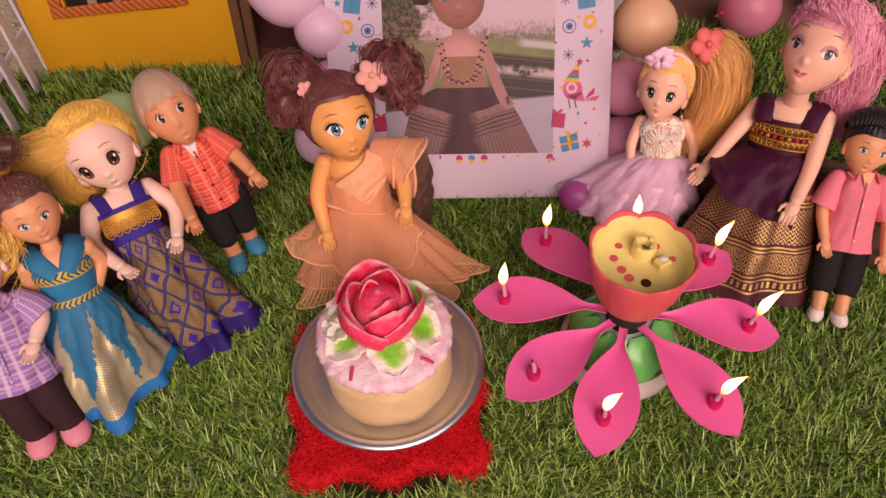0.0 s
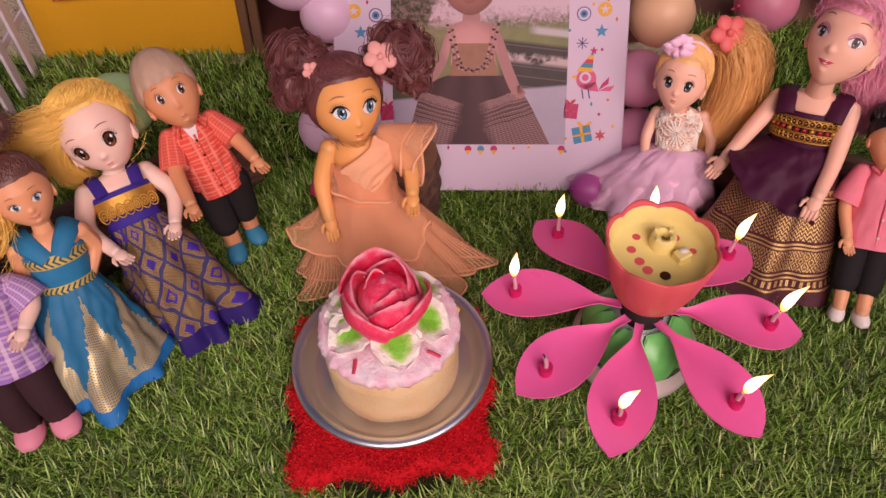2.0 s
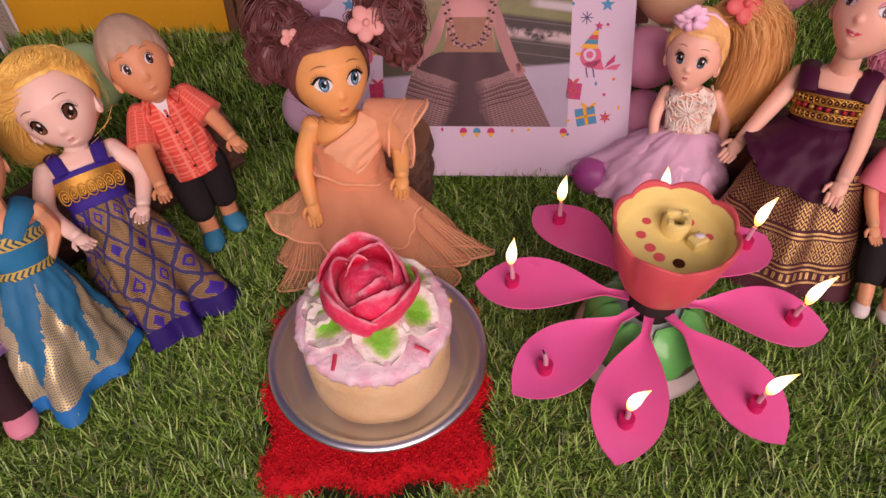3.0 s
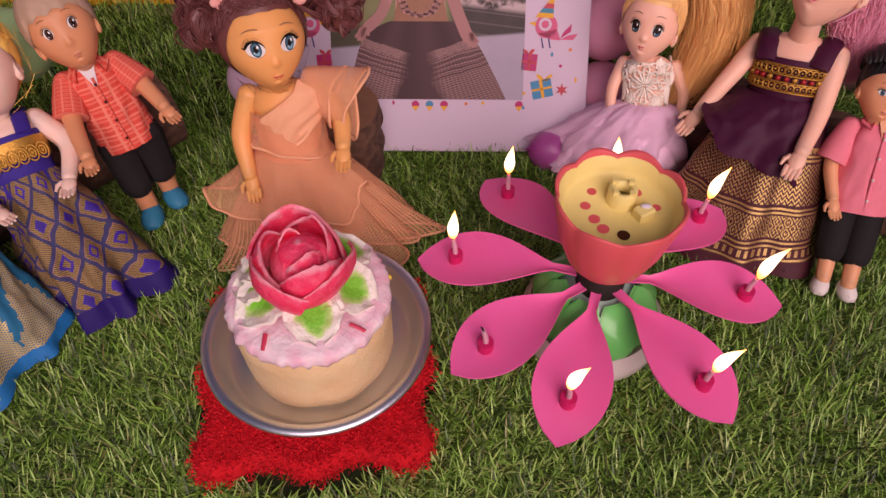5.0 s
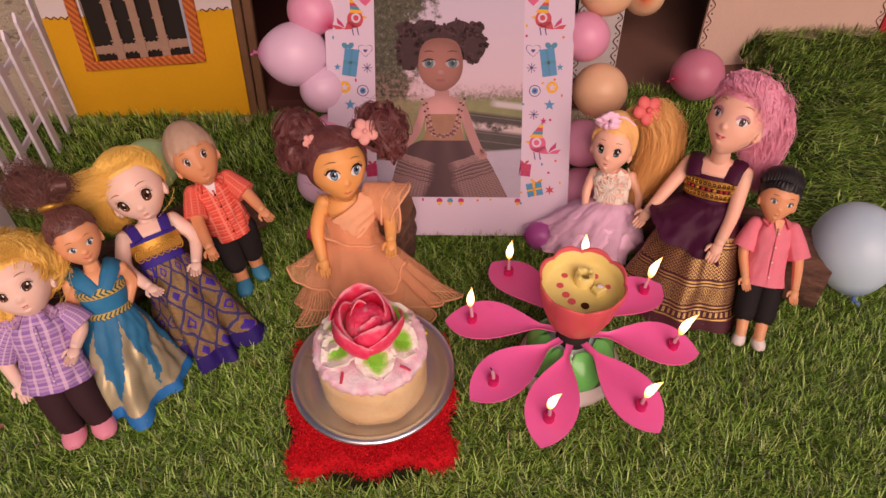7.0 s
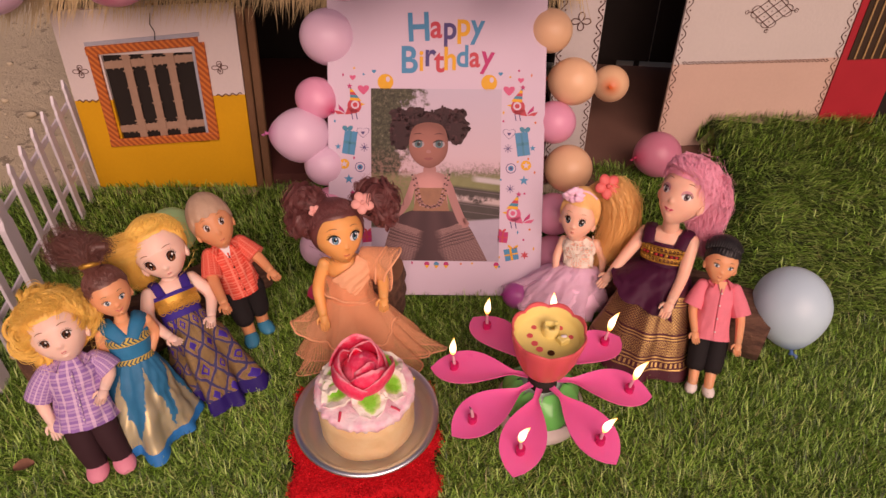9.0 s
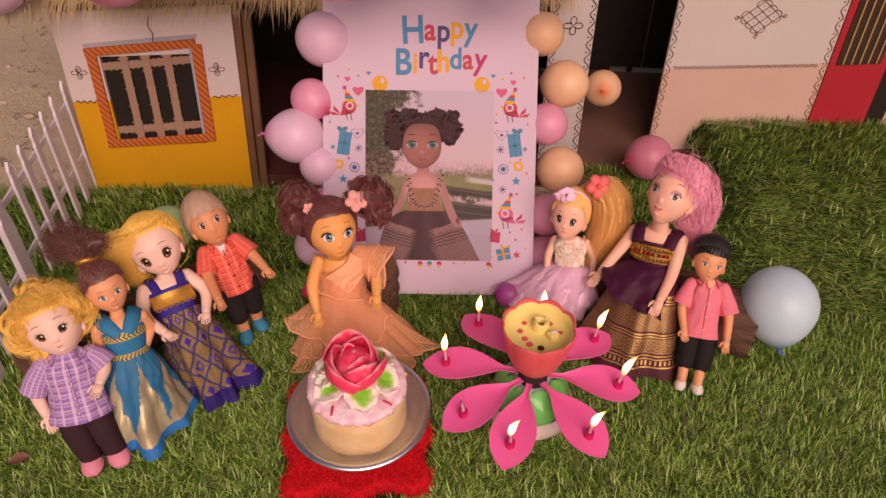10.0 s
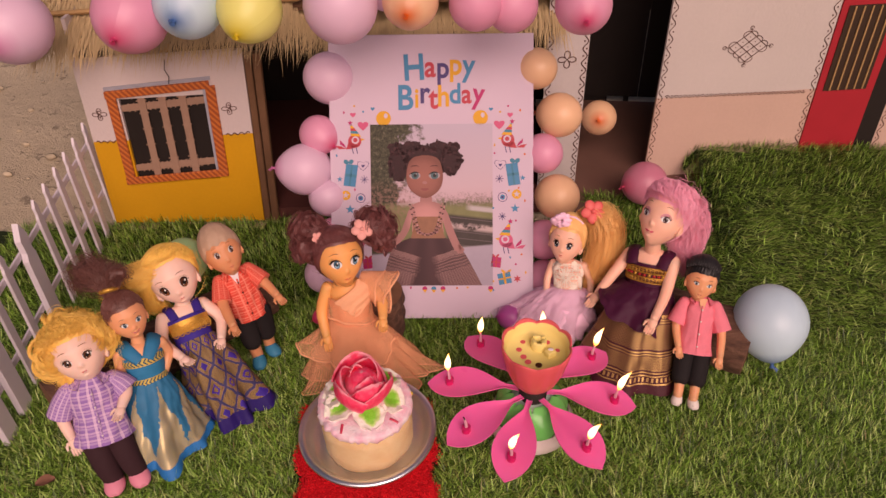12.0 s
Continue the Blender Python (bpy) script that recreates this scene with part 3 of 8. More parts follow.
# roof: a slope of straw with a bamboo pole
b = Build()
for (ya, za), (yb, zb) in (((0.024, 0.288), (0.165, 0.375)), ((0.165, 0.375), (0.35, 0.245))):
    b.grid([[(-0.03, ya, za), (0.575, ya, za)], [(-0.03, yb, zb), (0.575, yb, zb)]])
    b.grid([[(-0.03, ya, za - 0.004), (0.575, ya, za - 0.004)], [(-0.03, yb, zb - 0.004), (0.575, yb, zb - 0.004)]], flip=True)
roof = part("roof", b, M_WOODPOST, hut, "thatched roof of dry straw")
b = Build()
for i in range(11000):
    x = rng.uniform(-0.04, 0.545)
    s0 = rng.uniform(0.0, 1.0) ** 1.3
    ln = rng.uniform(0.030, 0.062)
    d = np.array([rng.normal(0, 0.09), -0.817 + rng.normal(0, 0.03), -0.576 + rng.normal(0, 0.07)])
    p0 = np.array([x, -0.025 + 0.19 * s0, 0.254 + 0.117 * s0 + rng.uniform(0, 0.010)])
    if s0 < 0.25:
        p0 = p0 + np.array([0, 0.03, 0.024])
    behind = min(max((x - 0.24) / 0.03, 0.0), 1.0)
    p0 = p0 + np.array([0, 0.045, -0.024]) * behind
    ln = ln * (1 + 0.25 * behind)
    p1 = p0 + d * ln * 0.5
    p2 = p0 + d * ln + np.array([rng.normal(0, 0.003), 0, -0.005])
    w = np.array([rng.uniform(0.0003, 0.0007), 0, 0])
    u = np.array([0, -0.4, 0.7]) * w[0]
    b.add([p0 - w, p0 + w, p1 - w + u, p1 + w + u, p2], [(0, 1, 3, 2), (2, 3, 4)])
thatch = part("straw", b, M_THATCH, roof)
tagged(thatch, kind="stuff")
for k, (s, r) in enumerate(((0.24, 0.0032), (0.62, 0.003))):
    b = Build()
    y, z = -0.025 + 0.19 * s, 0.272 + 0.117 * s
    b.tube([(-0.04, y, z), (0.15, y - 0.001, z + 0.002), (0.25, y, z), (0.30, y + 0.022, z + 0.012), (0.55, y + 0.026, z + 0.014)], r, 0, 8)
    part("pole", b, M_BAMBOO, roof, "thin bamboo pole")
b = Build()
b.tube([(0.105, -0.005, 0.245), (0.103, -0.006, 0.232), (0.106, -0.005, 0.222), (0.104, -0.004, 0.211)], 0.0005, 0, 5)
part("wire", b, M_DARK, hut)


def lean_hut(ob, is_window):
    """The card front leans to one side and its window hangs askew."""
    for v in ob.data.vertices:
        x, y, z = v.co
        if is_window:
            z = 0.054 + (z - 0.0765) * 0.957 + 0.052 * x
        else:
            z = z * 0.875
        v.co = (x + 0.06 * z, y, z + 0.04 * x * min(1.0, z / 0.1))
    for c in ob.children:
        lean_hut(c, is_window)


for ob in list(hut.children):
    plain_name = ob.name.split(".")[0]
    if plain_name not in ("corner_wall", "end_wall", "back_wall", "floor", "ink_border"):
        lean_hut(ob, plain_name == "window")

# ---- pink and white toy house with a red door ----
house = thing("toy_house", "white and pink painted card toy house with red door", "toy house", (0.296, 0.915, 0), 11.0)
b = Build()
b.box((0, 0, -0.004), (0.207, 0.004, 0.46))
part("front_wall", b, M_PINKWALL, house, "white card wall, pink below, with inked vine borders")
b = Build()
b.box((0.311, 0, -0.004), (0.62, 0.004, 0.46))
part("far_wall", b, M_PINKWALL, house)
b = Build()
b.box((-0.10, 0.0, 0.46), (0.62, 0.24, 0.464))
part("roof", b, M_DARK, house)
b = Build()
vine(b, (0.004, -0.0006, 0.0), (0.004, -0.0006, 0.45), 46, 0.0005)
vine(b, (0.203, -0.0006, 0.0), (0.199, -0.0006, 0.45), 46, 0.0005)
vine(b, (0.010, -0.0006, 0.1150), (0.194, -0.0006, 0.1105), 32, 0.00045, 0.0019)
vine(b, (0.316, -0.0006, 0.0), (0.316, -0.0006, 0.45), 46, 0.0005)
floor_art(b, (0.103, 0.176), 0.046, 0.038, -0.0005)
part("ink_border", b, M_INK, house, "brown inked floor-art motif and vine borders")
door = part("door", boxed((0.2075, -0.002, -0.004), (0.284, 0.003, 0.46)), M_RED, house, "red painted door with barred opening")
# no real gap: a solid near-black strip gives the opening's shade
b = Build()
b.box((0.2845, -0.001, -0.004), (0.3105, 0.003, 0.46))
part("door_gap", b, M_DARK, house, "near-black panel for the shaded door opening")
b = Build()
b.box((0.216, -0.0032, 0.111), (0.273, -0.0022, 0.222))
part("opening", b, plain("dark brown window", (0.045, 0.025, 0.015), 0.7), door)
for i in range(5):
    x = 0.2225 + 0.0108 * i
    b = Build()
    b.box((x, -0.0048, 0.112), (x + 0.0022, -0.0034, 0.221), 0, 0.0003)
    part("bar", b, M_BAMBOO, door)
# recess between the two houses, its shade put into the near-black boards
screen = thing("dark_screen", "near-black board screen carrying the recess's shade, with a slit of daylight", "screen", (0.5, 1.137, 0))
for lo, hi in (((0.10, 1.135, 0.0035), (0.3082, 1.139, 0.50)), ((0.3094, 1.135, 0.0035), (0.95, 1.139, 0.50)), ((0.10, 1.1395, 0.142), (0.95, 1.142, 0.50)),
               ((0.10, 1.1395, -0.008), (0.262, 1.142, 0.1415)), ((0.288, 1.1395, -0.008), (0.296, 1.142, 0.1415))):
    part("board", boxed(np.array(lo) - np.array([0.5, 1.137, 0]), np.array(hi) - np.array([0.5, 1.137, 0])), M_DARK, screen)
b = Build()
b.box((0.19, 0.83, -0.016), (0.95, 1.134, -0.004))
solid("porch_floor", b, M_BROWNFLOOR, "brown card floor between the two toy houses", "floor", kind="structure")

# ---- picket fence ----
fence = thing("picket_fence", "white plastic toy picket fence with pointed slats", "fence", (-0.337, 0.459, 0), 99.2)


def picket(x, wide, high, thick=0.003):
    """A slat with shoulders and a pointed head."""
    b = Build()
    w, n = wide / 2, wide * 0.30
    out = [(-w, -0.008), (w, -0.008), (w, high - wide * 2.2), (n * 1.15, high - wide * 1.75), (n * 1.4, high - wide * 0.9), (0, high), (-n * 1.4, high - wide * 0.9), (-n * 1.15, high - wide * 1.75), (-w, high - wide * 2.2)]
    k = len(out)
    v = [(x + p, y, z) for y in (-thick, 0) for p, z in out]
    b.add(v, [tuple(range(k)), tuple(range(2 * k - 1, k - 1, -1))] + [(i, i + k, (i + 1) % k + k, (i + 1) % k) for i in range(k)], 0, None, False)
    return b


for x in (0.312, 0.277, 0.246, 0.215, 0.183, 0.153, 0.066, 0.034):
    part("slat", picket(x, 0.0095, 0.136), M_WHITEPLASTIC, fence)
for x in (-0.072, -0.105, -0.138):
    part("slat", picket(x, 0.0100, 0.134), M_WHITEPLASTIC, fence)
for x in (0.107, 0.0, -0.035):
    part("post", picket(x, 0.0185, 0.140, 0.006), M_WHITEPLASTIC, fence)
for z in (0.036, 0.102):
    b = Build()
    b.box((-0.15, 0.0005, z), (0.32, 0.003, z + 0.0075), 0, 0.0006)
    part("rail", b, M_WHITEPLASTIC, fence)

# ---- birthday poster ----
poster = new("birthday_poster")
poster.matrix_world = pose(-0.0641, 0.6008, 0.003, -34.2, 0, 4.9) @ Matrix.Diagonal((1.018, 1, 1, 1))
tagged(poster, "white birthday poster with colourful print and a doll photograph, leaning back", "poster")
M_PAPER = plain("poster paper", (0.58, 0.46, 0.57), 0.6, 0.04, 12.0)
INK = {k: plain("print " + k, c, 0.5, 0.1) for k, c in dict(
    blue=(0.035, 0.22, 0.40), red=(0.50, 0.045, 0.065), pink=(0.60, 0.09, 0.20), yellow=(0.70, 0.34, 0.015), navy=(0.06, 0.04, 0.16),
    magenta=(0.46, 0.02, 0.13), teal=(0.03, 0.20, 0.30), orange=(0.64, 0.15, 0.02), white=(0.58, 0.46, 0.57)).items()}
b = Build()
b.box((0, 0, 0), (0.21, 0.003, 0.298), 0, 0.0006)
part("board", b, M_PAPER, poster)


def flat(b, pts, layer=1, mat=0):
    """A flat printed patch on the poster's face."""
    b.fan([(x, -0.0001 - 0.00012 * layer, z) for x, z in pts], mat)


def disc(c, rx, rz=None, n=20, turn=0.0):
    rz = rx if rz is None else rz
    a = np.linspace(0, 2 * np.pi, n, endpoint=False)
    x, z = rx * np.cos(a), rz * np.sin(a)
    return np.stack([c[0] + x * math.cos(turn) - z * math.sin(turn), c[1] + x * math.sin(turn) + z * math.cos(turn)], -1)


def heart(c, s):
    a = np.linspace(0, 2 * np.pi, 24, endpoint=False)
    return np.stack([c[0] + s * np.sin(a) ** 3, c[1] + s * (0.8 * np.cos(a) - 0.3 * np.cos(2 * a) - 0.12 * np.cos(3 * a))], -1)


def star(c, s, n=5, inner=0.45):
    a = np.linspace(0, 2 * np.pi, 2 * n, endpoint=False)
    r = s * np.where(np.arange(2 * n) % 2 == 0, 1.0, inner)
    return np.stack([c[0] + r * np.sin(a), c[1] + r * np.cos(a)], -1)


def rect(c, w, h, turn=0.0):
    q = np.array([(-w / 2, -h / 2), (w / 2, -h / 2), (w / 2, h / 2), (-w / 2, h / 2)])
    r = np.array([[math.cos(turn), math.sin(turn)], [-math.sin(turn), math.cos(turn)]])
    return q @ r + np.array(c)


def printed(name, shapes, label=""):
    """shapes: (outline, ink, layer)"""
    inks = sorted({i for _, i, _ in shapes})
    b = Build()
    for pts, ink, layer in shapes:
        flat(b, pts, layer, inks.index(ink))
    return part(name, b, [INK[i] for i in inks], poster, label)


def letter(ch, x, z, size, ink, turn=0.0, squeeze=0.85):
    cu = bpy.data.curves.new("letter", "FONT")
    cu.body, cu.size, cu.extrude, cu.offset = ch, size, 0.0001, size * 0.022
    cu.align_x = "CENTER"
    tmp = bpy.data.objects.new("letter", cu)
    scene.collection.objects.link(tmp)
    bpy.context.view_layer.update()
    me = bpy.data.meshes.new_from_object(tmp.evaluated_get(bpy.context.evaluated_depsgraph_get()))
    bpy.data.objects.remove(tmp)
    ob = new("letter", me)
    me.materials.clear()
    me.materials.append(INK[ink])
    ob.parent = poster
    ob.matrix_basis = pose(x, -0.0004, z, 90, 0, 0) @ Matrix.Rotation(radians(turn), 4, "Z") @ Matrix.Diagonal((squeeze, 1, 1, 1))
    return ob


for ch, x, z, s, ink, t in (("H", 0.0885, 0.2585, 0.040, "blue", 3), ("a", 0.1045, 0.2615, 0.033, "red", 0), ("p", 0.1175, 0.2605, 0.033, "navy", 0),
                            ("p", 0.1305, 0.2635, 0.034, "yellow", 0), ("y", 0.1435, 0.2625, 0.034, "blue", -3),
                            ("B", 0.0785, 0.2265, 0.038, "blue", 0), ("i", 0.0905, 0.2285, 0.030, "yellow", 0), ("r", 0.0985, 0.2330, 0.034, "navy", 0),
                            ("t", 0.1075, 0.2275, 0.033, "red", 0), ("h", 0.1180, 0.2295, 0.033, "yellow", 0), ("d", 0.1300, 0.2325, 0.031, "blue", 0),
                            ("a", 0.1415, 0.2325, 0.030, "red", 0), ("y", 0.1530, 0.2325, 0.032, "magenta", -6)):
    letter(ch, x, z - (0.0070 if z > 0.25 else 0.0055), s * 0.94, ink, t)


def bird(c, s, ink, mirror=1):
    x, z = c
    h = np.array([x + mirror * -0.2 * s, z + 0.75 * s])
    tip = h + np.array([mirror * 0.9 * s, 2.1 * s]) * 0.9
    sh = [(disc(c, 0.95 * s, 1.0 * s), ink, 1), (disc((x - mirror * 0.1 * s, z + 0.15 * s), 0.55 * s), "white", 2),
          (disc((x - mirror * 0.1 * s, z + 0.15 * s), 0.32 * s), ink, 3),
          (np.array([(x - mirror * 0.75 * s, z - 0.62 * s), (x + mirror * 0.45 * s, z - 1.12 * s), (x + mirror * 1.25 * s, z - 1.18 * s), (x + mirror * 0.92 * s, z - 0.25 * s)]), ink, 1),
          (np.array([(x + mirror * 1.2 * s, z - 1.05 * s), (x + mirror * 1.5 * s, z - 0.45 * s), (x + mirror * 2.15 * s, z + 0.20 * s), (x + mirror * 2.1 * s, z - 0.45 * s)]), "magenta", 1),
          (np.array([(x + mirror * 1.2 * s, z - 1.12 * s), (x + mirror * 1.9 * s, z - 0.75 * s), (x + mirror * 2.7 * s, z - 0.62 * s), (x + mirror * 2.3 * s, z - 1.15 * s)]), ink, 1),
          (np.array([(x - mirror * 0.9 * s, z + 0.4 * s), (x - mirror * 1.5 * s, z + 0.25 * s), (x - mirror * 0.9 * s, z)]), "yellow", 1)]
    for k, i2 in enumerate(("yellow", "teal", "red", "yellow", "teal")):
        a0, a1 = k / 5, (k + 1) / 5
        l, r = h + np.array([-0.75 * s, 0]), h + np.array([0.75 * s, -0.1 * s])
        sh.append((np.array([l + (tip - l) * a0, r + (tip - r) * a0, r + (tip - r) * a1 * 0.999, l + (tip - l) * a1 * 0.999]), i2, 2))
    for k in (-1, 1):
        sh.append((rect((x + k * 0.3 * s, z - 1.4 * s), 0.12 * s, 0.9 * s, 0.2), "navy", 1))
    sh.append((star(tip, 0.4 * s), "magenta", 3))
    printed("bird", sh, "printed bird in a striped party hat")


def gift(c, w, h, ink, ribbon, turn=0.0):
    up = np.array([-math.sin(turn), math.cos(turn)])
    sh = [(rect(c, w, h, -turn), ink, 1), (rect(c, w * 0.16, h, -turn), ribbon, 2), (rect(c, w, h * 0.12, -turn), ribbon, 2)]
    for k in (-1, 1):
        sh.append((disc(np.array(c) + up * h * 0.62 + np.array([k * w * 0.2, 0]), w * 0.24, h * 0.10, 12, k * 0.7), ribbon, 1))
    printed("gift", sh, "printed gift box with ribbon")


def uv_at(px, py):
    return np.array([0.042 + (px - 167) / 431 * 0.126, 0.2054 - (py - 305) / 570 * 0.1703])


for px, m in ((112, -1), (652, 1)):
    bird(uv_at(px, 362), 0.0072, "red", m)
bird(uv_at(645, 715), 0.0076, "pink", 1)
bird(uv_at(120, 715), 0.0076, "pink", -1)
for px, t in ((96, 0.14), (670, -0.14)):
    gift(uv_at(px, 482), 0.0125, 0.023, "blue", "teal", t)
gift(uv_at(610, 792), 0.010, 0.011, "magenta", "red", 0.1)
gift(uv_at(152, 795), 0.010, 0.011, "magenta", "red", -0.1)
gift(uv_at(640, 850), 0.0135, 0.012, "blue", "yellow", -0.2)
for px in (215, 556):
    printed("printed_balloon", [(disc(uv_at(px, 284), 0.0077, 0.0078), "yellow", 1), (disc(uv_at(px + 8, 275), 0.002, 0.0026), "white", 2)])
for px, py, s, ink in ((142, 308, 0.0056, "pink"), (622, 308, 0.0056, "pink"), (107, 270, 0.003, "pink"), (660, 275, 0.003, "pink"), (177, 250, 0.0022, "blue"), (593, 255, 0.0022, "blue")):
    printed("heart", [(heart(uv_at(px, py), s), ink, 1)])
for px in (140, 625):
    printed("heart", [(heart(uv_at(px, 447), 0.0062), "navy", 1), (heart(uv_at(px, 447), 0.0057), "white", 2), (heart(uv_at(px, 449), 0.0018), "navy", 3)], "outlined heart print")
for px in (77, 683):
    printed("flower", [(disc(uv_at(px, 552), 0.005), "yellow", 1), (star(uv_at(px, 552), 0.0038, 5, 0.4), "white", 2)])
for px in (130, 633):
    printed("spiral", [(disc(uv_at(px, 562), 0.005), "navy", 1), (disc(uv_at(px, 562), 0.0043), "white", 2), (disc(uv_at(px, 562), 0.0027), "blue", 3), (disc(uv_at(px, 562), 0.0014), "navy", 4)])
for px, py, s, n, ink in ((677, 602, 0.005, 5, "blue"), (92, 602, 0.005, 5, "blue"), (685, 852, 0.0045, 6, "red"), (57, 495, 0.0032, 5, "blue"), (704, 495, 0.0032, 5, "blue")):
    printed("star", [(star(uv_at(px, py), s, n, 0.42), ink, 1)])
for px, py in ((632, 630), (144, 497), (622, 497), (135, 640)):
    c = uv_at(px, py)
    printed("sparkle", [(rect(c, 0.0085, 0.0006, k * math.pi / 4), "navy", 1) for k in range(4)])
for k, (px, py) in enumerate(((75, 262), (112, 240), (143, 260), (695, 260), (653, 245), (625, 265), (47, 412), (711, 412), (605, 408), (605, 380), (50, 528), (690, 530), (110, 532),
                              (655, 540), (600, 600), (712, 575), (680, 645), (600, 860), (660, 775), (700, 765), (680, 800), (715, 830), (600, 892), (470, 884), (305, 882), (508, 882), (265, 884))):
    printed("dot", [(star(uv_at(px, py), 0.0019, 2, 0.55) if k % 3 == 0 else disc(uv_at(px, py), 0.0011, None, 10), ("magenta", "yellow", "blue", "orange")[k % 4], 1)])
for px, ink in ((355, "magenta"), (387, "blue"), (420, "magenta"), (590, "magenta")):
    c = uv_at(px, 886)
    printed("cupcake_print", [(disc(c, 0.0026), ink, 1), (np.array([c + (-0.0024, -0.001), c + (0, -0.0045), c + (0.0024, -0.001)]), "yellow", 2)])

# the photograph: a blurred garden behind a plain flat figure of the doll
def photo_ground():
    n = Nodes("photo garden")
    x, y, z = n.split(n.coord())
    u = n.math("DIVIDE", n.math("SUBTRACT", x, 0.042), 0.126)
    v = n.math("DIVIDE", n.math("SUBTRACT", z, 0.0351), 0.1703)
    soft, leaf = n.noise(60.0, 4.0, 0.6), n.noise(260.0, 5.0, 0.7)

    def above(val, edge, blur=0.06):
        m = n.node("MapRange")
        m.inputs["From Min"].default_value, m.inputs["From Max"].default_value = edge - blur, edge + blur
        n.link(val, m.inputs["Value"])
        return m.outputs[0]

    def less(val, edge, blur=0.02):
        return n.math("SUBTRACT", 1.0, above(val, edge, blur))

    col = n.ramp(v, (0.45, (0.52, 0.33, 0.37)), (0.62, (0.55, 0.41, 0.47)), (1.0, (0.48, 0.41, 0.51)))
    green = n.ramp(leaf, (0.3, (0.022, 0.022, 0.016)), (0.55, (0.075, 0.072, 0.048)), (0.75, (0.22, 0.19, 0.14)))
    tree = n.math("ADD", n.math("MULTIPLY_ADD", u, -1.25, n.math("MULTIPLY", v, 0.25)), n.math("ADD", n.math("MULTIPLY", soft, 0.9), n.math("MULTIPLY", leaf, 0.35)))
    col = n.mix(n.math("MULTIPLY", above(tree, 0.42, 0.05), above(v, 0.42, 0.02)), col, green)
    hedge = n.math("MULTIPLY_ADD", leaf, 0.30, n.math("MULTIPLY_ADD", soft, 0.16, n.math("MULTIPLY", v, -1.0)))
    col = n.mix(n.math("MULTIPLY", above(hedge, -0.30, 0.04), above(u, 0.5, 0.10)), col, n.mix(leaf, (0.05, 0.05, 0.03), (0.20, 0.19, 0.12)))
    col = n.mix(less(v, 0.505, 0.02), col, n.mix(soft, (0.12, 0.13, 0.055), (0.27, 0.26, 0.13)))
    blossom = n.math("MULTIPLY", n.math("MULTIPLY", less(u, 0.32, 0.06), above(leaf, 0.50, 0.05)), n.math("MULTIPLY", above(v, 0.40), less(v, 0.62, 0.05)))
    col = n.mix(n.math("MULTIPLY", blossom, 0.40), col, (0.36, 0.18, 0.16))
    slope = n.math("MULTIPLY_ADD", n.math("SUBTRACT", u, 0.64), 0.09, v)
    bench = n.math("MULTIPLY", n.math("MULTIPLY", above(u, 0.62, 0.02), less(slope, 0.445, 0.008)), above(v, 0.24, 0.01))
    col = n.mix(n.math("MULTIPLY", bench, 0.92), col, n.mix(soft, (0.030, 0.022, 0.026), (0.065, 0.048, 0.055)))
    seam = n.math("MULTIPLY", bench, n.math("GREATER_THAN", n.math("SINE", n.math("MULTIPLY", slope, 150.0)), 0.93))
    col = n.mix(n.math("MULTIPLY", seam, 0.6), col, (0.17, 0.13, 0.14))
    gleam = n.math("MULTIPLY", n.math("MULTIPLY", bench, above(soft, 0.50, 0.05)), n.math("MULTIPLY", less(slope, 0.400, 0.008), above(slope, 0.362, 0.010)))
    col = n.mix(n.math("MULTIPLY", gleam, 0.85), col, (0.55, 0.42, 0.42))
    rail = n.math("MULTIPLY", above(u, 0.80, 0.03), n.math("MULTIPLY", less(slope, 0.515, 0.008), above(slope, 0.485, 0.006)))
    col = n.mix(n.math("MULTIPLY", rail, 0.8), col, (0.52, 0.46, 0.50))
    dark = n.math("MULTIPLY", n.math("MULTIPLY", less(u, 0.16, 0.02), less(v, 0.33, 0.02)), above(v, 0.18, 0.01))
    col = n.mix(n.math("MULTIPLY", dark, 0.8), col, (0.05, 0.04, 0.035))
    board = less(n.math("MULTIPLY_ADD", u, -0.06, v), 0.195, 0.006)
    col = n.mix(board, col, n.mix(soft, (0.33, 0.28, 0.36), (0.42, 0.36, 0.44)))
    return n.done(col, 0.5, 0.0, Specular_IOR_Level=0.15)


def print_skin(name, c, cx, cz):
    """Printed skin with soft modelling round one middle."""
    n = Nodes(name)
    x, y, z = n.split(n.coord())
    dx, dz = n.math("SUBTRACT", x, cx), n.math("SUBTRACT", z, cz)
    d = n.math("MULTIPLY", n.math("SQRT", n.math("ADD", n.math("MULTIPLY", dx, dx), n.math("MULTIPLY", dz, dz))), 45.0)
    return n.done(n.ramp(n.math("MULTIPLY_ADD", n.noise(180.0), 0.12, d), (0.15, shade(c, 1.15)), (0.7, c), (1.15, shade(c, 0.72))), 0.5, 0.0, Specular_IOR_Level=0.15)


def at(x, y):
    return uv_at(167 + (x - 48) * 0.8672, 305 + (y - 170) * 0.8636)


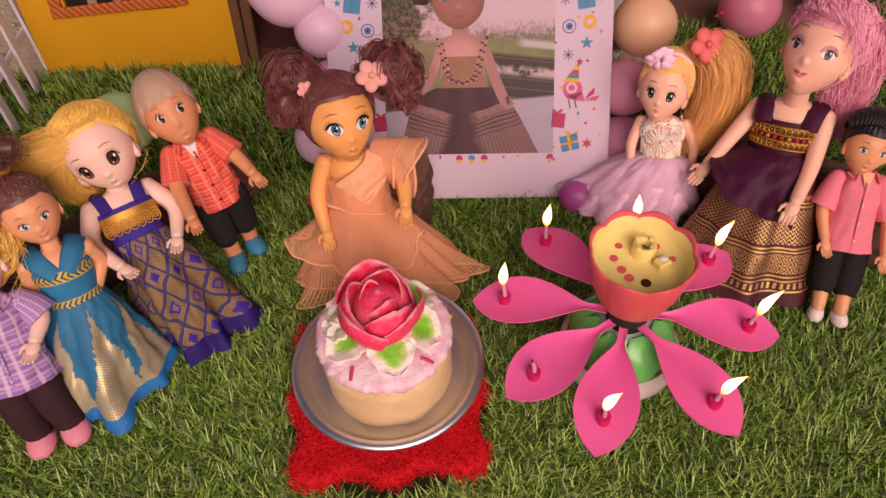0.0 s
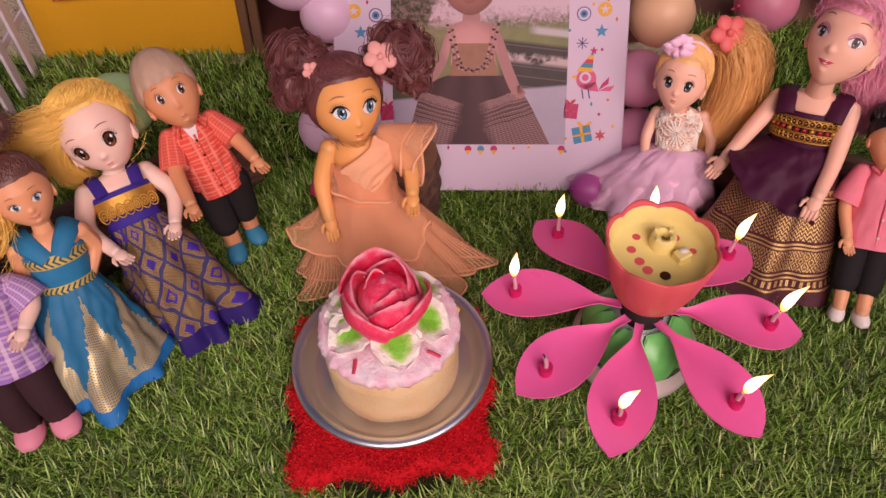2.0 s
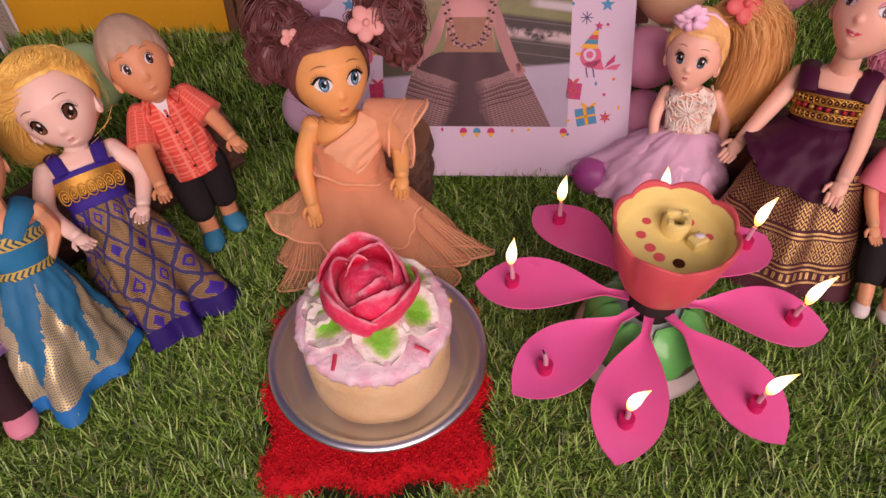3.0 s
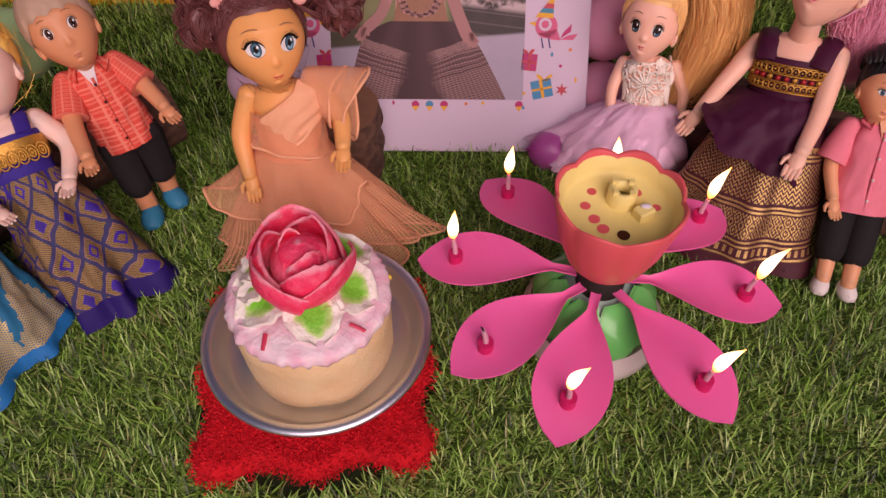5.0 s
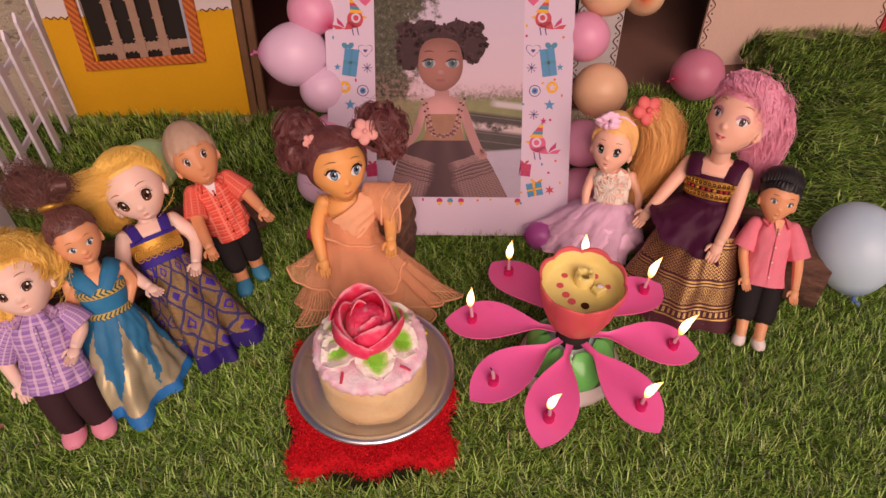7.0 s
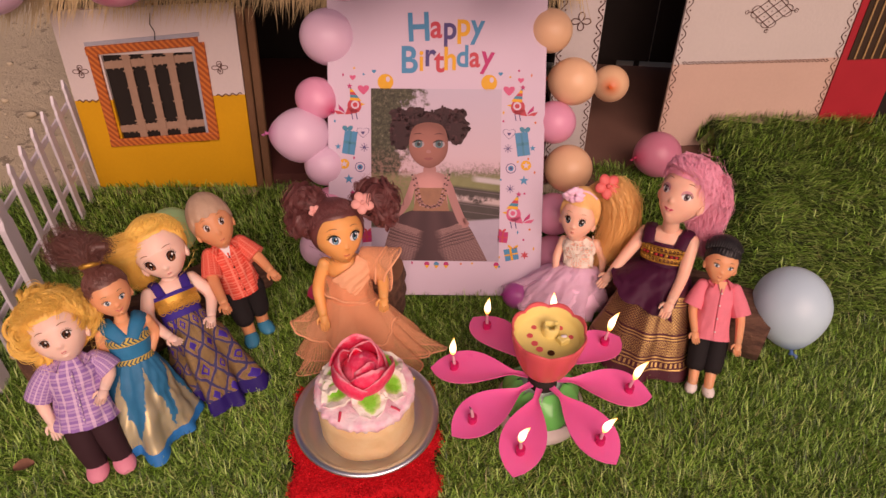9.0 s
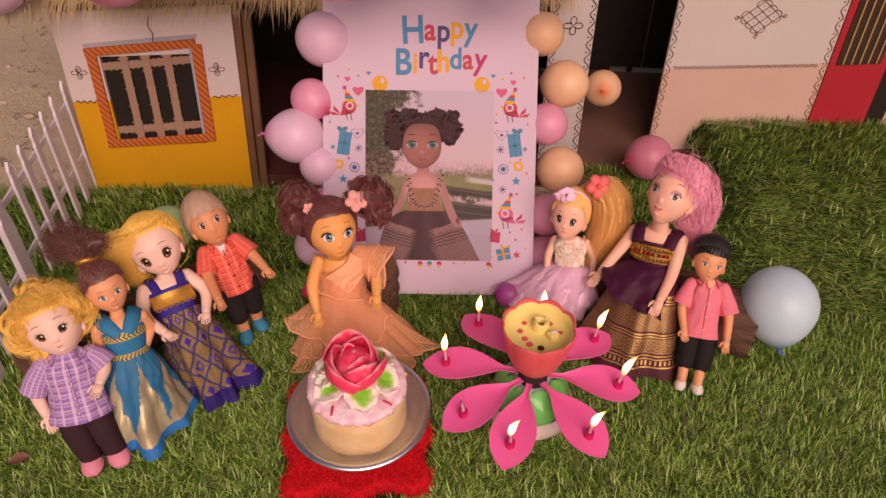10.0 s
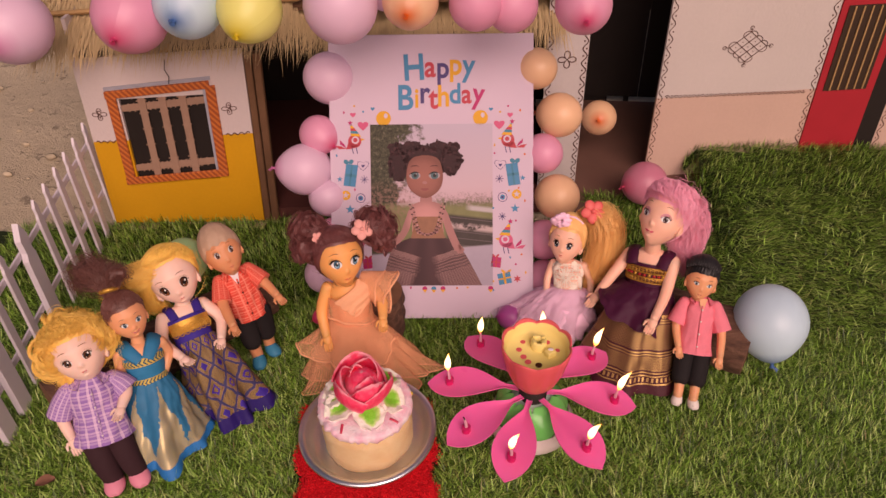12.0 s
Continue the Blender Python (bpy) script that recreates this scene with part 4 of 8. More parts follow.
n = Nodes("photo skirt")
x, y, z = n.split(n.coord())
dx = n.math("ABSOLUTE", n.math("SUBTRACT", x, 0.0990))
lift = n.math("MULTIPLY_ADD", dx, -0.30, z)
lift = n.math("MULTIPLY_ADD", n.noise(60.0, 2.0), 0.004, lift)
fan = n.math("DIVIDE", n.math("SUBTRACT", x, 0.0990), n.math("SUBTRACT", 0.122, z))
threads = n.math("MULTIPLY_ADD", n.math("SINE", n.math("MULTIPLY", lift, 4100.0)), 0.30, n.math("MULTIPLY_ADD", n.math("SINE", n.math("MULTIPLY", fan, 170.0)), 0.12, 0.50))
lace = n.math("MULTIPLY", n.math("GREATER_THAN", n.math("MULTIPLY_ADD", n.math("ABSOLUTE", n.math("SINE", n.math("MULTIPLY", fan, 26.0))), -0.0022, lift), 0.0590), n.math("MULTIPLY_ADD", n.noise(900.0, 2.0), 0.9, 0.1))
stripe = n.math("GREATER_THAN", n.math("SINE", n.math("MULTIPLY", lift, 1900.0)), 0.30)
striped = n.math("MULTIPLY", stripe, n.math("MULTIPLY", n.math("GREATER_THAN", lift, 0.0465), n.math("LESS_THAN", lift, 0.0600)))
aside = n.math("SUBTRACT", n.math("MULTIPLY_ADD", n.noise(70.0, 3.0), 0.014, dx), n.math("MULTIPLY_ADD", n.math("SUBTRACT", 0.0714, z), 0.33, 0.0080))
panel = n.math("MULTIPLY", n.math("LESS_THAN", lift, 0.0660), n.ramp(n.math("MULTIPLY", aside, 100.0), (0.0, (0, 0, 0)), (0.7, (1, 1, 1))))
pat = n.math("MULTIPLY", n.math("MULTIPLY", n.math("MAXIMUM", threads, n.math("MULTIPLY", lace, 1.1)), n.math("MULTIPLY_ADD", striped, -0.75, 1.0)), panel)
fold = n.math("MULTIPLY_ADD", n.math("SINE", n.math("MULTIPLY", fan, 13.0)), 0.25, 0.55)
M_PHSKIRT = n.done(n.mix(pat, n.mix(fold, (0.050, 0.024, 0.028), (0.090, 0.045, 0.050)), (0.33, 0.185, 0.18)), 0.5, 0.0, Specular_IOR_Level=0.15)
PH = [photo_ground(), plain("photo hair", (0.042, 0.014, 0.017), 0.6, 0.5, 160.0), plain("photo hair light", (0.064, 0.022, 0.026), 0.6, 0.5, 160.0), print_skin("photo face", (0.30, 0.120, 0.098), *at(262, 385)),
      print_skin("photo arm", (0.52, 0.25, 0.24), *at(270, 560)), plain("photo top", (0.29, 0.125, 0.070), 0.45, 0.25, 200.0), plain("photo beads", (0.48, 0.23, 0.22), 0.45, 0.5, 500.0),
      M_PHSKIRT, plain("photo eye white", (0.34, 0.27, 0.29), 0.45), plain("photo iris", (0.055, 0.12, 0.14), 0.45), plain("photo pupil", (0.012, 0.010, 0.012), 0.45), plain("photo lip", (0.26, 0.075, 0.070), 0.45)]


def smooth(pts, n=40):
    """A closed outline rounded through a few points."""
    p = np.array([at(*q) for q in pts])
    for _ in range(3):
        q = np.roll(p, -1, 0)
        p = np.stack([p * 0.75 + q * 0.25, p * 0.25 + q * 0.75], 1).reshape(-1, 2)
    return p


b = Build()
corners = [at(48, 830), at(545, 830), at(545, 170), at(48, 170)]
flat(b, corners, 1, 0)
flat(b, smooth(((218, 628), (352, 628), (395, 655), (428, 690), (466, 760), (501, 829), (501, 829), (501, 829), (300, 829), (86, 829), (86, 829), (86, 829), (106, 750), (128, 676), (170, 645))), 2, 7)
for arm in (((205, 505), (222, 520), (205, 600), (178, 640), (150, 662), (122, 678), (114, 660), (140, 635), (168, 612), (188, 560)),
            ((340, 505), (358, 520), (385, 600), (402, 640), (420, 680), (410, 694), (388, 684), (372, 650), (352, 600), (335, 545))):
    flat(b, smooth(arm), 3, 4)
for palm, tips in (((408, 662), ((390, 684), (404, 696), (413, 697), (421, 693), (426, 684))), ((136, 650), ((113, 672), (119, 680), (127, 681), (134, 676), (146, 668)))):
    for tip in tips:
        p, q = at(*palm), at(*tip)
        w = unit(np.array([-(q - p)[1], (q - p)[0]])) * 0.0010
        flat(b, np.array([p - w * 1.3, p + w * 1.3, q + w, q + unit(q - p) * 0.0008, q - w]), 4, 4)
flat(b, smooth(((208, 500), (250, 482), (300, 482), (345, 500), (338, 570), (350, 632), (212, 632), (218, 570))), 4, 4)
flat(b, [at(*q) for q in ((214, 545), (338, 545), (338, 590), (350, 634), (210, 634), (220, 590))], 5, 5)
flat(b, smooth(((252, 450), (296, 450), (300, 500), (246, 500))), 5, 4)
g = np.random.default_rng(5)
for c, rx, ry, k in (((163, 330), 42, 74, 60), ((372, 318), 50, 56, 60), ((265, 300), 92, 46, 60), ((150, 268), 26, 24, 14), ((380, 268), 30, 24, 14), ((215, 262), 40, 22, 16), ((325, 262), 40, 22, 16)):
    flat(b, smooth([(c[0] + rx * math.cos(t), c[1] + ry * math.sin(t)) for t in np.linspace(0, 6.28, 12, endpoint=False)]), 6, 1)
    for _ in range(k):
        t, q = g.uniform(0, 6.28), g.uniform(0.3, 1.0) ** 0.5
        m = at(c[0] + rx * q * math.cos(t), c[1] + ry * q * math.sin(t))
        flat(b, disc(m, g.uniform(0.0014, 0.0030), g.uniform(0.0012, 0.0026), 10, t), 7 + (_ % 2), 2 if g.uniform() < 0.35 else 1)
flat(b, smooth(((192, 372), (205, 315), (240, 296), (300, 296), (332, 315), (345, 372), (340, 420), (312, 455), (270, 474), (228, 455), (197, 420))), 10, 3)
for ex in (229, 308):
    flat(b, smooth([(ex + 24 * math.cos(t), 378 + 15 * math.sin(t)) for t in np.linspace(0, 6.28, 10, endpoint=False)]), 11, 8)
    flat(b, disc(at(ex + 1, 378), 0.0038, 0.0038), 12, 9)
    flat(b, disc(at(ex + 1, 378), 0.0018, 0.0019), 13, 10)
    flat(b, disc(at(ex + 6, 371), 0.0007, 0.0007, 8), 14, 8)
    flat(b, smooth([(ex - 27, 378), (ex - 14, 364), (ex + 4, 360), (ex + 24, 370), (ex + 8, 364), (ex - 10, 367)]), 14, 10)
    flat(b, smooth([(ex - 24, 343), (ex, 334), (ex + 24, 342), (ex, 338)]), 12, 2)
flat(b, smooth(((258, 404), (268, 398), (280, 404), (276, 413), (262, 413))), 11, 4)
flat(b, smooth(((248, 432), (262, 428), (268, 430), (274, 428), (290, 432), (268, 442))), 12, 11)
line = [(212, 496), (222, 540), (232, 585), (244, 612), (277, 622), (310, 612), (324, 585), (334, 540), (344, 496)]
for k in range(54):
    t = k / 53 * 8
    i0 = min(int(t), 7)
    m = at(*(np.array(line[i0]) + (np.array(line[i0 + 1]) - np.array(line[i0])) * (t - i0)))
    for o in (-0.0014, 0.0014):
        flat(b, disc(m + np.array([o, 0.0006 * (k % 2)]), 0.0011, 0.0010, 8), 8, 6 if (k + (o > 0)) % 3 else 2)
part("photo", b, PH, poster, "photograph of a curly-haired doll in a brown skirt")

# ---- balloons ----
KNOTS = dict(pink=(0.70, 0.05, 0.17), rose=(0.60, 0.04, 0.12), lilac=(0.62, 0.16, 0.38), orange=(0.80, 0.13, 0.01), blue=(0.05, 0.16, 0.42),
             yellow=(0.72, 0.55, 0.01), green=(0.14, 0.45, 0.08), violet=(0.40, 0.02, 0.25), hot=(0.70, 0.02, 0.12))
BAL = {k: balloon_mat(k + " balloon", c, KNOTS[k]) for k, c in dict(pink=(0.90, 0.38, 0.56), rose=(0.70, 0.22, 0.33), lilac=(0.88, 0.60, 0.78), orange=(1.0, 0.60, 0.36), blue=(0.62, 0.84, 1.0),
                                                        yellow=(0.90, 0.88, 0.26), green=(0.48, 0.78, 0.36), violet=(0.50, 0.09, 0.36), hot=(0.80, 0.05, 0.18)).items()}
KNOT = {k: balloon_mat(k + " balloon knot", c, c) for k, c in KNOTS.items()}
WORDS = dict(pink="inflated pink latex balloon", rose="inflated deep pink latex balloon", lilac="inflated lilac latex balloon", orange="inflated orange latex balloon", blue="inflated pale blue latex balloon",
             yellow="inflated yellow latex balloon", green="inflated light green latex balloon", violet="inflated violet latex balloon", hot="small hot pink latex balloon")


def balloon(c, r, ink, knot=(0, 0, -1), where="", group="", long=1.06):
    ob = thing("balloon", WORDS[ink] + where, "balloon", c, 0, group)
    d = unit(knot)
    s = unit(np.cross(d, (0.2, 1, 0.1)))
    t = np.cross(d, s)
    b = Build()
    rows = []
    for e in np.linspace(-math.pi / 2, math.pi / 2, 19):
        h = math.sin(e)
        w = math.cos(e) * (1 - 0.10 * max(h, 0) ** 2)
        a = np.linspace(0, 2 * np.pi, 28, endpoint=False)[:, None]
        rows.append(d * r * long * (h + 0.08 * max(h, 0) ** 6) + r * w * (np.cos(a) * s + np.sin(a) * t))
    b.grid(np.array(rows), 0, True)
    part("skin", b, BAL[ink], ob)
    k = Build()
    e = d * r * long * 1.05
    k.tube([e, e + d * r * 0.05, e + d * r * 0.09, e + d * r * 0.16], [0.10 * r, 0.045 * r, 0.05 * r, 0.085 * r], 0, 12)
    k.tube([e + d * r * 0.16 + s * 0.06 * r, e + d * r * 0.20 + s * 0.11 * r, e + d * r * 0.27 + s * 0.10 * r], [0.045 * r, 0.05 * r, 0.015 * r], 0, 8)
    part("knot", k, KNOT[ink], ob, "darker tied knot")
    return ob


G = "balloons round the poster"
for c, r, ink, kn in (((-0.077, 0.753, 0.208), 0.0276, "lilac", (0.7, 0.2, -0.5)), ((-0.086, 0.715, 0.161), 0.0207, "pink", (0.75, -0.6, -0.2)), ((-0.100, 0.692, 0.132), 0.0275, "lilac", (-0.9, -0.3, 0.2)),
                      ((-0.075, 0.683, 0.104), 0.0210, "lilac", (0.6, 0.6, -0.3)), ((-0.079, 0.640, 0.032), 0.0214, "lilac", (-0.3, 0.4, -0.9)), ((-0.067, 0.664, 0.0665), 0.0210, "pink", (0.6, 0.6, -0.4)),
                      ((0.1396, 0.777, 0.214), 0.0217, "orange", (-0.5, 0.6, -0.4)), ((0.166, 0.756, 0.1715), 0.0236, "orange", (-0.8, 0.5, -0.2)), ((0.1506, 0.732, 0.138), 0.0214, "pink", (-0.6, 0.6, -0.3)),
                      ((0.1686, 0.713, 0.096), 0.0243, "orange", (-0.5, 0.7, -0.5)), ((0.157, 0.685, 0.058), 0.0219, "pink", (-0.7, 0.6, -0.2)), ((0.159, 0.662, 0.0214), 0.0214, "pink", (-0.6, 0.7, -0.2))):
    balloon(c, r, ink, kn, " beside the poster", G)
G = "balloons on the string above"
for c, r, ink, kn in (((-0.367, 0.69, 0.284), 0.036, "lilac", (0.05, -0.95, -0.10)), ((-0.245, 0.69, 0.297), 0.035, "pink", (0.0, -0.95, -0.16)), ((-0.186, 0.69, 0.309), 0.0315, "blue", (0.0, -0.95, -0.05)),
                      ((-0.128, 0.69, 0.305), 0.0300, "yellow", (-0.12, -0.88, -0.30)), ((-0.041, 0.685, 0.312), 0.0335, "lilac", (0.0, 0.5, -0.8)), ((0.022, 0.69, 0.316), 0.0255, "orange", (0.0, -0.95, -0.08)),
                      ((0.080, 0.70, 0.311), 0.0245, "pink", (0.0, 0.6, -0.8)), ((0.112, 0.715, 0.304), 0.0245, "pink", (0.0, 0.6, -0.7)), ((0.176, 0.70, 0.311), 0.0255, "pink", (0.05, -0.95, -0.12)), ((-0.005, 0.735, 0.318), 0.028, "lilac", (0, 0.6, -0.6))):
    balloon(c, r, ink, kn, " hanging above the poster", G)
balloon((0.372, 0.580, 0.052), 0.0345, "blue", (0.08, -0.62, -0.75), " resting on the grass")
balloon((-0.194, 0.572, 0.100), 0.0215, "green", (0.3, 0.5, -0.8), " behind the dolls")
balloon((0.286, 0.850, 0.028), 0.0275, "rose", (-0.85, -0.45, 0.1), " lying on the grass")
balloon((0.232, 0.955, 0.062), 0.0235, "orange", (-0.1, -0.95, 0.35), " in the shaded recess")
balloon((0.1250, 0.611, 0.010), 0.0140, "violet", (-0.6, -0.3, 0.3), " lying by the poster's foot")
balloon((-0.075, 0.596, 0.010), 0.0090, "hot", (-0.6, -0.5, 0.0), " lying by the poster's foot")
b = Build()
b.tube([(-0.45, 0.70, 0.335), (-0.25, 0.70, 0.322), (0.0, 0.70, 0.330), (0.2, 0.72, 0.325), (0.36, 0.80, 0.345)], 0.0006, 0, 5)
solid("string", b, M_WHITEPLASTIC, "thin white string holding the balloons", "string")

# ---- logs ----
M_CUT = plain("cut wood", (0.22, 0.105, 0.06), 0.8, 0.3, 120.0, 0.3)


def log(p, q, r, label, name="log"):
    p, q = np.array(p, float), np.array(q, float)
    d = unit(q - p)
    s = unit(np.cross(d, (0, 0, 1.0))) if abs(d[2]) < 0.9 else np.array([1.0, 0, 0])
    t = np.cross(d, s)
    n = 18
    rows = []
    for i in range(n):
        k = i / (n - 1)
        a = np.linspace(0, 2 * np.pi, 36, endpoint=False)
        rr = [r * (1 + 0.10 * noise.noise((math.cos(x) * 1.5 + k * 2, math.sin(x) * 1.5, k * 6 + p[0] * 30)) + 0.05 * noise.noise((x * 6, k * 9, p[1] * 20))) for x in a]
        rows.append([p + (q - p) * k + y * (math.cos(x) * s + math.sin(x) * t) for x, y in zip(a, rr)])
    o = (p + q) / 2 * np.array([1, 1, 0])
    rows = np.array(rows) - o
    ob = thing(name, label, name, o)
    b = Build()
    b.grid(rows, 0, True)
    part("bark", b, M_BARK, ob)
    for row in (rows[0][::-1], rows[-1]):
        b = Build()
        b.fan(row, 0)
        part("cut_end", b, M_CUT, ob)
    return ob


log((-0.285, 0.440, 0.026), (-0.140, 0.614, 0.027), 0.028, "brown bark log lying behind the row of dolls")
log((0.205, 0.648, 0.027), (0.358, 0.572, 0.026), 0.030, "brown bark log lying behind the dolls")
log((-0.012, 0.590, -0.004), (-0.012, 0.592, 0.052), 0.027, "short brown wooden stump behind the doll", "stump")

# ---- cushion, plate and cake ----
M_RED_FUR = hair("red plush", (0.78, 0.012, 0.018), 0.85)
cush = thing("cushion", "bright red plush cushion with scalloped edges on the grass", "cushion", (0.004, 0.4285, 0), 10)
b = Build()
n = 72
a = np.linspace(0, 2 * np.pi, n, endpoint=False)
cs, sn = np.cos(a), np.sin(a)
out = 1.0 / (np.abs(cs) ** 5 + np.abs(sn) ** 5) ** 0.2
out = out * (1 + 0.072 * np.cos(a * 8)) * np.where(np.abs(np.abs(cs) - np.abs(sn)) < 0.25, 1.04, 1.0)
ring = np.stack([0.0575 * out * cs, 0.0555 * out * sn, 0 * a], -1)
rows = []
for k, z in ((0.90, -0.002), (0.97, 0.003), (1.0, 0.0085), (0.985, 0.0130), (0.93, 0.0150), (0.8, 0.0150), (0.5, 0.0150), (0.05, 0.0150)):
    rows.append(ring * np.array([k, k, 1]) + np.array([0, 0, z]))
b.grid(np.array(rows), 0, True)
body = part("body", b, plain("red plush base", (0.62, 0.010, 0.014), 0.9, 0.2), cush)
b = Build()
for i in range(26000):
    j = rng.integers(n)
    k = 1.0 - 0.55 * rng.uniform(0, 1) ** 2.0
    z = 0.0148 if k < 0.93 else rng.uniform(0.001, 0.0145)
    p = ring[j] * k + np.array([rng.normal(0, 0.0015), rng.normal(0, 0.0015), z])
    d = unit(np.array([ring[j][0], ring[j][1], 0]) * (8 if k > 0.93 else 2) + np.array([rng.normal(0, 0.25), rng.normal(0, 0.25), 0.25]))
    ln = rng.uniform(0.0010, 0.0021)
    w = unit(np.cross(d, rng.normal(0, 1, 3))) * 0.00034
    e = p + d * ln
    m = p + d * ln * 0.5 + rng.normal(0, 0.0005, 3)
    b.add([p - w, p + w, m + w, m - w, e], [(0, 1, 2, 3), (3, 2, 4)])
tagged(part("plush", b, M_RED_FUR, cush), kind="stuff")


def lathe(b, prof, mat=0, n=64, wob=0.0, seed=0.0, c=(0, 0, 0)):
    a = np.linspace(0, 2 * np.pi, n, endpoint=False)
    rows = []
    for r, z in prof:
        rr = np.array([r * (1 + wob * noise.noise((math.cos(x) * 2.2, math.sin(x) * 2.2, z * 60 + seed))) for x in a])
        rows.append(np.stack([rr * np.cos(a) + c[0], rr * np.sin(a) + c[1], 0 * a + z + c[2]], -1))
    b.grid(np.array(rows), mat, True)


b = Build()
lathe(b, ((0.0001, 0.0), (0.040, 0.0), (0.0505, 0.0020), (0.0548, 0.0096), (0.0580, 0.0098), (0.0594, 0.0102), (0.0604, 0.0112), (0.0603, 0.0124), (0.0594, 0.0133), (0.0576, 0.0137), (0.0556, 0.0135), (0.0544, 0.0128), (0.0537, 0.0112), (0.0496, 0.0034), (0.0470, 0.0020), (0.0395, 0.0016), (0.0001, 0.0016)), 0, 96)
PLATE = (0.0040, 0.4425, 0.0158)
solid("plate", b, M_STEEL, "round stainless steel plate with a raised rim", "plate", PLATE)

cake = thing("cake", "small round sponge cake with pink cream and a red cream rose", "cake", (0.0052, 0.440, 0.0175))
n = Nodes("sponge side")
g1, g2 = n.noise(60.0, 4.0), n.noise(700.0, 3.0)
col = n.ramp(g1, (0.3, (0.76, 0.49, 0.25)), (0.7, (0.82, 0.60, 0.34)))
col = n.mix(n.math("MULTIPLY", n.math("GREATER_THAN", n.noise(35.0, 4.0), 0.72), 0.4), col, (0.66, 0.30, 0.22))
n.bump(n.math("ADD", g2, n.math("MULTIPLY", g1, 2.0)), 0.5, 0.0012)
M_SPONGE = n.done(col, 0.85, 0.0, Subsurface_Weight=0.15, Subsurface_Radius=(0.004, 0.002, 0.001))
n = Nodes("pink cream")
g1, g2 = n.noise(80.0, 4.0), n.noise(500.0, 3.0)
col = n.mix(n.ramp(g1, (0.35, (0, 0, 0)), (0.65, (1, 1, 1))), (0.90, 0.50, 0.62), (0.95, 0.78, 0.82))
n.bump(n.math("ADD", g2, n.math("MULTIPLY", n.noise(120.0, 4.0), 2.0)), 0.45, 0.0014)
M_CREAM = n.done(col, 0.6, 0.0, Subsurface_Weight=0.2, Subsurface_Radius=(0.004, 0.002, 0.002))
n = Nodes("rose cream")
isl = n.node("NewGeometry").outputs["Random Per Island"]
x, y, z = n.split(n.coord("UV"))
col = n.ramp(n.math("MULTIPLY_ADD", n.noise(70.0, 4.0, 0.6), 0.5, n.math("SUBTRACT", y, 0.25)), (0.0, (0.97, 0.46, 0.54)), (0.34, (0.97, 0.22, 0.33)), (0.60, (0.97, 0.030, 0.11)), (0.92, (0.97, 0.050, 0.14)), (1.0, (0.97, 0.34, 0.42)))
col = n.mix(n.ramp(n.noise(190.0, 6.0, 0.65), (0.45, (0, 0, 0)), (0.75, (0.35, 0.35, 0.35))), col, (0.95, 0.30, 0.42))
n.bump(n.noise(420.0, 5.0), 0.8, 0.0016)
M_ROSE = n.done(col, 0.6, 0.0, Subsurface_Weight=0.15, Subsurface_Radius=(0.004, 0.001, 0.001))
n = Nodes("leaf cream")
x, y, z = n.split(n.coord("UV"))
away = n.math("ADD", n.math("POWER", n.math("ABSOLUTE", n.math("MULTIPLY_ADD", x, 2.2, -1.1)), 2.0), n.math("POWER", n.math("ABSOLUTE", n.math("MULTIPLY_ADD", y, 1.7, -0.62)), 2.0))
gr = n.math("MULTIPLY_ADD", n.noise(160.0, 3.0), 0.7, n.math("SUBTRACT", 0.50, away))
col = n.ramp(gr, (0.25, (0.88, 0.83, 0.74)), (0.45, (0.50, 0.72, 0.22)), (0.70, (0.17, 0.58, 0.03)))
n.bump(n.math("ADD", n.noise(500.0, 3.0), n.math("MULTIPLY", n.noise(160.0, 3.0), 2.0)), 0.5, 0.0014)
M_LEAF = n.done(col, 0.6)
b = Build()
lathe(b, ((0.0001, 0.0), (0.0365, 0.0), (0.0385, 0.003), (0.0388, 0.014), (0.0392, 0.030), (0.0385, 0.044), (0.030, 0.046), (0.0001, 0.046)), 0, 96, 0.028)
part("sponge", b, M_SPONGE, cake, "cut sponge side, pale tan")
b = Build()
a = np.linspace(0, 2 * np.pi, 110, endpoint=False)
drip = np.array([0.0420 + 0.0050 * noise.noise((math.cos(x) * 2.4, math.sin(x) * 2.4, 4.0)) + 0.0020 * noise.noise((x * 9, 1.0, 2.0)) for x in a])
rag = np.array([1 + 0.050 * noise.noise((math.cos(x) * 16, math.sin(x) * 16, 5.0)) + 0.035 * noise.noise((math.cos(x) * 7, math.sin(x) * 7, 9.0)) for x in a])
rows = []
for k, f in ((0.965, 0.0), (1.02, 0.1), (1.035, 0.35), (1.03, 0.65), (1.0, 0.88), (0.93, 1.0), (0.7, 1.03), (0.4, 1.02), (0.01, 1.02)):
    z = drip + (0.0500 - drip) * f
    rr = 0.0390 * k * rag
    rows.append(np.stack([rr * np.cos(a), rr * np.sin(a), z + 0.0006 * np.array([noise.noise((q * 8, f * 9, 1)) for q in a])], -1))
b.grid(np.array(rows), 0, True)
part("cream", b, M_CREAM, cake, "pale pink whipped cream layer")


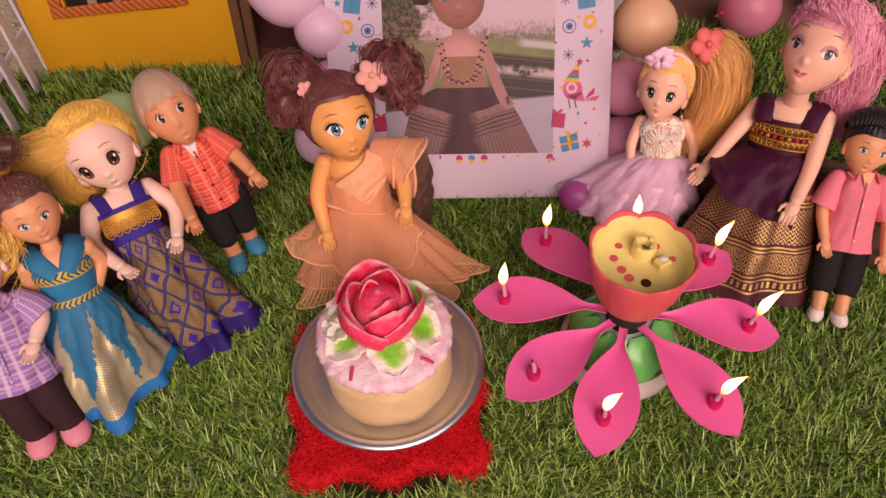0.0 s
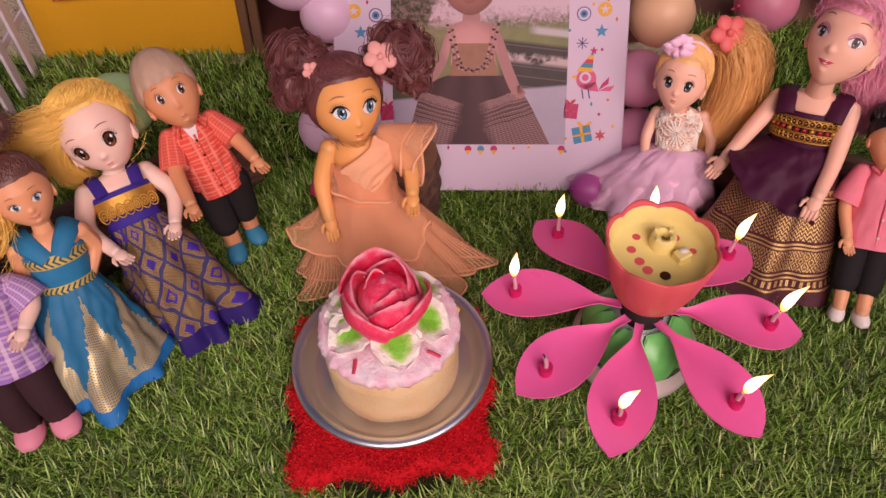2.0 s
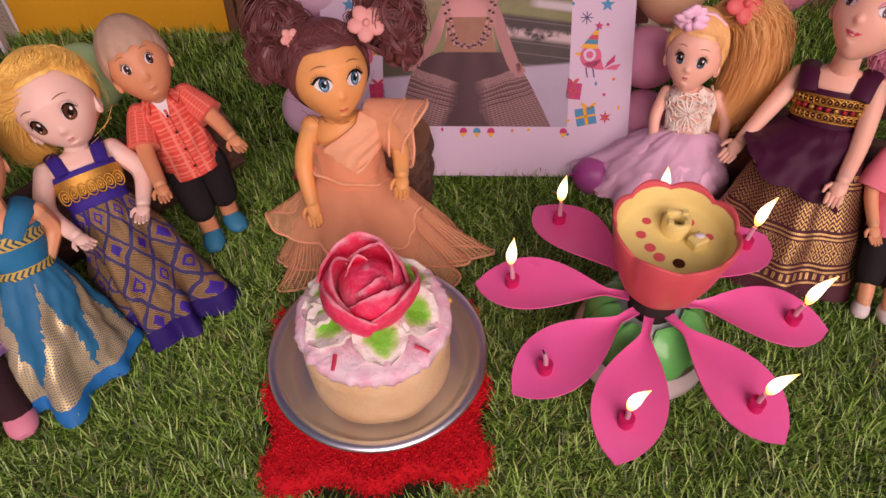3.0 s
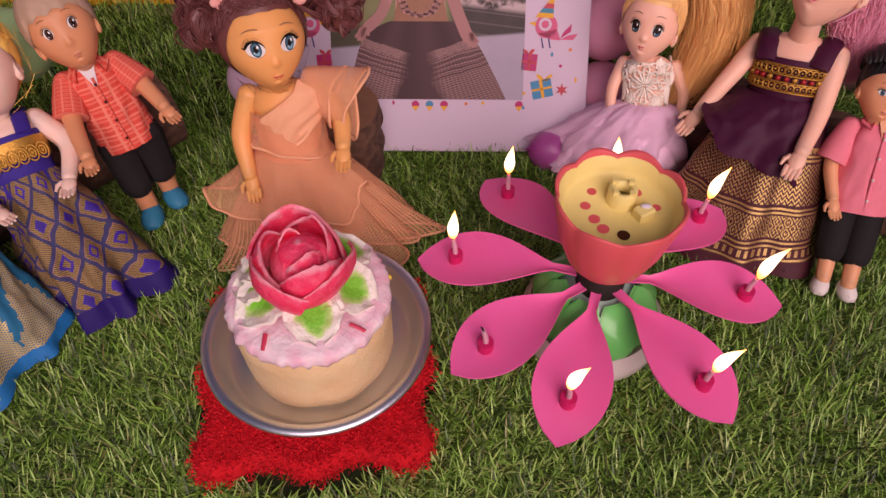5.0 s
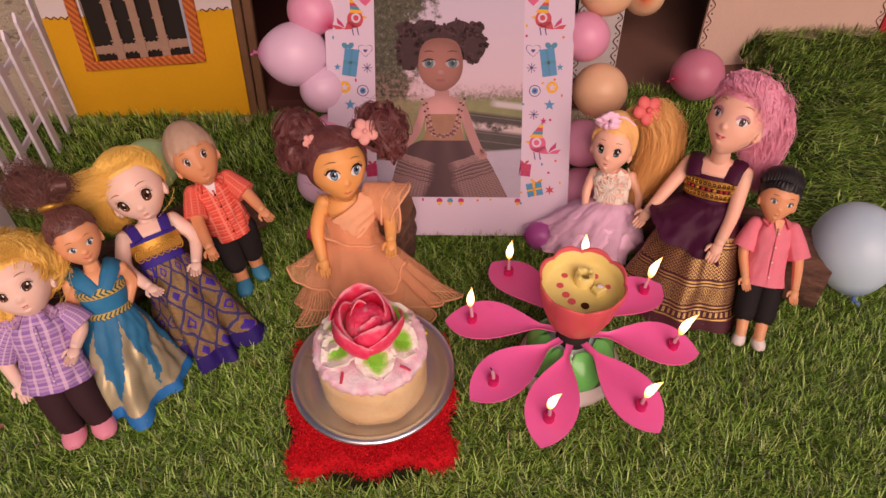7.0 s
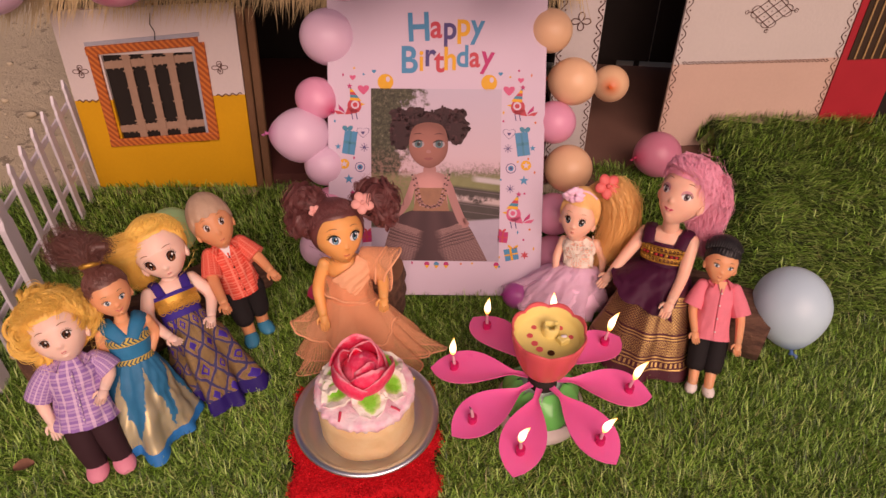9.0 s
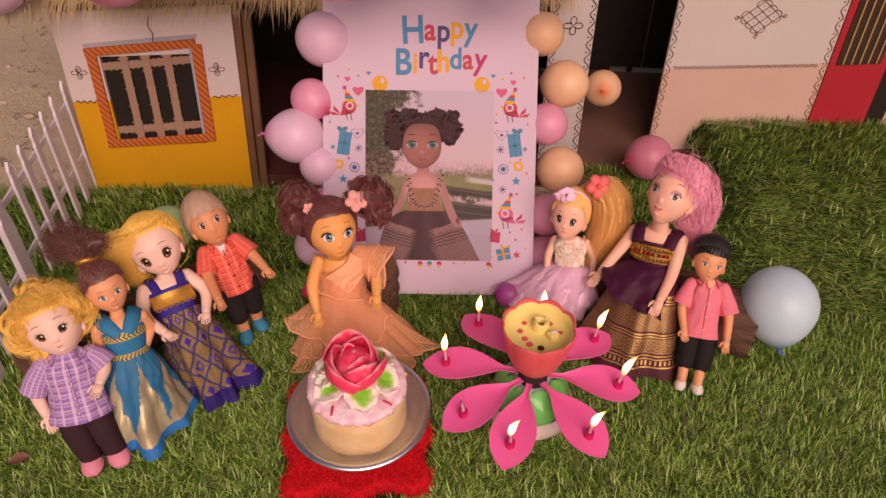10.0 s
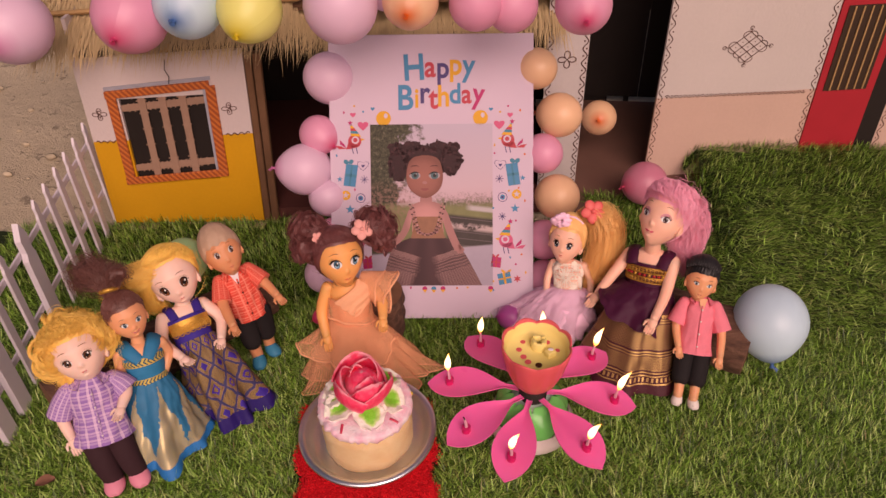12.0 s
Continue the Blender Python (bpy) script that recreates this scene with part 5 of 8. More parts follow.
def rose_petal(b, az, big, wide, high, z0, lip, seed):
    """A broad cupped petal of cream that wraps round the bud; v runs from foot to lip."""
    us, vs = np.linspace(-1, 1, 19), np.linspace(0, 1, 13)
    rows, uv = [], []
    for v in vs:
        row, q = [], []
        for u in us:
            ang = az + u * wide * (0.72 + 0.28 * v)
            r = big * (0.50 + 0.52 * math.sin(math.pi * (0.06 + (0.86 - 0.30 * lip) * v))) + big * 0.10 * u + 0.0016 * lip * v ** 6
            z = z0 + high * v * (1 - 0.50 * abs(u - 0.15) ** 1.3 * v)
            r += 0.0012 * noise.noise((u * 1.8 + seed, v * 2.0, seed)) + 0.0005 * noise.noise((u * 8 + seed, v * 8, seed * 2))
            z += (0.0020 * noise.noise((u * 2.4 + seed, 2.0, seed)) + 0.0010 * noise.noise((u * 9 + seed, 3.0, seed))) * v
            row.append((r * math.cos(ang), r * math.sin(ang), z))
            q.append((u, v))
        rows.append(row)
        uv.append(q)
    rows, uv = np.array(rows), np.array(uv)
    inner = rows * np.array([0.95, 0.95, 1]) - np.array([0, 0, 0.0012])
    b.grid(rows, 0, False, uv)
    b.grid(inner, 0, False, uv, flip=True)
    b.grid(np.stack([rows[-1], inner[-1]]), 0, False, np.stack([uv[-1], uv[-1]]))
    for c in (0, -1):
        b.grid(np.stack([rows[:, c], inner[:, c]], 1), 0, False, np.stack([uv[:, c], uv[:, c]], 1), flip=c == 0)


b = Build()
lathe(b, ((0.0120, 0.0485), (0.0165, 0.058), (0.0150, 0.069), (0.0095, 0.0765), (0.0040, 0.0800), (0.0001, 0.0806)), 0, 32, 0.08, 2.0, (-0.0005, 0.004, 0))
rose = part("rose", b, M_ROSE, cake, "large red and pink cream rose")
for az, big, wide, high, lip, seed in ((1.9, 0.0105, 1.8, 0.0345, 0.1, 1.1), (-1.0, 0.0128, 1.7, 0.0345, 0.2, 2.3), (0.9, 0.0178, 1.5, 0.0350, 0.3, 3.7), (3.0, 0.0184, 1.5, 0.0345, 0.3, 4.9),
                                        (-1.1, 0.0186, 1.3, 0.0330, 0.4, 5.3), (1.7, 0.0214, 1.45, 0.0320, 0.8, 7.7), (-2.45, 0.0216, 1.30, 0.0325, 0.6, 8.2), (-0.55, 0.0222, 1.25, 0.0300, 0.8, 9.6)):
    b = Build()
    rose_petal(b, az, big, wide, high, 0.0485, lip, seed)
    b.v = [np.array(q) * np.array([1.09, 1.09, 1.02]) + np.array([-0.0020, 0.003, -0.001]) for q in b.v]
    part("petal", b, M_ROSE, rose)
for k, (az, foot, long) in enumerate(((-138, 0.015, 0.023), (-68, 0.016, 0.021), (-12, 0.018, 0.018), (48, 0.018, 0.019), (100, 0.017, 0.019), (165, 0.018, 0.020), (-170, 0.020, 0.016))):
    b = Build()
    d = np.array([math.cos(radians(az)), math.sin(radians(az)), 0])
    s = np.array([-d[1], d[0], 0])
    top, uv = [], []
    for v in np.linspace(0, 1, 13):
        w = 0.0138 * math.sin(math.pi * (0.24 + 0.74 * v)) ** 0.75 + 0.0002
        row, q = [], []
        for t in np.linspace(-1, 1, 15):
            ruffle = 0.0011 * math.sin(v * 17 + t * 3 + k) * abs(t) ** 1.5
            rim = 1 + 0.10 * noise.noise((v * 7, t * 2, k * 3.1))
            up = 0.0058 * (1 - v) ** 1.4 + 0.0030 * abs(t) + 0.0016 * math.sin(math.pi * v) - 0.0035 * v * v
            row.append(d * (foot + long * v) + s * w * t * rim + np.array([-0.0005, 0.003, 0.0512 + up + ruffle]))
            q.append((0.5 + 0.5 * t, v))
        top.append(row)
        uv.append(q)
    top, uv = np.array(top), np.array(uv)
    low = top * np.array([0.97, 0.97, 1]) - np.array([0, 0, 0.0030])
    b.grid(top, 0, False, uv)
    b.grid(low, 0, False, uv, flip=True)
    b.grid(np.stack([top[-1], low[-1]]), 0, False, np.stack([uv[-1], uv[-1]]))
    for c in (0, -1):
        b.grid(np.stack([top[:, c], low[:, c]], 1), 0, False, np.stack([uv[:, c], uv[:, c]], 1), flip=c == 0)
    part("leaf", b, M_LEAF, cake, "white and green piped cream leaf")
M_SYRUP = plain("red syrup", (0.65, 0.05, 0.10), 0.3, 0.1)
for az in (-115, -38):
    b = Build()
    p = [np.array([math.cos(radians(az + q)) * r, math.sin(radians(az + q)) * r, z]) for q, r, z in ((0, 0.031, 0.0518), (3, 0.0345, 0.0508), (5, 0.0378, 0.0490))]
    b.tube(p, 0.0011, 0, 6)
    part("syrup_streak", b, M_SYRUP, cake)
b = Build()
for i in range(5):
    b.ball((0.036 + rng.normal(0, 0.0015), 0.014 + rng.normal(0, 0.0015), 0.044 + rng.normal(0, 0.0015)), 0.0018, 0, None, 8, 6)
part("yellow_cream", b, plain("yellow cream", (0.70, 0.50, 0.08), 0.6, 0.1), cake)

# ---- lotus candle ----
M_PETAL = plain("pink plastic petal", (1.0, 0.150, 0.42), 0.30, 0.08, 40.0, Subsurface_Weight=0.15, Subsurface_Radius=(0.004, 0.001, 0.002))
M_CUP = plain("coral plastic", (0.78, 0.12, 0.13), 0.35, 0.08, 40.0)
M_TRAY = plain("cream yellow plastic", (0.90, 0.74, 0.26), 0.38, 0.1, 60.0)
M_GREENPL = plain("green plastic", (0.15, 0.64, 0.16), 0.20, 0.12, 50.0, Subsurface_Weight=0.3, Subsurface_Radius=(0.004, 0.008, 0.004), Specular_IOR_Level=0.5)
M_CLEAR = plain("milky pink plastic", (0.86, 0.72, 0.70), 0.25, 0.1, 50.0, Transmission_Weight=0.20)
M_WAX = plain("pale pink wax", (0.72, 0.36, 0.46), 0.5, 0.15, 200.0)
M_SOCKET = plain("magenta socket", (0.62, 0.02, 0.13), 0.4, 0.1)
M_WICK = plain("charred wick", (0.015, 0.012, 0.012), 0.9, 0.2)
M_FLAME = flame_mat()
lotus = thing("lotus_candle", "pink plastic lotus birthday candle, open, with small burning candles", "candle", (0.146, 0.460, 0))
b = Build()
n = 96
a = np.linspace(0, 2 * np.pi, n, endpoint=False)
scal = 1 + 0.055 * np.abs(np.sin(a * 4)) ** 0.8
rows = []
for r, z, s in ((0.0100, 0.0790, 0), (0.0130, 0.0798, 0), (0.0190, 0.0880, 0.1), (0.0236, 0.1010, 0.5), (0.0262, 0.1150, 1.0), (0.0276, 0.1240, 1.0), (0.0270, 0.1254, 1.0), (0.0258, 0.1240, 1.0), (0.0248, 0.1160, 0.7)):
    k = 1 + (scal - 1) * s
    rows.append(np.stack([r * k * np.cos(a), r * k * np.sin(a), z + 0.0030 * s * np.abs(np.sin(a * 4))], -1))
b.grid(np.array(rows), 0, True)
cup = part("cup", b, M_CUP, lotus, "coral pink seed cup with wavy rim")
b = Build()
lathe(b, ((0.0268, 0.1248), (0.0256, 0.1232), (0.0246, 0.1182), (0.0230, 0.1155), (0.0001, 0.1149)), 0, 64)
tray = part("tray", b, M_TRAY, lotus, "cream yellow tray with red dots")
for k, (az, r, rr) in enumerate(((205, 0.0110, 0.0026), (238, 0.0118, 0.0027), (168, 0.0140, 0.0024), (280, 0.0130, 0.0028), (132, 0.0160, 0.0022), (55, 0.0160, 0.0024), (15, 0.0180, 0.0020))):
    b = Build()
    b.fan(np.array([(r * math.cos(radians(az)) + rr * math.cos(t), r * math.sin(radians(az)) + rr * math.sin(t), 0.11545) for t in np.linspace(0, 2 * np.pi, 16, endpoint=False)]), 0)
    part("hole", b, M_CUP if k != 3 else plain("brown metal", (0.16, 0.05, 0.02), 0.3, 0.2, 60.0, 0.0, 900.0, 0.7), tray)
b = Build()
lathe(b, ((0.0068, 0.1147), (0.0064, 0.1222), (0.0056, 0.1232), (0.0036, 0.1227), (0.0034, 0.1177)), 0, 24, 0.0, 0.0, (0.002, 0.008, 0))
for k in range(4):
    q = radians(45 + 90 * k)
    b.box((0.002 + 0.0050 * math.cos(q) - 0.0012, 0.008 + 0.0050 * math.sin(q) - 0.0012, 0.1222), (0.002 + 0.0050 * math.cos(q) + 0.0012, 0.008 + 0.0050 * math.sin(q) + 0.0012, 0.1244))
part("spindle", b, M_TRAY, tray)
b = Build()
b.box((-0.0040, -0.0034, 0.1145), (0.0040, 0.0034, 0.1202), 0, 0.0008, pose(0.0112, -0.0005, 0, 0, 0, 35))
part("block", b, M_TRAY, tray)
b = Build()
b.ball((0.0115, 0.0002, 0.1207), (0.0024, 0.0014, 0.0009), 0)
part("glue_drop", b, M_WHITEPLASTIC, tray)
b = Build()
lathe(b, ((0.0118, 0.0640), (0.0122, 0.0788), (0.0100, 0.0796)), 0, 32)
part("collar", b, M_DARK, lotus)
PETALS = ((-4, 0.086, 0.002), (-53, 0.089, 0.004), (-103, 0.091, 0.003), (-139, 0.089, 0.003), (175, 0.091, -0.001), (130, 0.094, -0.006), (84, 0.084, -0.002), (40, 0.085, 0.002))
FL = ((0.40, 0.06), (0.35, -0.1), (0.30, -0.1), None, (0.05, 0.1), (0.08, 0.05), (-0.05, 0.05), (0.30, 0.1))
for (az, rad, lift), fl in zip(PETALS, FL):
    d = np.array([math.cos(radians(az)), math.sin(radians(az)), 0])
    s = np.array([-d[1], d[0], 0])
    up = np.array([0, 0, 1.0])
    rows = []
    for v in np.linspace(0, 1, 19):
        r = 0.010 + (rad - 0.010) * v
        q = min(max((v - 0.17) / 0.83, 0.0), 1.0)
        w = 0.0026 * (1 - v) + 0.0172 * 3.72 * q ** 1.25 * (1 - q) ** 0.80
        if v > 0.985:
            w = 0.0004
        c = d * r + up * (0.0710 + (lift - 0.0085) * v + 0.003 * math.sin(math.pi * v * 0.9))
        rows.append([c + s * w * u + up * 0.0028 * u * u * math.sin(math.pi * v) for u in np.linspace(-1, 1, 9)])
    rows = np.array(rows)
    b = Build()
    b.grid(rows)
    b.grid(rows - up * 0.0011, flip=True)
    for col in (0, -1):
        b.grid(np.stack([rows[:, col], rows[:, col] - up * 0.0011], 1), flip=col == 0)
    pet = part("petal", b, M_PETAL, lotus)
    e = d * (0.010 + (rad - 0.010) * 0.76) + up * (0.0710 + (lift - 0.0085) * 0.76 + 0.003 * math.sin(math.pi * 0.684) - 0.0008)
    b = Build()
    b.tube([e, e + up * 0.0062], 0.0036, 0, 14)
    part("socket", b, M_SOCKET, pet)
    top = e + up * 0.0155 + d * 0.0012 - s * 0.0006
    b = Build()
    b.tube([e + up * 0.005, e + up * 0.010 + d * 0.0003, top], [0.0013, 0.0013, 0.0010], 0, 9)
    part("candle", b, M_WAX, pet, "thin pale pink candle")
    b = Build()
    b.tube([top - up * 0.001, top + up * 0.0020 + d * 0.0006, top + up * 0.0038 + d * 0.0014], 0.00042, 0, 6)
    part("wick", b, M_WICK, pet)
    if fl:
        b = Build()
        base = top + up * 0.0012 + d * 0.0004
        way = unit(np.array([fl[0], fl[1], 1.0]))
        side = unit(np.cross(way, (0, 1, 0)))
        oth = np.cross(way, side)
        rows = []
        for v in np.linspace(0, 1, 13):
            w = 0.0027 * math.sin(math.pi * min(1.0, 0.10 + 0.90 * v ** 0.75)) ** 0.9 * (1.0 if v < 0.4 else 1.0 - 0.35 * (v - 0.4))
            t = np.linspace(0, 2 * np.pi, 12, endpoint=False)[:, None]
            rows.append(base + way * (0.0170 + 0.012 * abs(fl[0])) * v + side * 0.0022 * math.sin(v * 3.0) * fl[0] * 2 + max(w, 0.00008) * (np.cos(t) * side + np.sin(t) * oth))
        b.grid(np.array(rows), 0, True)
        part("flame", b, M_FLAME, pet, "bright yellow candle flame")
b = Build()
lathe(b, ((0.0100, 0.0660), (0.0165, 0.0640), (0.0205, 0.0580), (0.0215, 0.0480), (0.0180, 0.0360), (0.0100, 0.0310)), 0, 40)
part("core", b, plain("clear green plastic", (0.50, 0.80, 0.60), 0.12, 0.5, 180.0, Transmission_Weight=0.2, Specular_IOR_Level=0.5), lotus, "clear green inner globe")
for k in range(8):
    q = radians(22 + 45 * k)
    d = np.array([math.cos(q), math.sin(q), 0])
    s = np.array([-d[1], d[0], 0])
    b = Build()
    rows = []
    for v in np.linspace(0, 1, 13):
        el = -1.25 + 2.45 * v
        w = 0.0125 * math.sin(math.pi * (0.06 + 0.86 * v)) ** 0.7
        for_row = []
        for u in np.linspace(-1, 1, 11):
            puff = 0.0065 * math.cos(u * 1.5) * math.sin(math.pi * v)
            for_row.append(d * (0.0245 * math.cos(el * 0.75) + 0.002 + puff) + s * w * u + np.array([0, 0, 0.0480 + 0.0205 * math.sin(el)]))
        rows.append(for_row)
    rows = np.array(rows)
    b.grid(rows)
    b.grid(rows - d * 0.0015, flip=True)
    part("sepal", b, M_GREENPL, lotus, "rounded green plastic sepal")
b = Build()
lathe(b, ((0.0325, 0.0440), (0.0365, 0.0380), (0.0360, 0.0300), (0.0300, 0.0215), (0.0200, 0.0165), (0.0085, 0.0150), (0.0070, 0.0140), (0.0070, 0.0120)), 0, 48)
part("base_cup", b, M_CLEAR, lotus, "translucent pinkish base cup")
b = Build()
b.tube([(0, 0, -0.004), (0, 0, 0.016)], [0.0072, 0.0062], 0, 20)
part("stem", b, plain("white stem plastic", (0.72, 0.66, 0.62), 0.4, 0.06), lotus)

# ---- dolls: each one a single mesh ----
def axes(theta, lean=0.0, roll=0.0):
    """Right, front and up of a figure that faces -y turned by theta degrees towards +x, leaning back, rolled to its viewer's right."""
    t, l, q = radians(theta), radians(lean), radians(roll)
    f = np.array([math.sin(t), -math.cos(t), 0.0])
    r = np.array([math.cos(t), math.sin(t), 0.0])
    u = np.array([0, 0, 1.0])
    f, u = f * math.cos(l) + u * math.sin(l), u * math.cos(l) - f * math.sin(l)
    r, u = r * math.cos(q) - u * math.sin(q), u * math.cos(q) + r * math.sin(q)
    return r, f, u


class Doll(Build):
    def k(self, mat):
        if mat not in self.mats:
            self.mats.append(mat)
        return self.mats.index(mat)

    def make(self, name, label, group=""):
        o = np.concatenate(self.v).mean(0) * np.array([1, 1, 0])
        self.v = [v - o for v in self.v]
        return solid(name, self, self.mats, label, "doll", o, group)

    # --- head ---
    def set_head(self, c, ax, w, h, jaw=0.30, eye_el=-0.2, drop=0.5, gap=0.43):
        """drop: from the eyes down to the mouth, gap: from the middle to an eye, both as angles on the head."""
        self.eye_el, self.drop, self.gap, self.front = eye_el, drop, gap, 0.5
        self.c, self.ax, self.w, self.h, self.jaw = np.array(c, float), ax, w, h, jaw

    def skin(self, az, el, s=1.0):
        r, f, u = self.ax
        low = max(0.0, -math.sin(el))
        k = 1 - self.jaw * low ** 2.2
        ce = math.cos(el) if el > 0 else max(math.cos(el), 0.0) ** 0.80
        cheek = 1 + 0.05 * math.exp(-((abs(az) - 0.75) / 0.35) ** 2 - ((el - self.eye_el + 0.5 * self.drop) / 0.25) ** 2)
        x = self.w * math.sin(az) * ce * k * cheek
        y = self.w * 1.0 * math.cos(az) * ce * (1 - 0.20 * low)
        z = self.h * math.sin(el)
        if abs(az) < 1.1:
            q = az * max(ce, 0.35)
            nose, lips = self.eye_el - 0.56 * self.drop, self.eye_el - self.drop
            up = (el - nose) / (0.060 if el < nose else 0.20 * self.drop)
            y += self.w * 0.085 * math.exp(-up * up - (q / 0.105) ** 2)
            y += self.w * 0.018 * math.exp(-((el - nose - 0.02) / 0.05) ** 2 - ((abs(q) - 0.11) / 0.06) ** 2)
            y -= self.w * 0.050 * math.exp(-((el - self.eye_el - 0.01) / 0.16) ** 2 - ((abs(az) - self.gap) / 0.24) ** 2)
            y += self.w * 0.030 * math.exp(-((el - self.eye_el - 0.30) / 0.09) ** 2 - ((abs(az) - self.gap) / 0.30) ** 2)
            y += self.w * 0.045 * math.exp(-((el - lips - 0.028) / 0.026) ** 2 - (q / 0.13) ** 2)
            y += self.w * 0.055 * math.exp(-((el - lips + 0.040) / 0.032) ** 2 - (q / 0.11) ** 2)
            y -= self.w * 0.030 * math.exp(-((el - lips + 0.12) / 0.05) ** 2 - (q / 0.14) ** 2)
            y += self.w * 0.060 * math.exp(-((el - lips + 0.24) / 0.11) ** 2 - (q / 0.20) ** 2)
        return self.c + s * (r * x + f * y + u * z)

    def head(self, mat, ears=True):
        t = np.linspace(-np.pi, np.pi, 96, endpoint=False)
        az = t - 0.72 * np.sin(t)
        e = np.linspace(0, 1, 84)
        m = self.eye_el - 0.55 * self.drop
        el = np.interp(e, (0, 0.10, 0.72, 1.0), (-np.pi / 2, m - 0.55, m + 0.75, np.pi / 2))
        self.grid([[self.skin(a, q) for a in az] for q in el], self.k(mat), True)
        r, f, u = self.ax
        if ears:
            for s in (-1, 1):
                c = self.skin(s * 1.60, self.eye_el - 0.12)
                self.ball(c, (0.11 * self.w, 0.15 * self.w, 0.24 * self.w), self.k(mat), np.array([r, f, u]))
                a = np.linspace(-0.4, 3.6, 12)[:, None]
                self.tube(c + r * s * 0.07 * self.w + 0.15 * self.w * np.cos(a) * -f + 0.22 * self.w * np.sin(a) * u, 0.035 * self.w, self.k(mat), 6)

    def line(self, pts, mat, s, rad, n=15):
        """A painted stroke through points given as angles, thick in the middle unless rad is a list."""
        pts = np.array(pts, float)
        t = np.linspace(0, len(pts) - 1, n)
        q = np.stack([np.interp(t, range(len(pts)), pts[:, i]) for i in (0, 1)], -1)
        for _ in range(2):
            q[1:-1] = (q[:-2] + 2 * q[1:-1] + q[2:]) / 4
        w = np.interp(np.linspace(0, 1, n), np.linspace(0, 1, len(rad)), rad)
        self.tube([self.skin(x, y, s) for x, y in q], w * self.w, self.k(mat), 5)

    def face(self, iris, brow, lip, eye=0.17, gaze=(0.0, 0.0), lash=1.0, tall=0.95, wide=1.05, mouth=0.15, smile=0.0, shadow=None, fill=0.78, slant=0.12, brow_up=0.33, glow_low=None):
        """Painted eyes, brows and lips, a hair above the vinyl."""
        el, gap = self.eye_el, self.gap
        for s in (-1, 1):
            turn = s * slant
            ct, st = math.cos(turn), math.sin(turn)

            def eye_at(x, y):
                """A point of the eye, x outwards."""
                x = s * x
                return s * gap + eye * (x * ct - y * st), el + eye * (x * st + y * ct)

            def almond(k, grow=1.0):
                out = []
                for t in np.linspace(0, 2 * np.pi, 28, endpoint=False):
                    x, y = math.cos(t), math.sin(t)
                    out.append(eye_at(wide * x * grow, tall * y * (1.0 if y > 0 else 0.86) * grow * (1 - 0.16 * x * x)))
                return out

            if shadow is not None:
                up = [eye_at(wide * 1.25 * math.cos(t), 0.25 + tall * 1.45 * max(math.sin(t), -0.15)) for t in np.linspace(0, 2 * np.pi, 24, endpoint=False)]
                self.fan([self.skin(x, y, 1.003) for x, y in up], self.k(shadow), True, self.skin(*eye_at(0, 0.5), 1.004))
            self.fan([self.skin(x, y, 1.006) for x, y in almond(1)], self.k(M_EYEWHITE), True, self.skin(s * gap, el, 1.008))

            def disc_in(cx, cy, rx, ry, mat, lift, n=22):
                """A round patch cut off by the lids."""
                ring_pts = []
                for t in np.linspace(0, 2 * np.pi, n, endpoint=False):
                    x, y = cx + rx * math.cos(t), cy + ry * math.sin(t)
                    lim = tall * math.sqrt(max(0.0, 1 - min(1.0, (x / wide) ** 2))) * (1 - 0.16 * (x / wide) ** 2)
                    ring_pts.append(self.skin(*eye_at(x, min(max(y, -0.86 * lim), lim)), lift))
                self.fan(ring_pts, self.k(mat), True, self.skin(*eye_at(cx, cy), lift + 0.002))

            gx, gy = s * gaze[0], gaze[1]
            disc_in(gx, gy, fill, fill * 1.05, M_PUPIL, 1.010)
            disc_in(gx, gy - 0.02, fill * 0.86, fill * 0.91, iris, 1.012)
            if glow_low is not None:
                disc_in(gx, gy - fill * 0.42, fill * 0.58, fill * 0.40, glow_low, 1.0135, 16)
            disc_in(gx, gy + 0.03, fill * 0.46, fill * 0.50, M_PUPIL, 1.015)
            disc_in(gx + s * fill * 0.36, gy + fill * 0.36, fill * 0.20, fill * 0.22, M_SHINE, 1.020, 10)
            disc_in(gx - s * fill * 0.34, gy - fill * 0.40, fill * 0.10, fill * 0.11, M_SHINE, 1.019, 8)
            top = [eye_at(wide * 1.05 * math.cos(t), tall * 1.02 * math.sin(t) * (1 - 0.16 * math.cos(t) ** 2)) for t in np.linspace(2.85, 0.12, 13)]
            self.line(top + [eye_at(wide * 1.38, 0.34 * tall)], M_PUPIL, 1.010, np.array([0.004, 0.010, 0.016, 0.020, 0.020, 0.006]) * lash, 19)
            self.line([eye_at(wide * 1.02 * math.cos(t), 0.90 * tall * math.sin(t)) for t in np.linspace(-0.45, -2.5, 9)], brow, 1.008, (0.002, 0.005, 0.005, 0.002), 11)
            self.line([eye_at(wide * 1.05 * math.cos(t), 0.20 + tall * 1.12 * math.sin(t)) for t in np.linspace(2.6, 0.35, 9)], brow, 1.006, (0.002, 0.004, 0.004, 0.002), 11)
            for k in range(6):
                tip = 0.10 + 0.21 * k
                x0, y0 = wide * 1.05 * math.cos(tip), tall * 1.02 * math.sin(tip)
                self.line([eye_at(x0, y0), eye_at(x0 * 1.16 + 0.05, y0 * 1.12 + 0.10), eye_at(x0 * 1.26 + 0.10, y0 * 1.22 + 0.26)], M_PUPIL, 1.012, np.array([0.006, 0.005, 0.002]) * min(lash, 1.2), 5)
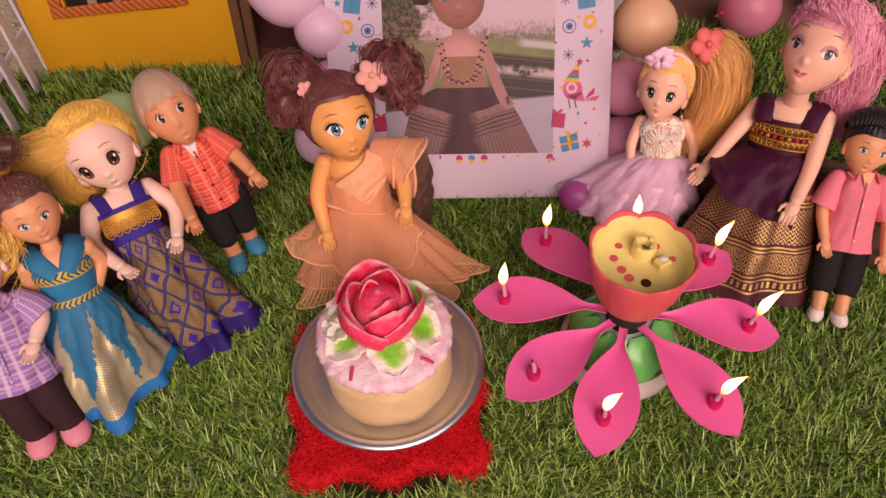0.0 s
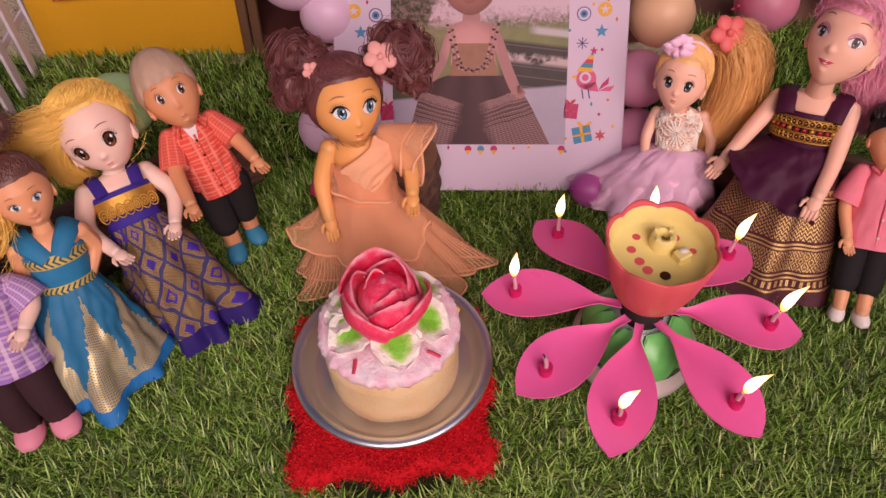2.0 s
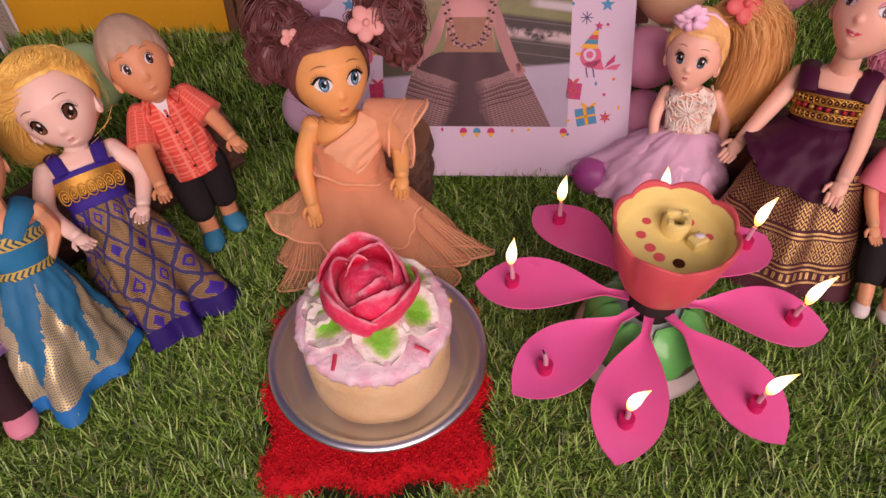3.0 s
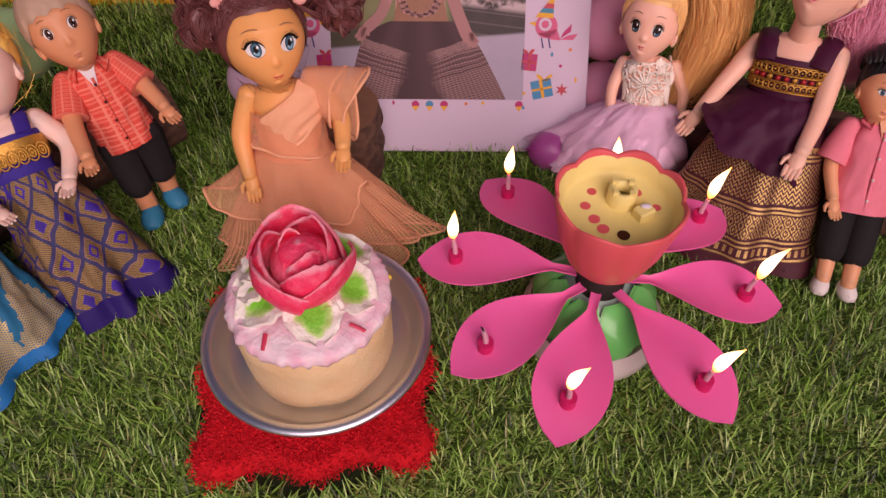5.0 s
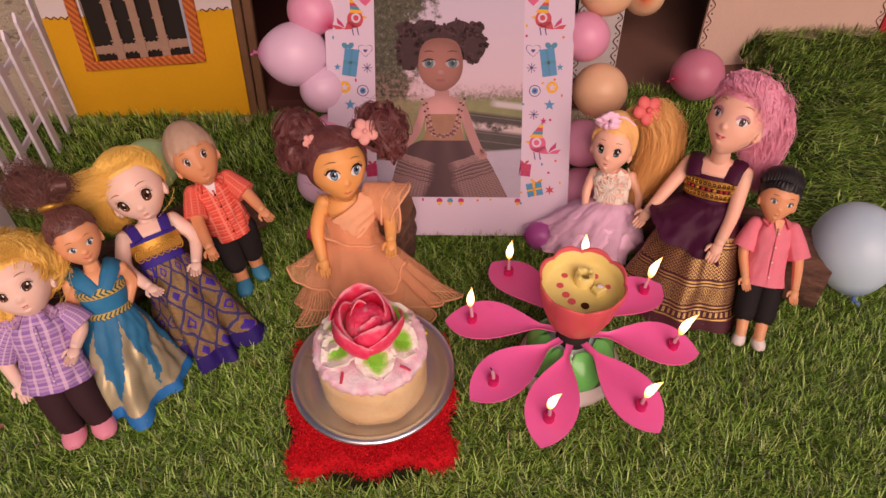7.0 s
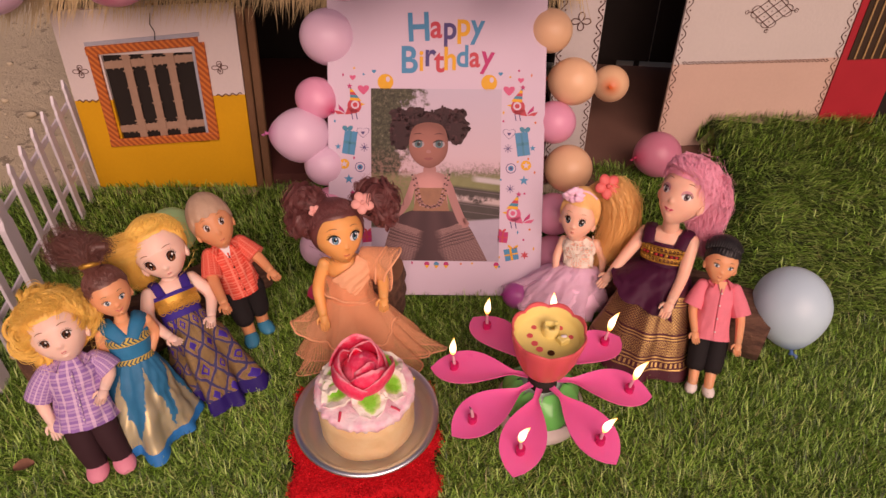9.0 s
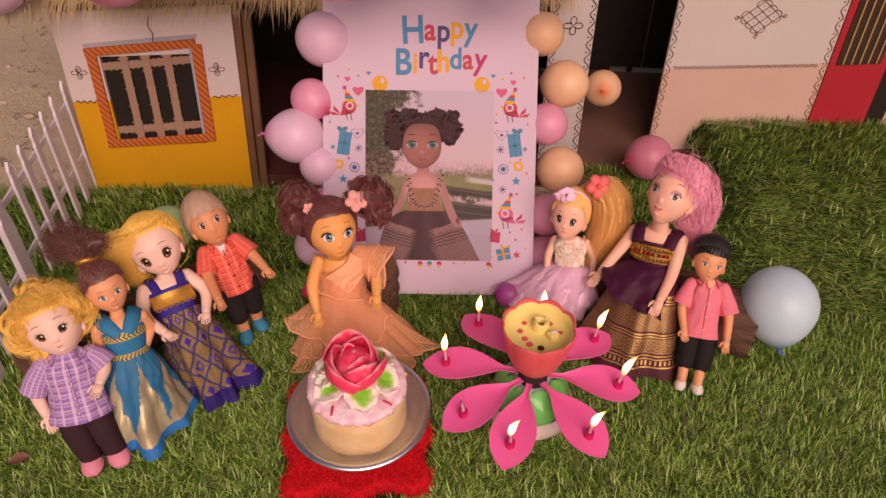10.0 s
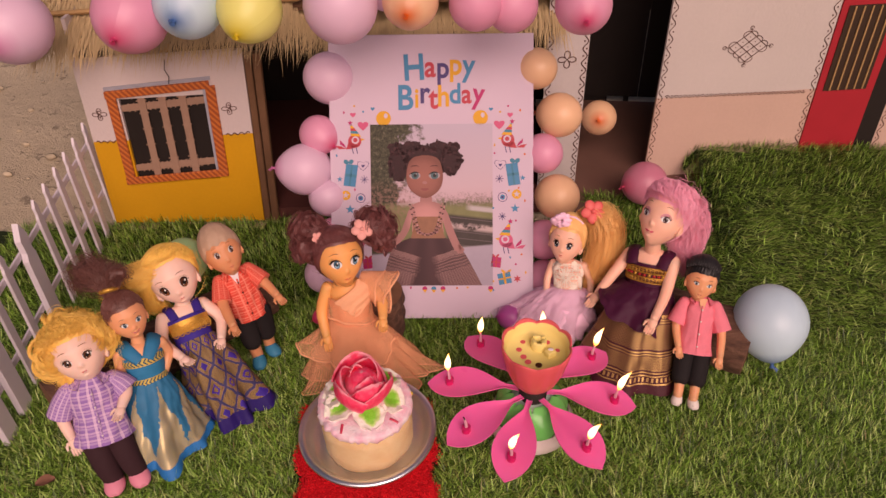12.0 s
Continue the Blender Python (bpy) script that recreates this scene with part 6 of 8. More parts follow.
            self.line([(s * (gap + eye * x), el + brow_up + 0.16 * eye * (1 - x * x) + 0.05 * eye * x) for x in (-0.95, -0.4, 0.2, 0.8, 1.25)], brow, 1.004, (0.010, 0.018, 0.018, 0.013, 0.004), 13)
        ml = el - self.drop
        smile = (smile + 0.15) * 3.2 * mouth
        wide_m = 1.35 * mouth / max(math.cos(ml), 0.45)
        for rows, lift in (([(x * wide_m, ml + 0.006 + smile * 0.30 * x * x + 0.046 * (1 - x * x) * (1 - 0.42 * math.exp(-(x / 0.16) ** 2))) for x in np.linspace(-1, 1, 15)], 1.006),
                           ([(x * wide_m * 0.92, ml - 0.004 + smile * 0.30 * x * x - 0.066 * (1 - x * x) ** 0.8) for x in np.linspace(-1, 1, 15)], 1.006)):
            seam = [(x * wide_m, ml + smile * 0.30 * x * x) for x in np.linspace(-1, 1, 15)]
            pts = [self.skin(x, y, lift) for x, y in rows], [self.skin(x * 0.98, y, lift) for x, y in seam]
            self.grid(np.array(pts) if rows[7][1] < ml else np.array(pts)[::-1], self.k(lip))
        self.line([(x * wide_m * 1.06, ml + smile * 0.34 * x * x) for x in np.linspace(-1, 1, 11)], M_LIPLINE, 1.008, (0.002, 0.005, 0.005, 0.002), 15)

    def cap(self, mat, front=0.62, side=0.0, back=-0.75, s=1.07, ridge=0.012, parted=0.0, freq=44, fringe=0.0):
        """A shell of hair from the hairline up to the crown."""
        self.front = front
        az = np.linspace(-np.pi, np.pi, 200, endpoint=False)
        rows = []
        for v in np.linspace(0, 1, 20):
            row = []
            for a in az:
                q = abs(a)
                e0 = front + (side - front) * np.clip((q - 0.75) / 0.7, 0, 1) ** 1.2 + (back - side) * np.clip((q - 1.5) / 0.8, 0, 1)
                e0 += 0.05 * noise.noise((a * 4, 1.0, s)) + fringe * (0.5 + 0.5 * math.sin(a * 13)) * (q < 1.0)
                e = e0 + (math.pi / 2 - e0) * v
                k = s * (1 + ridge * math.sin(a * freq + 3 * v + 2 * noise.noise((a * 3, v * 3, 0))) * (1 - v ** 3))
                k = 1.025 + (k - 1.025) * (1 - (1 - v) ** 7)
                row.append(self.skin(a + parted * v, e, k))
            rows.append(row)
        self.grid(rows, self.k(mat), True)

    def locks(self, mat, n, a0, a1, e0, e1, puff=(1.06, 1.2), wave=0.004, r=0.0012, twist=0.0, seed=1):
        g = np.random.default_rng(seed)
        for _ in range(n):
            a, top = g.uniform(a0, a1), g.uniform(0.9, 1.4)
            low = max(g.uniform(e0, e1), self.front + 0.06 - 0.75 * max(0.0, min(1.0, (abs(a + twist) - 0.8) / 0.7)))
            ph, p = g.uniform(0, 6.28), g.uniform(*puff)
            pts = []
            for v in np.linspace(0, 1, 9):
                s = 1.05 + (p - 1.05) * math.sin(math.pi * min(1, v * 0.75))
                q = self.skin(a + twist * v + 0.25 * v * math.sin(ph + v * 7), top + (low - top) * v, s)
                pts.append(q + wave * v * np.array([math.sin(ph + v * 13), math.cos(ph * 2 + v * 11), math.sin(ph * 3 + v * 9)]))
            self.tube(pts, r * np.array([0.7, 1, 1.1, 1.1, 1.1, 1.0, 0.9, 0.7, 0.25]) * g.uniform(0.6, 1.3), self.k(mat), 5, False)

    def tail(self, mat, path, width, n=120, r=0.0008, wave=0.002, seed=2, spread=1.0):
        """A bundle of strands along a path."""
        g = np.random.default_rng(seed)
        path = np.array(path, float)
        m = 11
        t = np.linspace(0, len(path) - 1, m)
        mid = np.stack([np.interp(t, range(len(path)), path[:, i]) for i in range(3)], -1)
        mid[1:-1] = (mid[:-2] + 2 * mid[1:-1] + mid[2:]) / 4
        wd = np.interp(np.linspace(0, 1, m), np.linspace(0, 1, len(width)), width)
        core = self.k(mat)
        self.tube(mid, np.maximum(wd * 0.72, 0.0004), core, 10)
        for _ in range(n):
            o = g.normal(0, 1, 3)
            o = o / np.linalg.norm(o) * g.uniform(0.55, 1.05)
            ph = g.uniform(0, 6.28, 3)
            end = g.uniform(0.65, 1.0)
            pts = []
            for j in range(m):
                v = j / (m - 1) * end
                jj = v * (m - 1)
                i0 = min(int(jj), m - 2)
                c = mid[i0] + (mid[i0 + 1] - mid[i0]) * (jj - i0)
                w = wd[i0] + (wd[i0 + 1] - wd[i0]) * (jj - i0)
                pts.append(c + o * w * (1 + 0.15 * spread * v) + wave * v * np.sin(ph + v * 12))
            self.tube(pts, r * np.linspace(1.1, 0.3, m) * g.uniform(0.6, 1.3), core, 4, False)

    def clumps(self, mat, c, rad, n=50, r=0.0003, seed=3, strands=15):
        """A bun of loose curled locks, each a bundle of hairs."""
        g = np.random.default_rng(seed)
        c = np.array(c, float)
        rad = np.broadcast_to(np.array(rad, float), 3)
        self.ball(c, rad * 0.80, self.k(mat), None, 24, 16, 0.35)
        q = np.linspace(0, 1, 11)[:, None]
        for _ in range(n):
            d = unit(g.normal(0, 1, 3))
            p = c + d * rad * g.uniform(0.72, 0.98)
            s = unit(np.cross(d, g.normal(0, 1, 3)))
            t = np.cross(d, s)
            cr, turn, ph = g.uniform(0.28, 0.55) * rad.mean(), g.uniform(2.2, 4.6), g.uniform(0, 6.28)
            a = ph + turn * q
            mid_line = p + cr * (np.cos(a) * s + np.sin(a) * t) + d * rad.mean() * (0.30 * np.sin(math.pi * q) - 0.18) + s * (q - 0.5) * cr
            fat = rad.mean() * g.uniform(0.10, 0.17)
            for _k in range(strands):
                o, z = g.normal(0, 0.55, 2)
                side = np.cos(a) * s + np.sin(a) * t
                pts = mid_line + fat * (o * side + z * d) * (0.45 + 0.75 * np.sin(math.pi * q)) + g.normal(0, 0.0002, 3)
                self.tube(pts, r * g.uniform(0.7, 1.3), self.k(mat), 4, False)

    def wisps(self, mat, c, rad, n=40, ln=0.012, r=0.00018, seed=4):
        """Loose hairs that follow the outside of the hair, never over the face."""
        g = np.random.default_rng(seed)
        f, rad = self.ax[1], np.array(rad)
        for _ in range(n):
            d = unit(g.normal(0, 1, 3) + np.array([0, 0, 0.3]) - 0.4 * f)
            if d @ f > 0.25:
                continue
            q = unit(np.cross(d, g.normal(0, 1, 3)))
            span, lift = ln / rad.mean(), g.uniform(0.0, 0.22)
            pts = [np.array(c) + rad * unit(d + q * span * t) * (1 + lift * (t + 0.5) ** 2) for t in np.linspace(-0.5, 0.5, 6)]
            self.tube(pts, r, self.k(mat), 3, False)

    # --- body ---
    def limb(self, pts, rad, mat, seg=12, ends=(True, True)):
        pts = np.array(pts, float)
        m = 4 * (len(pts) - 1) + 1
        t = np.linspace(0, len(pts) - 1, m)
        p = np.stack([np.interp(t, range(len(pts)), pts[:, i]) for i in range(3)], -1)
        for _ in range(2):
            p[1:-1] = (p[:-2] + 2 * p[1:-1] + p[2:]) / 4
        self.tube(p, np.interp(t, range(len(rad)), rad), self.k(mat), seg)
        for q, w, on in ((p[0], rad[0], ends[0]), (p[-1], rad[-1], ends[1])):
            if on:
                self.ball(q, w * 0.99, self.k(mat), None, 12, 8)

    def hand(self, wrist, way, spread, mat, s=1.0):
        """A small moulded hand with fingers and thumb."""
        way, spread = unit(way), unit(spread)
        spread = unit(spread - way * (spread @ way))
        nrm = np.cross(way, spread)
        w = np.array(wrist, float)
        self.ball(w + way * 0.0042 * s, (0.0034 * s, 0.0050 * s, 0.0021 * s), self.k(mat), np.array([spread, way, nrm]), 12, 8)
        for j, (o, ln) in enumerate(((-0.0026, 0.0052), (-0.0009, 0.0062), (0.0009, 0.0060), (0.0025, 0.0048))):
            p = w + way * 0.0072 * s + spread * o * s
            self.tube([p, p + way * ln * 0.6 * s + nrm * 0.0006 * s, p + way * ln * s + nrm * 0.0018 * s], np.array([0.00105, 0.001, 0.0006]) * s, self.k(mat), 6)
        p = w + way * 0.003 * s - spread * 0.003 * s
        self.tube([p, p - spread * 0.0018 * s + way * 0.002 * s, p - spread * 0.0022 * s + way * 0.0048 * s], np.array([0.0012, 0.0011, 0.0006]) * s, self.k(mat), 6)

    def loft(self, rings, mat, pleat=0.0, count=0, n=64, seed=0.0, cap=False, flip=False, v0=0.0, v1=1.0, hem=0.0, crease=0.0):
        """rings: (centre, right axis, front axis, rx, ry)"""
        a = np.linspace(0, 2 * np.pi, n, endpoint=False)
        rows, uv = [], []
        m = len(rings)
        for i, (c, r, f, rx, ry) in enumerate(rings):
            v = i / (m - 1)
            fold = 1 + pleat * v * np.array([math.sin(x * count + 2.2 * math.sin(x * 2 + seed)) * (0.7 + 0.5 * math.sin(x * 3 + seed * 2)) for x in a])
            if crease:
                fold = fold + crease * np.array([noise.noise((math.cos(x) * 2.6 + v * 2.2, math.sin(x) * 2.6 - v * 1.5, v * 4.0 + seed)) + 0.6 * noise.noise((math.cos(x) * 6, math.sin(x) * 6 + v * 5, v * 7 + seed)) for x in a])
            drop = hem * v * np.array([noise.noise((math.cos(x) * 2, math.sin(x) * 2, seed)) for x in a])
            rows.append(np.array(c)[None] + (rx * fold * np.cos(a))[:, None] * np.array(r) + (ry * fold * np.sin(a))[:, None] * np.array(f) + np.array([0, 0, 1.0]) * drop[:, None])
            uv.append([(x, v0 + (v1 - v0) * v) for x in np.linspace(0, 1, n + 1)])
        self.grid(np.array(rows), self.k(mat), True, np.array(uv), flip=flip)
        if cap:
            self.fan(rows[-1], self.k(mat), True)
        return rows

    def trunk(self, hip, neck, ax, prof, mat, n=48, v0=0.0, v1=1.0, crease=0.0):
        """prof: (share from hip to neck, half width, half depth)"""
        r, f, u = ax
        hip, neck = np.array(hip, float), np.array(neck, float)
        ks = [q[0] for q in prof]
        rings = []
        for k in np.linspace(ks[-1], ks[0], 20):
            rings.append((hip + (neck - hip) * k, r, f, np.interp(k, ks, [q[1] for q in prof]), np.interp(k, ks, [q[2] for q in prof])))
        return self.loft(rings, mat, n=n, v0=v0, v1=v1, crease=crease, seed=hip[0] * 50)

    def skirt(self, top, rt, bot, rb, ax, mat, bulge=0.0, pleat=0.05, count=9, seed=1.0, n=96, hem=0.003, rows=19, crease=0.0):
        r, f, u = ax
        fl = unit(np.array([f[0], f[1], 0]))
        rl = unit(np.array([r[0], r[1], 0]))
        top, bot = np.array(top, float), np.array(bot, float)
        rings = []
        for v in np.linspace(0, 1, rows):
            e = v ** (1 - 0.45 * bulge)
            rings.append((top + (bot - top) * v, unit(r + (rl - r) * v), unit(f + (fl - f) * v), rt[0] + (rb[0] - rt[0]) * e, rt[1] + (rb[1] - rt[1]) * e))
        out = self.loft(rings, mat, pleat, count, n, seed, hem=hem, crease=crease)
        self.grid(np.array(out) + (np.array([q[0] for q in rings])[:, None] - np.array(out)) * 0.03, self.k(mat), True, None, flip=True)
        return out

    def shoe(self, c, way, mat, ln=0.0105, w=0.0058, h=0.0062):
        way = unit(np.array([way[0], way[1], 0]))
        s = np.array([-way[1], way[0], 0])
        up = np.array([0, 0, 1.0])
        c = np.array(c, float)
        rows = []
        for v in np.linspace(0, 1, 11):
            q = math.sin(math.pi * (0.04 + 0.92 * v)) ** 0.45
            hh = h * (1.25 - 0.55 * v) * q
            rows.append([c + way * ln * (v * 2 - 0.8) + s * w * q * math.cos(t) * (0.85 + 0.25 * v) + up * (hh * 0.95 * max(math.sin(t), -0.35) + h * 0.4) for t in np.linspace(0, 2 * np.pi, 16, endpoint=False)])
        self.grid(np.array(rows), self.k(mat), True)
        self.fan(np.array(rows[0])[::-1], self.k(mat), True)
        self.fan(np.array(rows[-1]), self.k(mat), True)

    def flower(self, c, way, s, mat, eye=None):
        way = unit(way)
        a = unit(np.cross(way, (0.1, 0.2, 1)))
        b2 = np.cross(way, a)
        for k in range(5):
            t = k * 2 * math.pi / 5 + 0.3
            d = math.cos(t) * a + math.sin(t) * b2
            self.ball(np.array(c) + d * s * 0.52, (s * 0.50, s * 0.44, s * 0.15), self.k(mat), np.array([d, np.cross(way, d), way]), 10, 7)
        self.ball(np.array(c) + way * s * 0.1, s * 0.22, self.k(eye or mat), None, 8, 6)

    def beads(self, pts, r, mat):
        for p in pts:
            self.ball(p, r, self.k(mat), None, 7, 5)


M_EYEWHITE = plain("doll eye white", (0.78, 0.76, 0.76), 0.25, 0.02)
M_PUPIL = plain("doll pupil black", (0.012, 0.009, 0.009), 0.25, 0.1)
M_LIPLINE = plain("dark lip line", (0.30, 0.05, 0.05), 0.5, 0.05)
M_SHINE = plain("doll eye shine", (0.9, 0.9, 0.9), 0.2, 0.01)
IRIS_BROWN, IRIS_BLUE = plain("brown iris", (0.10, 0.035, 0.018), 0.25, 0.3), plain("blue iris", (0.050, 0.145, 0.22), 0.25, 0.3, 400.0)
IRIS_AMBER, IRIS_SKY = plain("amber iris", (0.24, 0.085, 0.035), 0.25, 0.3), plain("sky blue iris", (0.20, 0.45, 0.60), 0.25, 0.2)
IRIS_PLUM = plain("plum iris", (0.10, 0.035, 0.045), 0.25, 0.3)
LIP_TAN, LIP_CORAL, LIP_ROSE = plain("tan lips", (0.66, 0.20, 0.13), 0.4, 0.05), plain("coral lips", (0.80, 0.14, 0.08), 0.35, 0.05), plain("rose lips", (0.82, 0.09, 0.17), 0.3, 0.05)
BROW_DARK = plain("dark brow paint", (0.06, 0.03, 0.02), 0.5, 0.1)
IRIS_DARK = plain("dark iris", (0.035, 0.018, 0.015), 0.25, 0.2)
SKIN_PALE, SKIN_PINK = vinyl("pale doll vinyl", (0.90, 0.60, 0.50)), vinyl("pink doll vinyl", (0.96, 0.53, 0.39))
SKIN_BRONZE = vinyl("bronze doll vinyl", (0.70, 0.30, 0.145))
SKIN_TAN, SKIN_GOLD = vinyl("tan doll vinyl", (0.82, 0.37, 0.19)), vinyl("golden tan doll vinyl", (0.88, 0.40, 0.13))
LIP_RED, LIP_SOFT = plain("red lips", (0.70, 0.06, 0.07), 0.35, 0.05), plain("soft pink lips", (0.80, 0.20, 0.20), 0.4, 0.05)
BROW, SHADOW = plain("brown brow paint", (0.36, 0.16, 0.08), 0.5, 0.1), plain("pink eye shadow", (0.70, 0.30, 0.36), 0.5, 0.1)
H_GOLD, H_HONEY, H_BROWN = hair("golden doll hair", (1.0, 0.62, 0.14)), hair("honey blonde doll hair", (0.95, 0.56, 0.21)), hair("dark brown doll hair", (0.16, 0.060, 0.048))
H_PINK, H_CURL = hair("pink doll hair", (1.0, 0.42, 0.56)), hair("reddish brown curls", (0.17, 0.052, 0.050))
H_ASH = plain("moulded ash hair", (0.50, 0.33, 0.23), 0.5, 0.2, 120.0, 0.3, 500.0)
H_BLACK = plain("moulded black hair", (0.018, 0.016, 0.018), 0.4, 0.3, 120.0, 0.3, 500.0)
GOLD_LACE = plain("gold lace", (0.62, 0.33, 0.06), 0.4, 0.35, 500.0, 0.5, 1200.0, 0.6)
C_ROYAL, C_TEAL, C_PLUM = cloth("royal blue silk", (0.045, 0.025, 0.26), rough=0.6), cloth("teal silk", (0.010, 0.19, 0.37), rough=0.5), cloth("plum silk", (0.060, 0.008, 0.032), rough=0.5)
C_BLACK, C_DARKPANTS = cloth("black cotton", (0.016, 0.013, 0.014)), cloth("dark plum cotton", (0.040, 0.016, 0.020))
C_PINKSHIRT, C_LILAC = cloth("pink cotton", (0.84, 0.22, 0.28)), cloth("pale pink satin", (1.0, 0.60, 0.78), rough=0.30)
C_REDCHECK = checks("coral checked cotton", (0.74, 0.085, 0.055), (0.84, 0.24, 0.17), (0.84, 0.24, 0.17), 11.0, 9.0, 0.20)
C_PURPLECHECK = checks("purple striped cotton", (0.30, 0.16, 0.44), (0.74, 0.52, 0.66), (0.76, 0.56, 0.70), 15.0, 9.0, 0.26, 0.75, 0.62)
C_LOZENGE = lozenges("blue gold brocade", (0.012, 0.008, 0.05), (0.34, 0.215, 0.070), (0.05, 0.02, 0.30))
C_TEMPLE = temple("teal gold brocade", (0.012, 0.16, 0.31), (0.62, 0.48, 0.22), (0.006, 0.17, 0.46))
C_PLUMGOLD = bands("plum gold brocade", (0.070, 0.012, 0.020), (0.56, 0.35, 0.12), 0.24)
C_NET = net("peach net", (1.0, 0.45, 0.24), 720.0, 0.44)
C_NETDENSE = cloth("gathered peach net", (1.0, 0.46, 0.26), 4200.0, 0.75, 0.15, 0.5)
C_PEACH = cloth("peach lining", (1.0, 0.34, 0.16), rough=0.7)
C_LILACNET = net("pale pink organza", (1.0, 0.64, 0.82), 700.0, 0.5)
M_JEWEL = plain("red jewel braid", (0.42, 0.03, 0.03), 0.35, 0.4, 600.0, 0.4, 1500.0, 0.3)
C_CHEVRON = chevron("gold chevron braid", (0.012, 0.085, 0.14), (0.62, 0.46, 0.10))
C_CREAMLACE = cloth("cream lace thread", (0.90, 0.80, 0.70))
S_BLUE, S_PINK, S_WHITE = plain("blue rubber", (0.02, 0.20, 0.34), 0.5, 0.1), plain("pink rubber", (0.78, 0.27, 0.36), 0.5, 0.1), plain("white rubber", (0.74, 0.66, 0.62), 0.5, 0.06)
F_PINK, F_CORAL = plain("pink clip", (0.80, 0.36, 0.32), 0.45, 0.08), plain("coral clip", (0.78, 0.14, 0.13), 0.4, 0.08)
WHITE_COTTON = cloth("white cotton", (0.72, 0.66, 0.68))
G_LEFT, G_RIGHT = "dolls on the brown log", "dolls at the poster's other side"
UP = np.array([0, 0, 1.0])


def mid(p, q, k=0.5):
    return np.array(p) + (np.array(q) - np.array(p)) * k


def place(d, eyes, theta, lean, roll, w, h, el=-0.28, jaw=0.30, gap=0.43, drop=0.5):
    """Sets the head so that the point between the eyes lies at eyes; gives the head's centre."""
    r, f, u = hx = axes(theta, lean, roll)
    c = np.array(eyes, float) - f * w * 0.95 * math.cos(el) - u * h * math.sin(el)
    d.set_head(c, hx, w, h, jaw, el, drop, gap)
    return c


def stance(neck, hip, theta):
    """Right, front and up of a trunk that leans from hip to neck."""
    u = unit(np.array(neck) - np.array(hip))
    t = radians(theta)
    f = np.array([math.sin(t), -math.cos(t), 0.0])
    f = unit(f - u * (f @ u))
    return np.cross(u, f), f, u


def elbow(sh, hand, ax, s, out=0.008, back=0.005):
    return mid(sh, hand, 0.52) + ax[0] * s * out - ax[1] * back


def shirt(d, hip, neck, ax, mat, wide, deep, collar, flare=1.12, open_neck=None):
    """A short shirt with collar, placket and buttons."""
    r, f, u = ax
    d.trunk(hip, neck, ax, ((-0.12, wide * flare, deep * flare), (0.15, wide * 1.05, deep * 1.08), (0.5, wide, deep * 1.05), (0.8, wide * 1.02, deep), (0.95, wide * 0.72, deep * 0.8), (1.03, wide * 0.36, deep * 0.55)), mat, 60, crease=0.11)
    for s in (-1, 1):
        n0 = np.array(neck) + u * 0.001
        p = [n0 + r * s * wide * 0.42 - f * deep * 0.2, n0 + r * s * wide * 0.30 + f * deep * 0.62, n0 + r * s * wide * 0.52 + f * deep * 0.95 - u * 0.008, n0 + r * s * wide * 0.80 + f * deep * 0.42 - u * 0.004]
        q = [e + f * 0.0009 + u * 0.0009 for e in p]
        d.add(p + q, [(0, 1, 2, 3), (4, 5, 6, 7), (0, 1, 5, 4), (1, 2, 6, 5), (2, 3, 7, 6), (3, 0, 4, 7)], d.k(collar), [(0.1, 0.1), (0.2, 0.1), (0.25, 0.2), (0.3, 0.1)] * 2, False)
    if open_neck is not None:
        n0 = np.array(neck)
        d.fan([n0 + r * -wide * 0.28 + f * deep * 0.86, n0 + r * wide * 0.28 + f * deep * 0.86, n0 + f * deep * 1.12 - u * 0.014], d.k(open_neck), False)
    hv = np.array(neck) - np.array(hip)
    line = [np.array(hip) + hv * k + f * deep * (1.13 - 0.10 * k) for k in (-0.1, 0.3, 0.6, 0.86)]
    d.tube(line, 0.0009, d.k(mat), 5)
    d.beads([np.array(hip) + hv * k + f * (deep * 1.10 + 0.0008) for k in (0.05, 0.3, 0.55, 0.78)], 0.0009, M_PUPIL if mat is C_REDCHECK else S_WHITE)


# boy with fluffy golden hair, purple shirt
d = Doll()
C = place(d, (-0.2225, 0.4194, 0.1188), 24.5, 44, -14.7, 0.0212, 0.0262, -0.30, 0.42, 0.415, 0.50)
N, H = np.array([-0.2245, 0.427, 0.0915]), np.array([-0.216, 0.406, 0.046])
r, f, u = ax = stance(N, H, 30)
hu = d.ax[2]
d.head(SKIN_PALE)
d.face(IRIS_BROWN, BROW, LIP_SOFT, 0.165, (0.0, 0.0), 0.9, 0.78, 1.12, 0.085, fill=0.90, slant=0.10, brow_up=0.34, glow_low=IRIS_AMBER)
d.cap(H_GOLD, 0.34, -0.25, -0.9, 1.24, 0.03)
hr, hf = d.ax[0], d.ax[1]
d.locks(H_GOLD, 1500, -3.14, 3.14, -0.55, 0.40, (1.22, 1.42), 0.0026, 0.00022, 0.5, 11)
for o, rad, k, sd in ((-hr * 0.017 + hu * 0.007 - hf * 0.004, (0.0165, 0.0190, 0.0200), 46, 14), (hr * 0.017 + hu * 0.004 - hf * 0.006, (0.0135, 0.0170, 0.0200), 40, 15), (hu * 0.019 - hf * 0.001, (0.0230, 0.0200, 0.0135), 50, 16), (-hr * 0.014 - hu * 0.012 - hf * 0.010, (0.0130, 0.0130, 0.0130), 26, 17)):
    d.clumps(H_GOLD, C + o, rad, k, 0.00021, sd, 22)
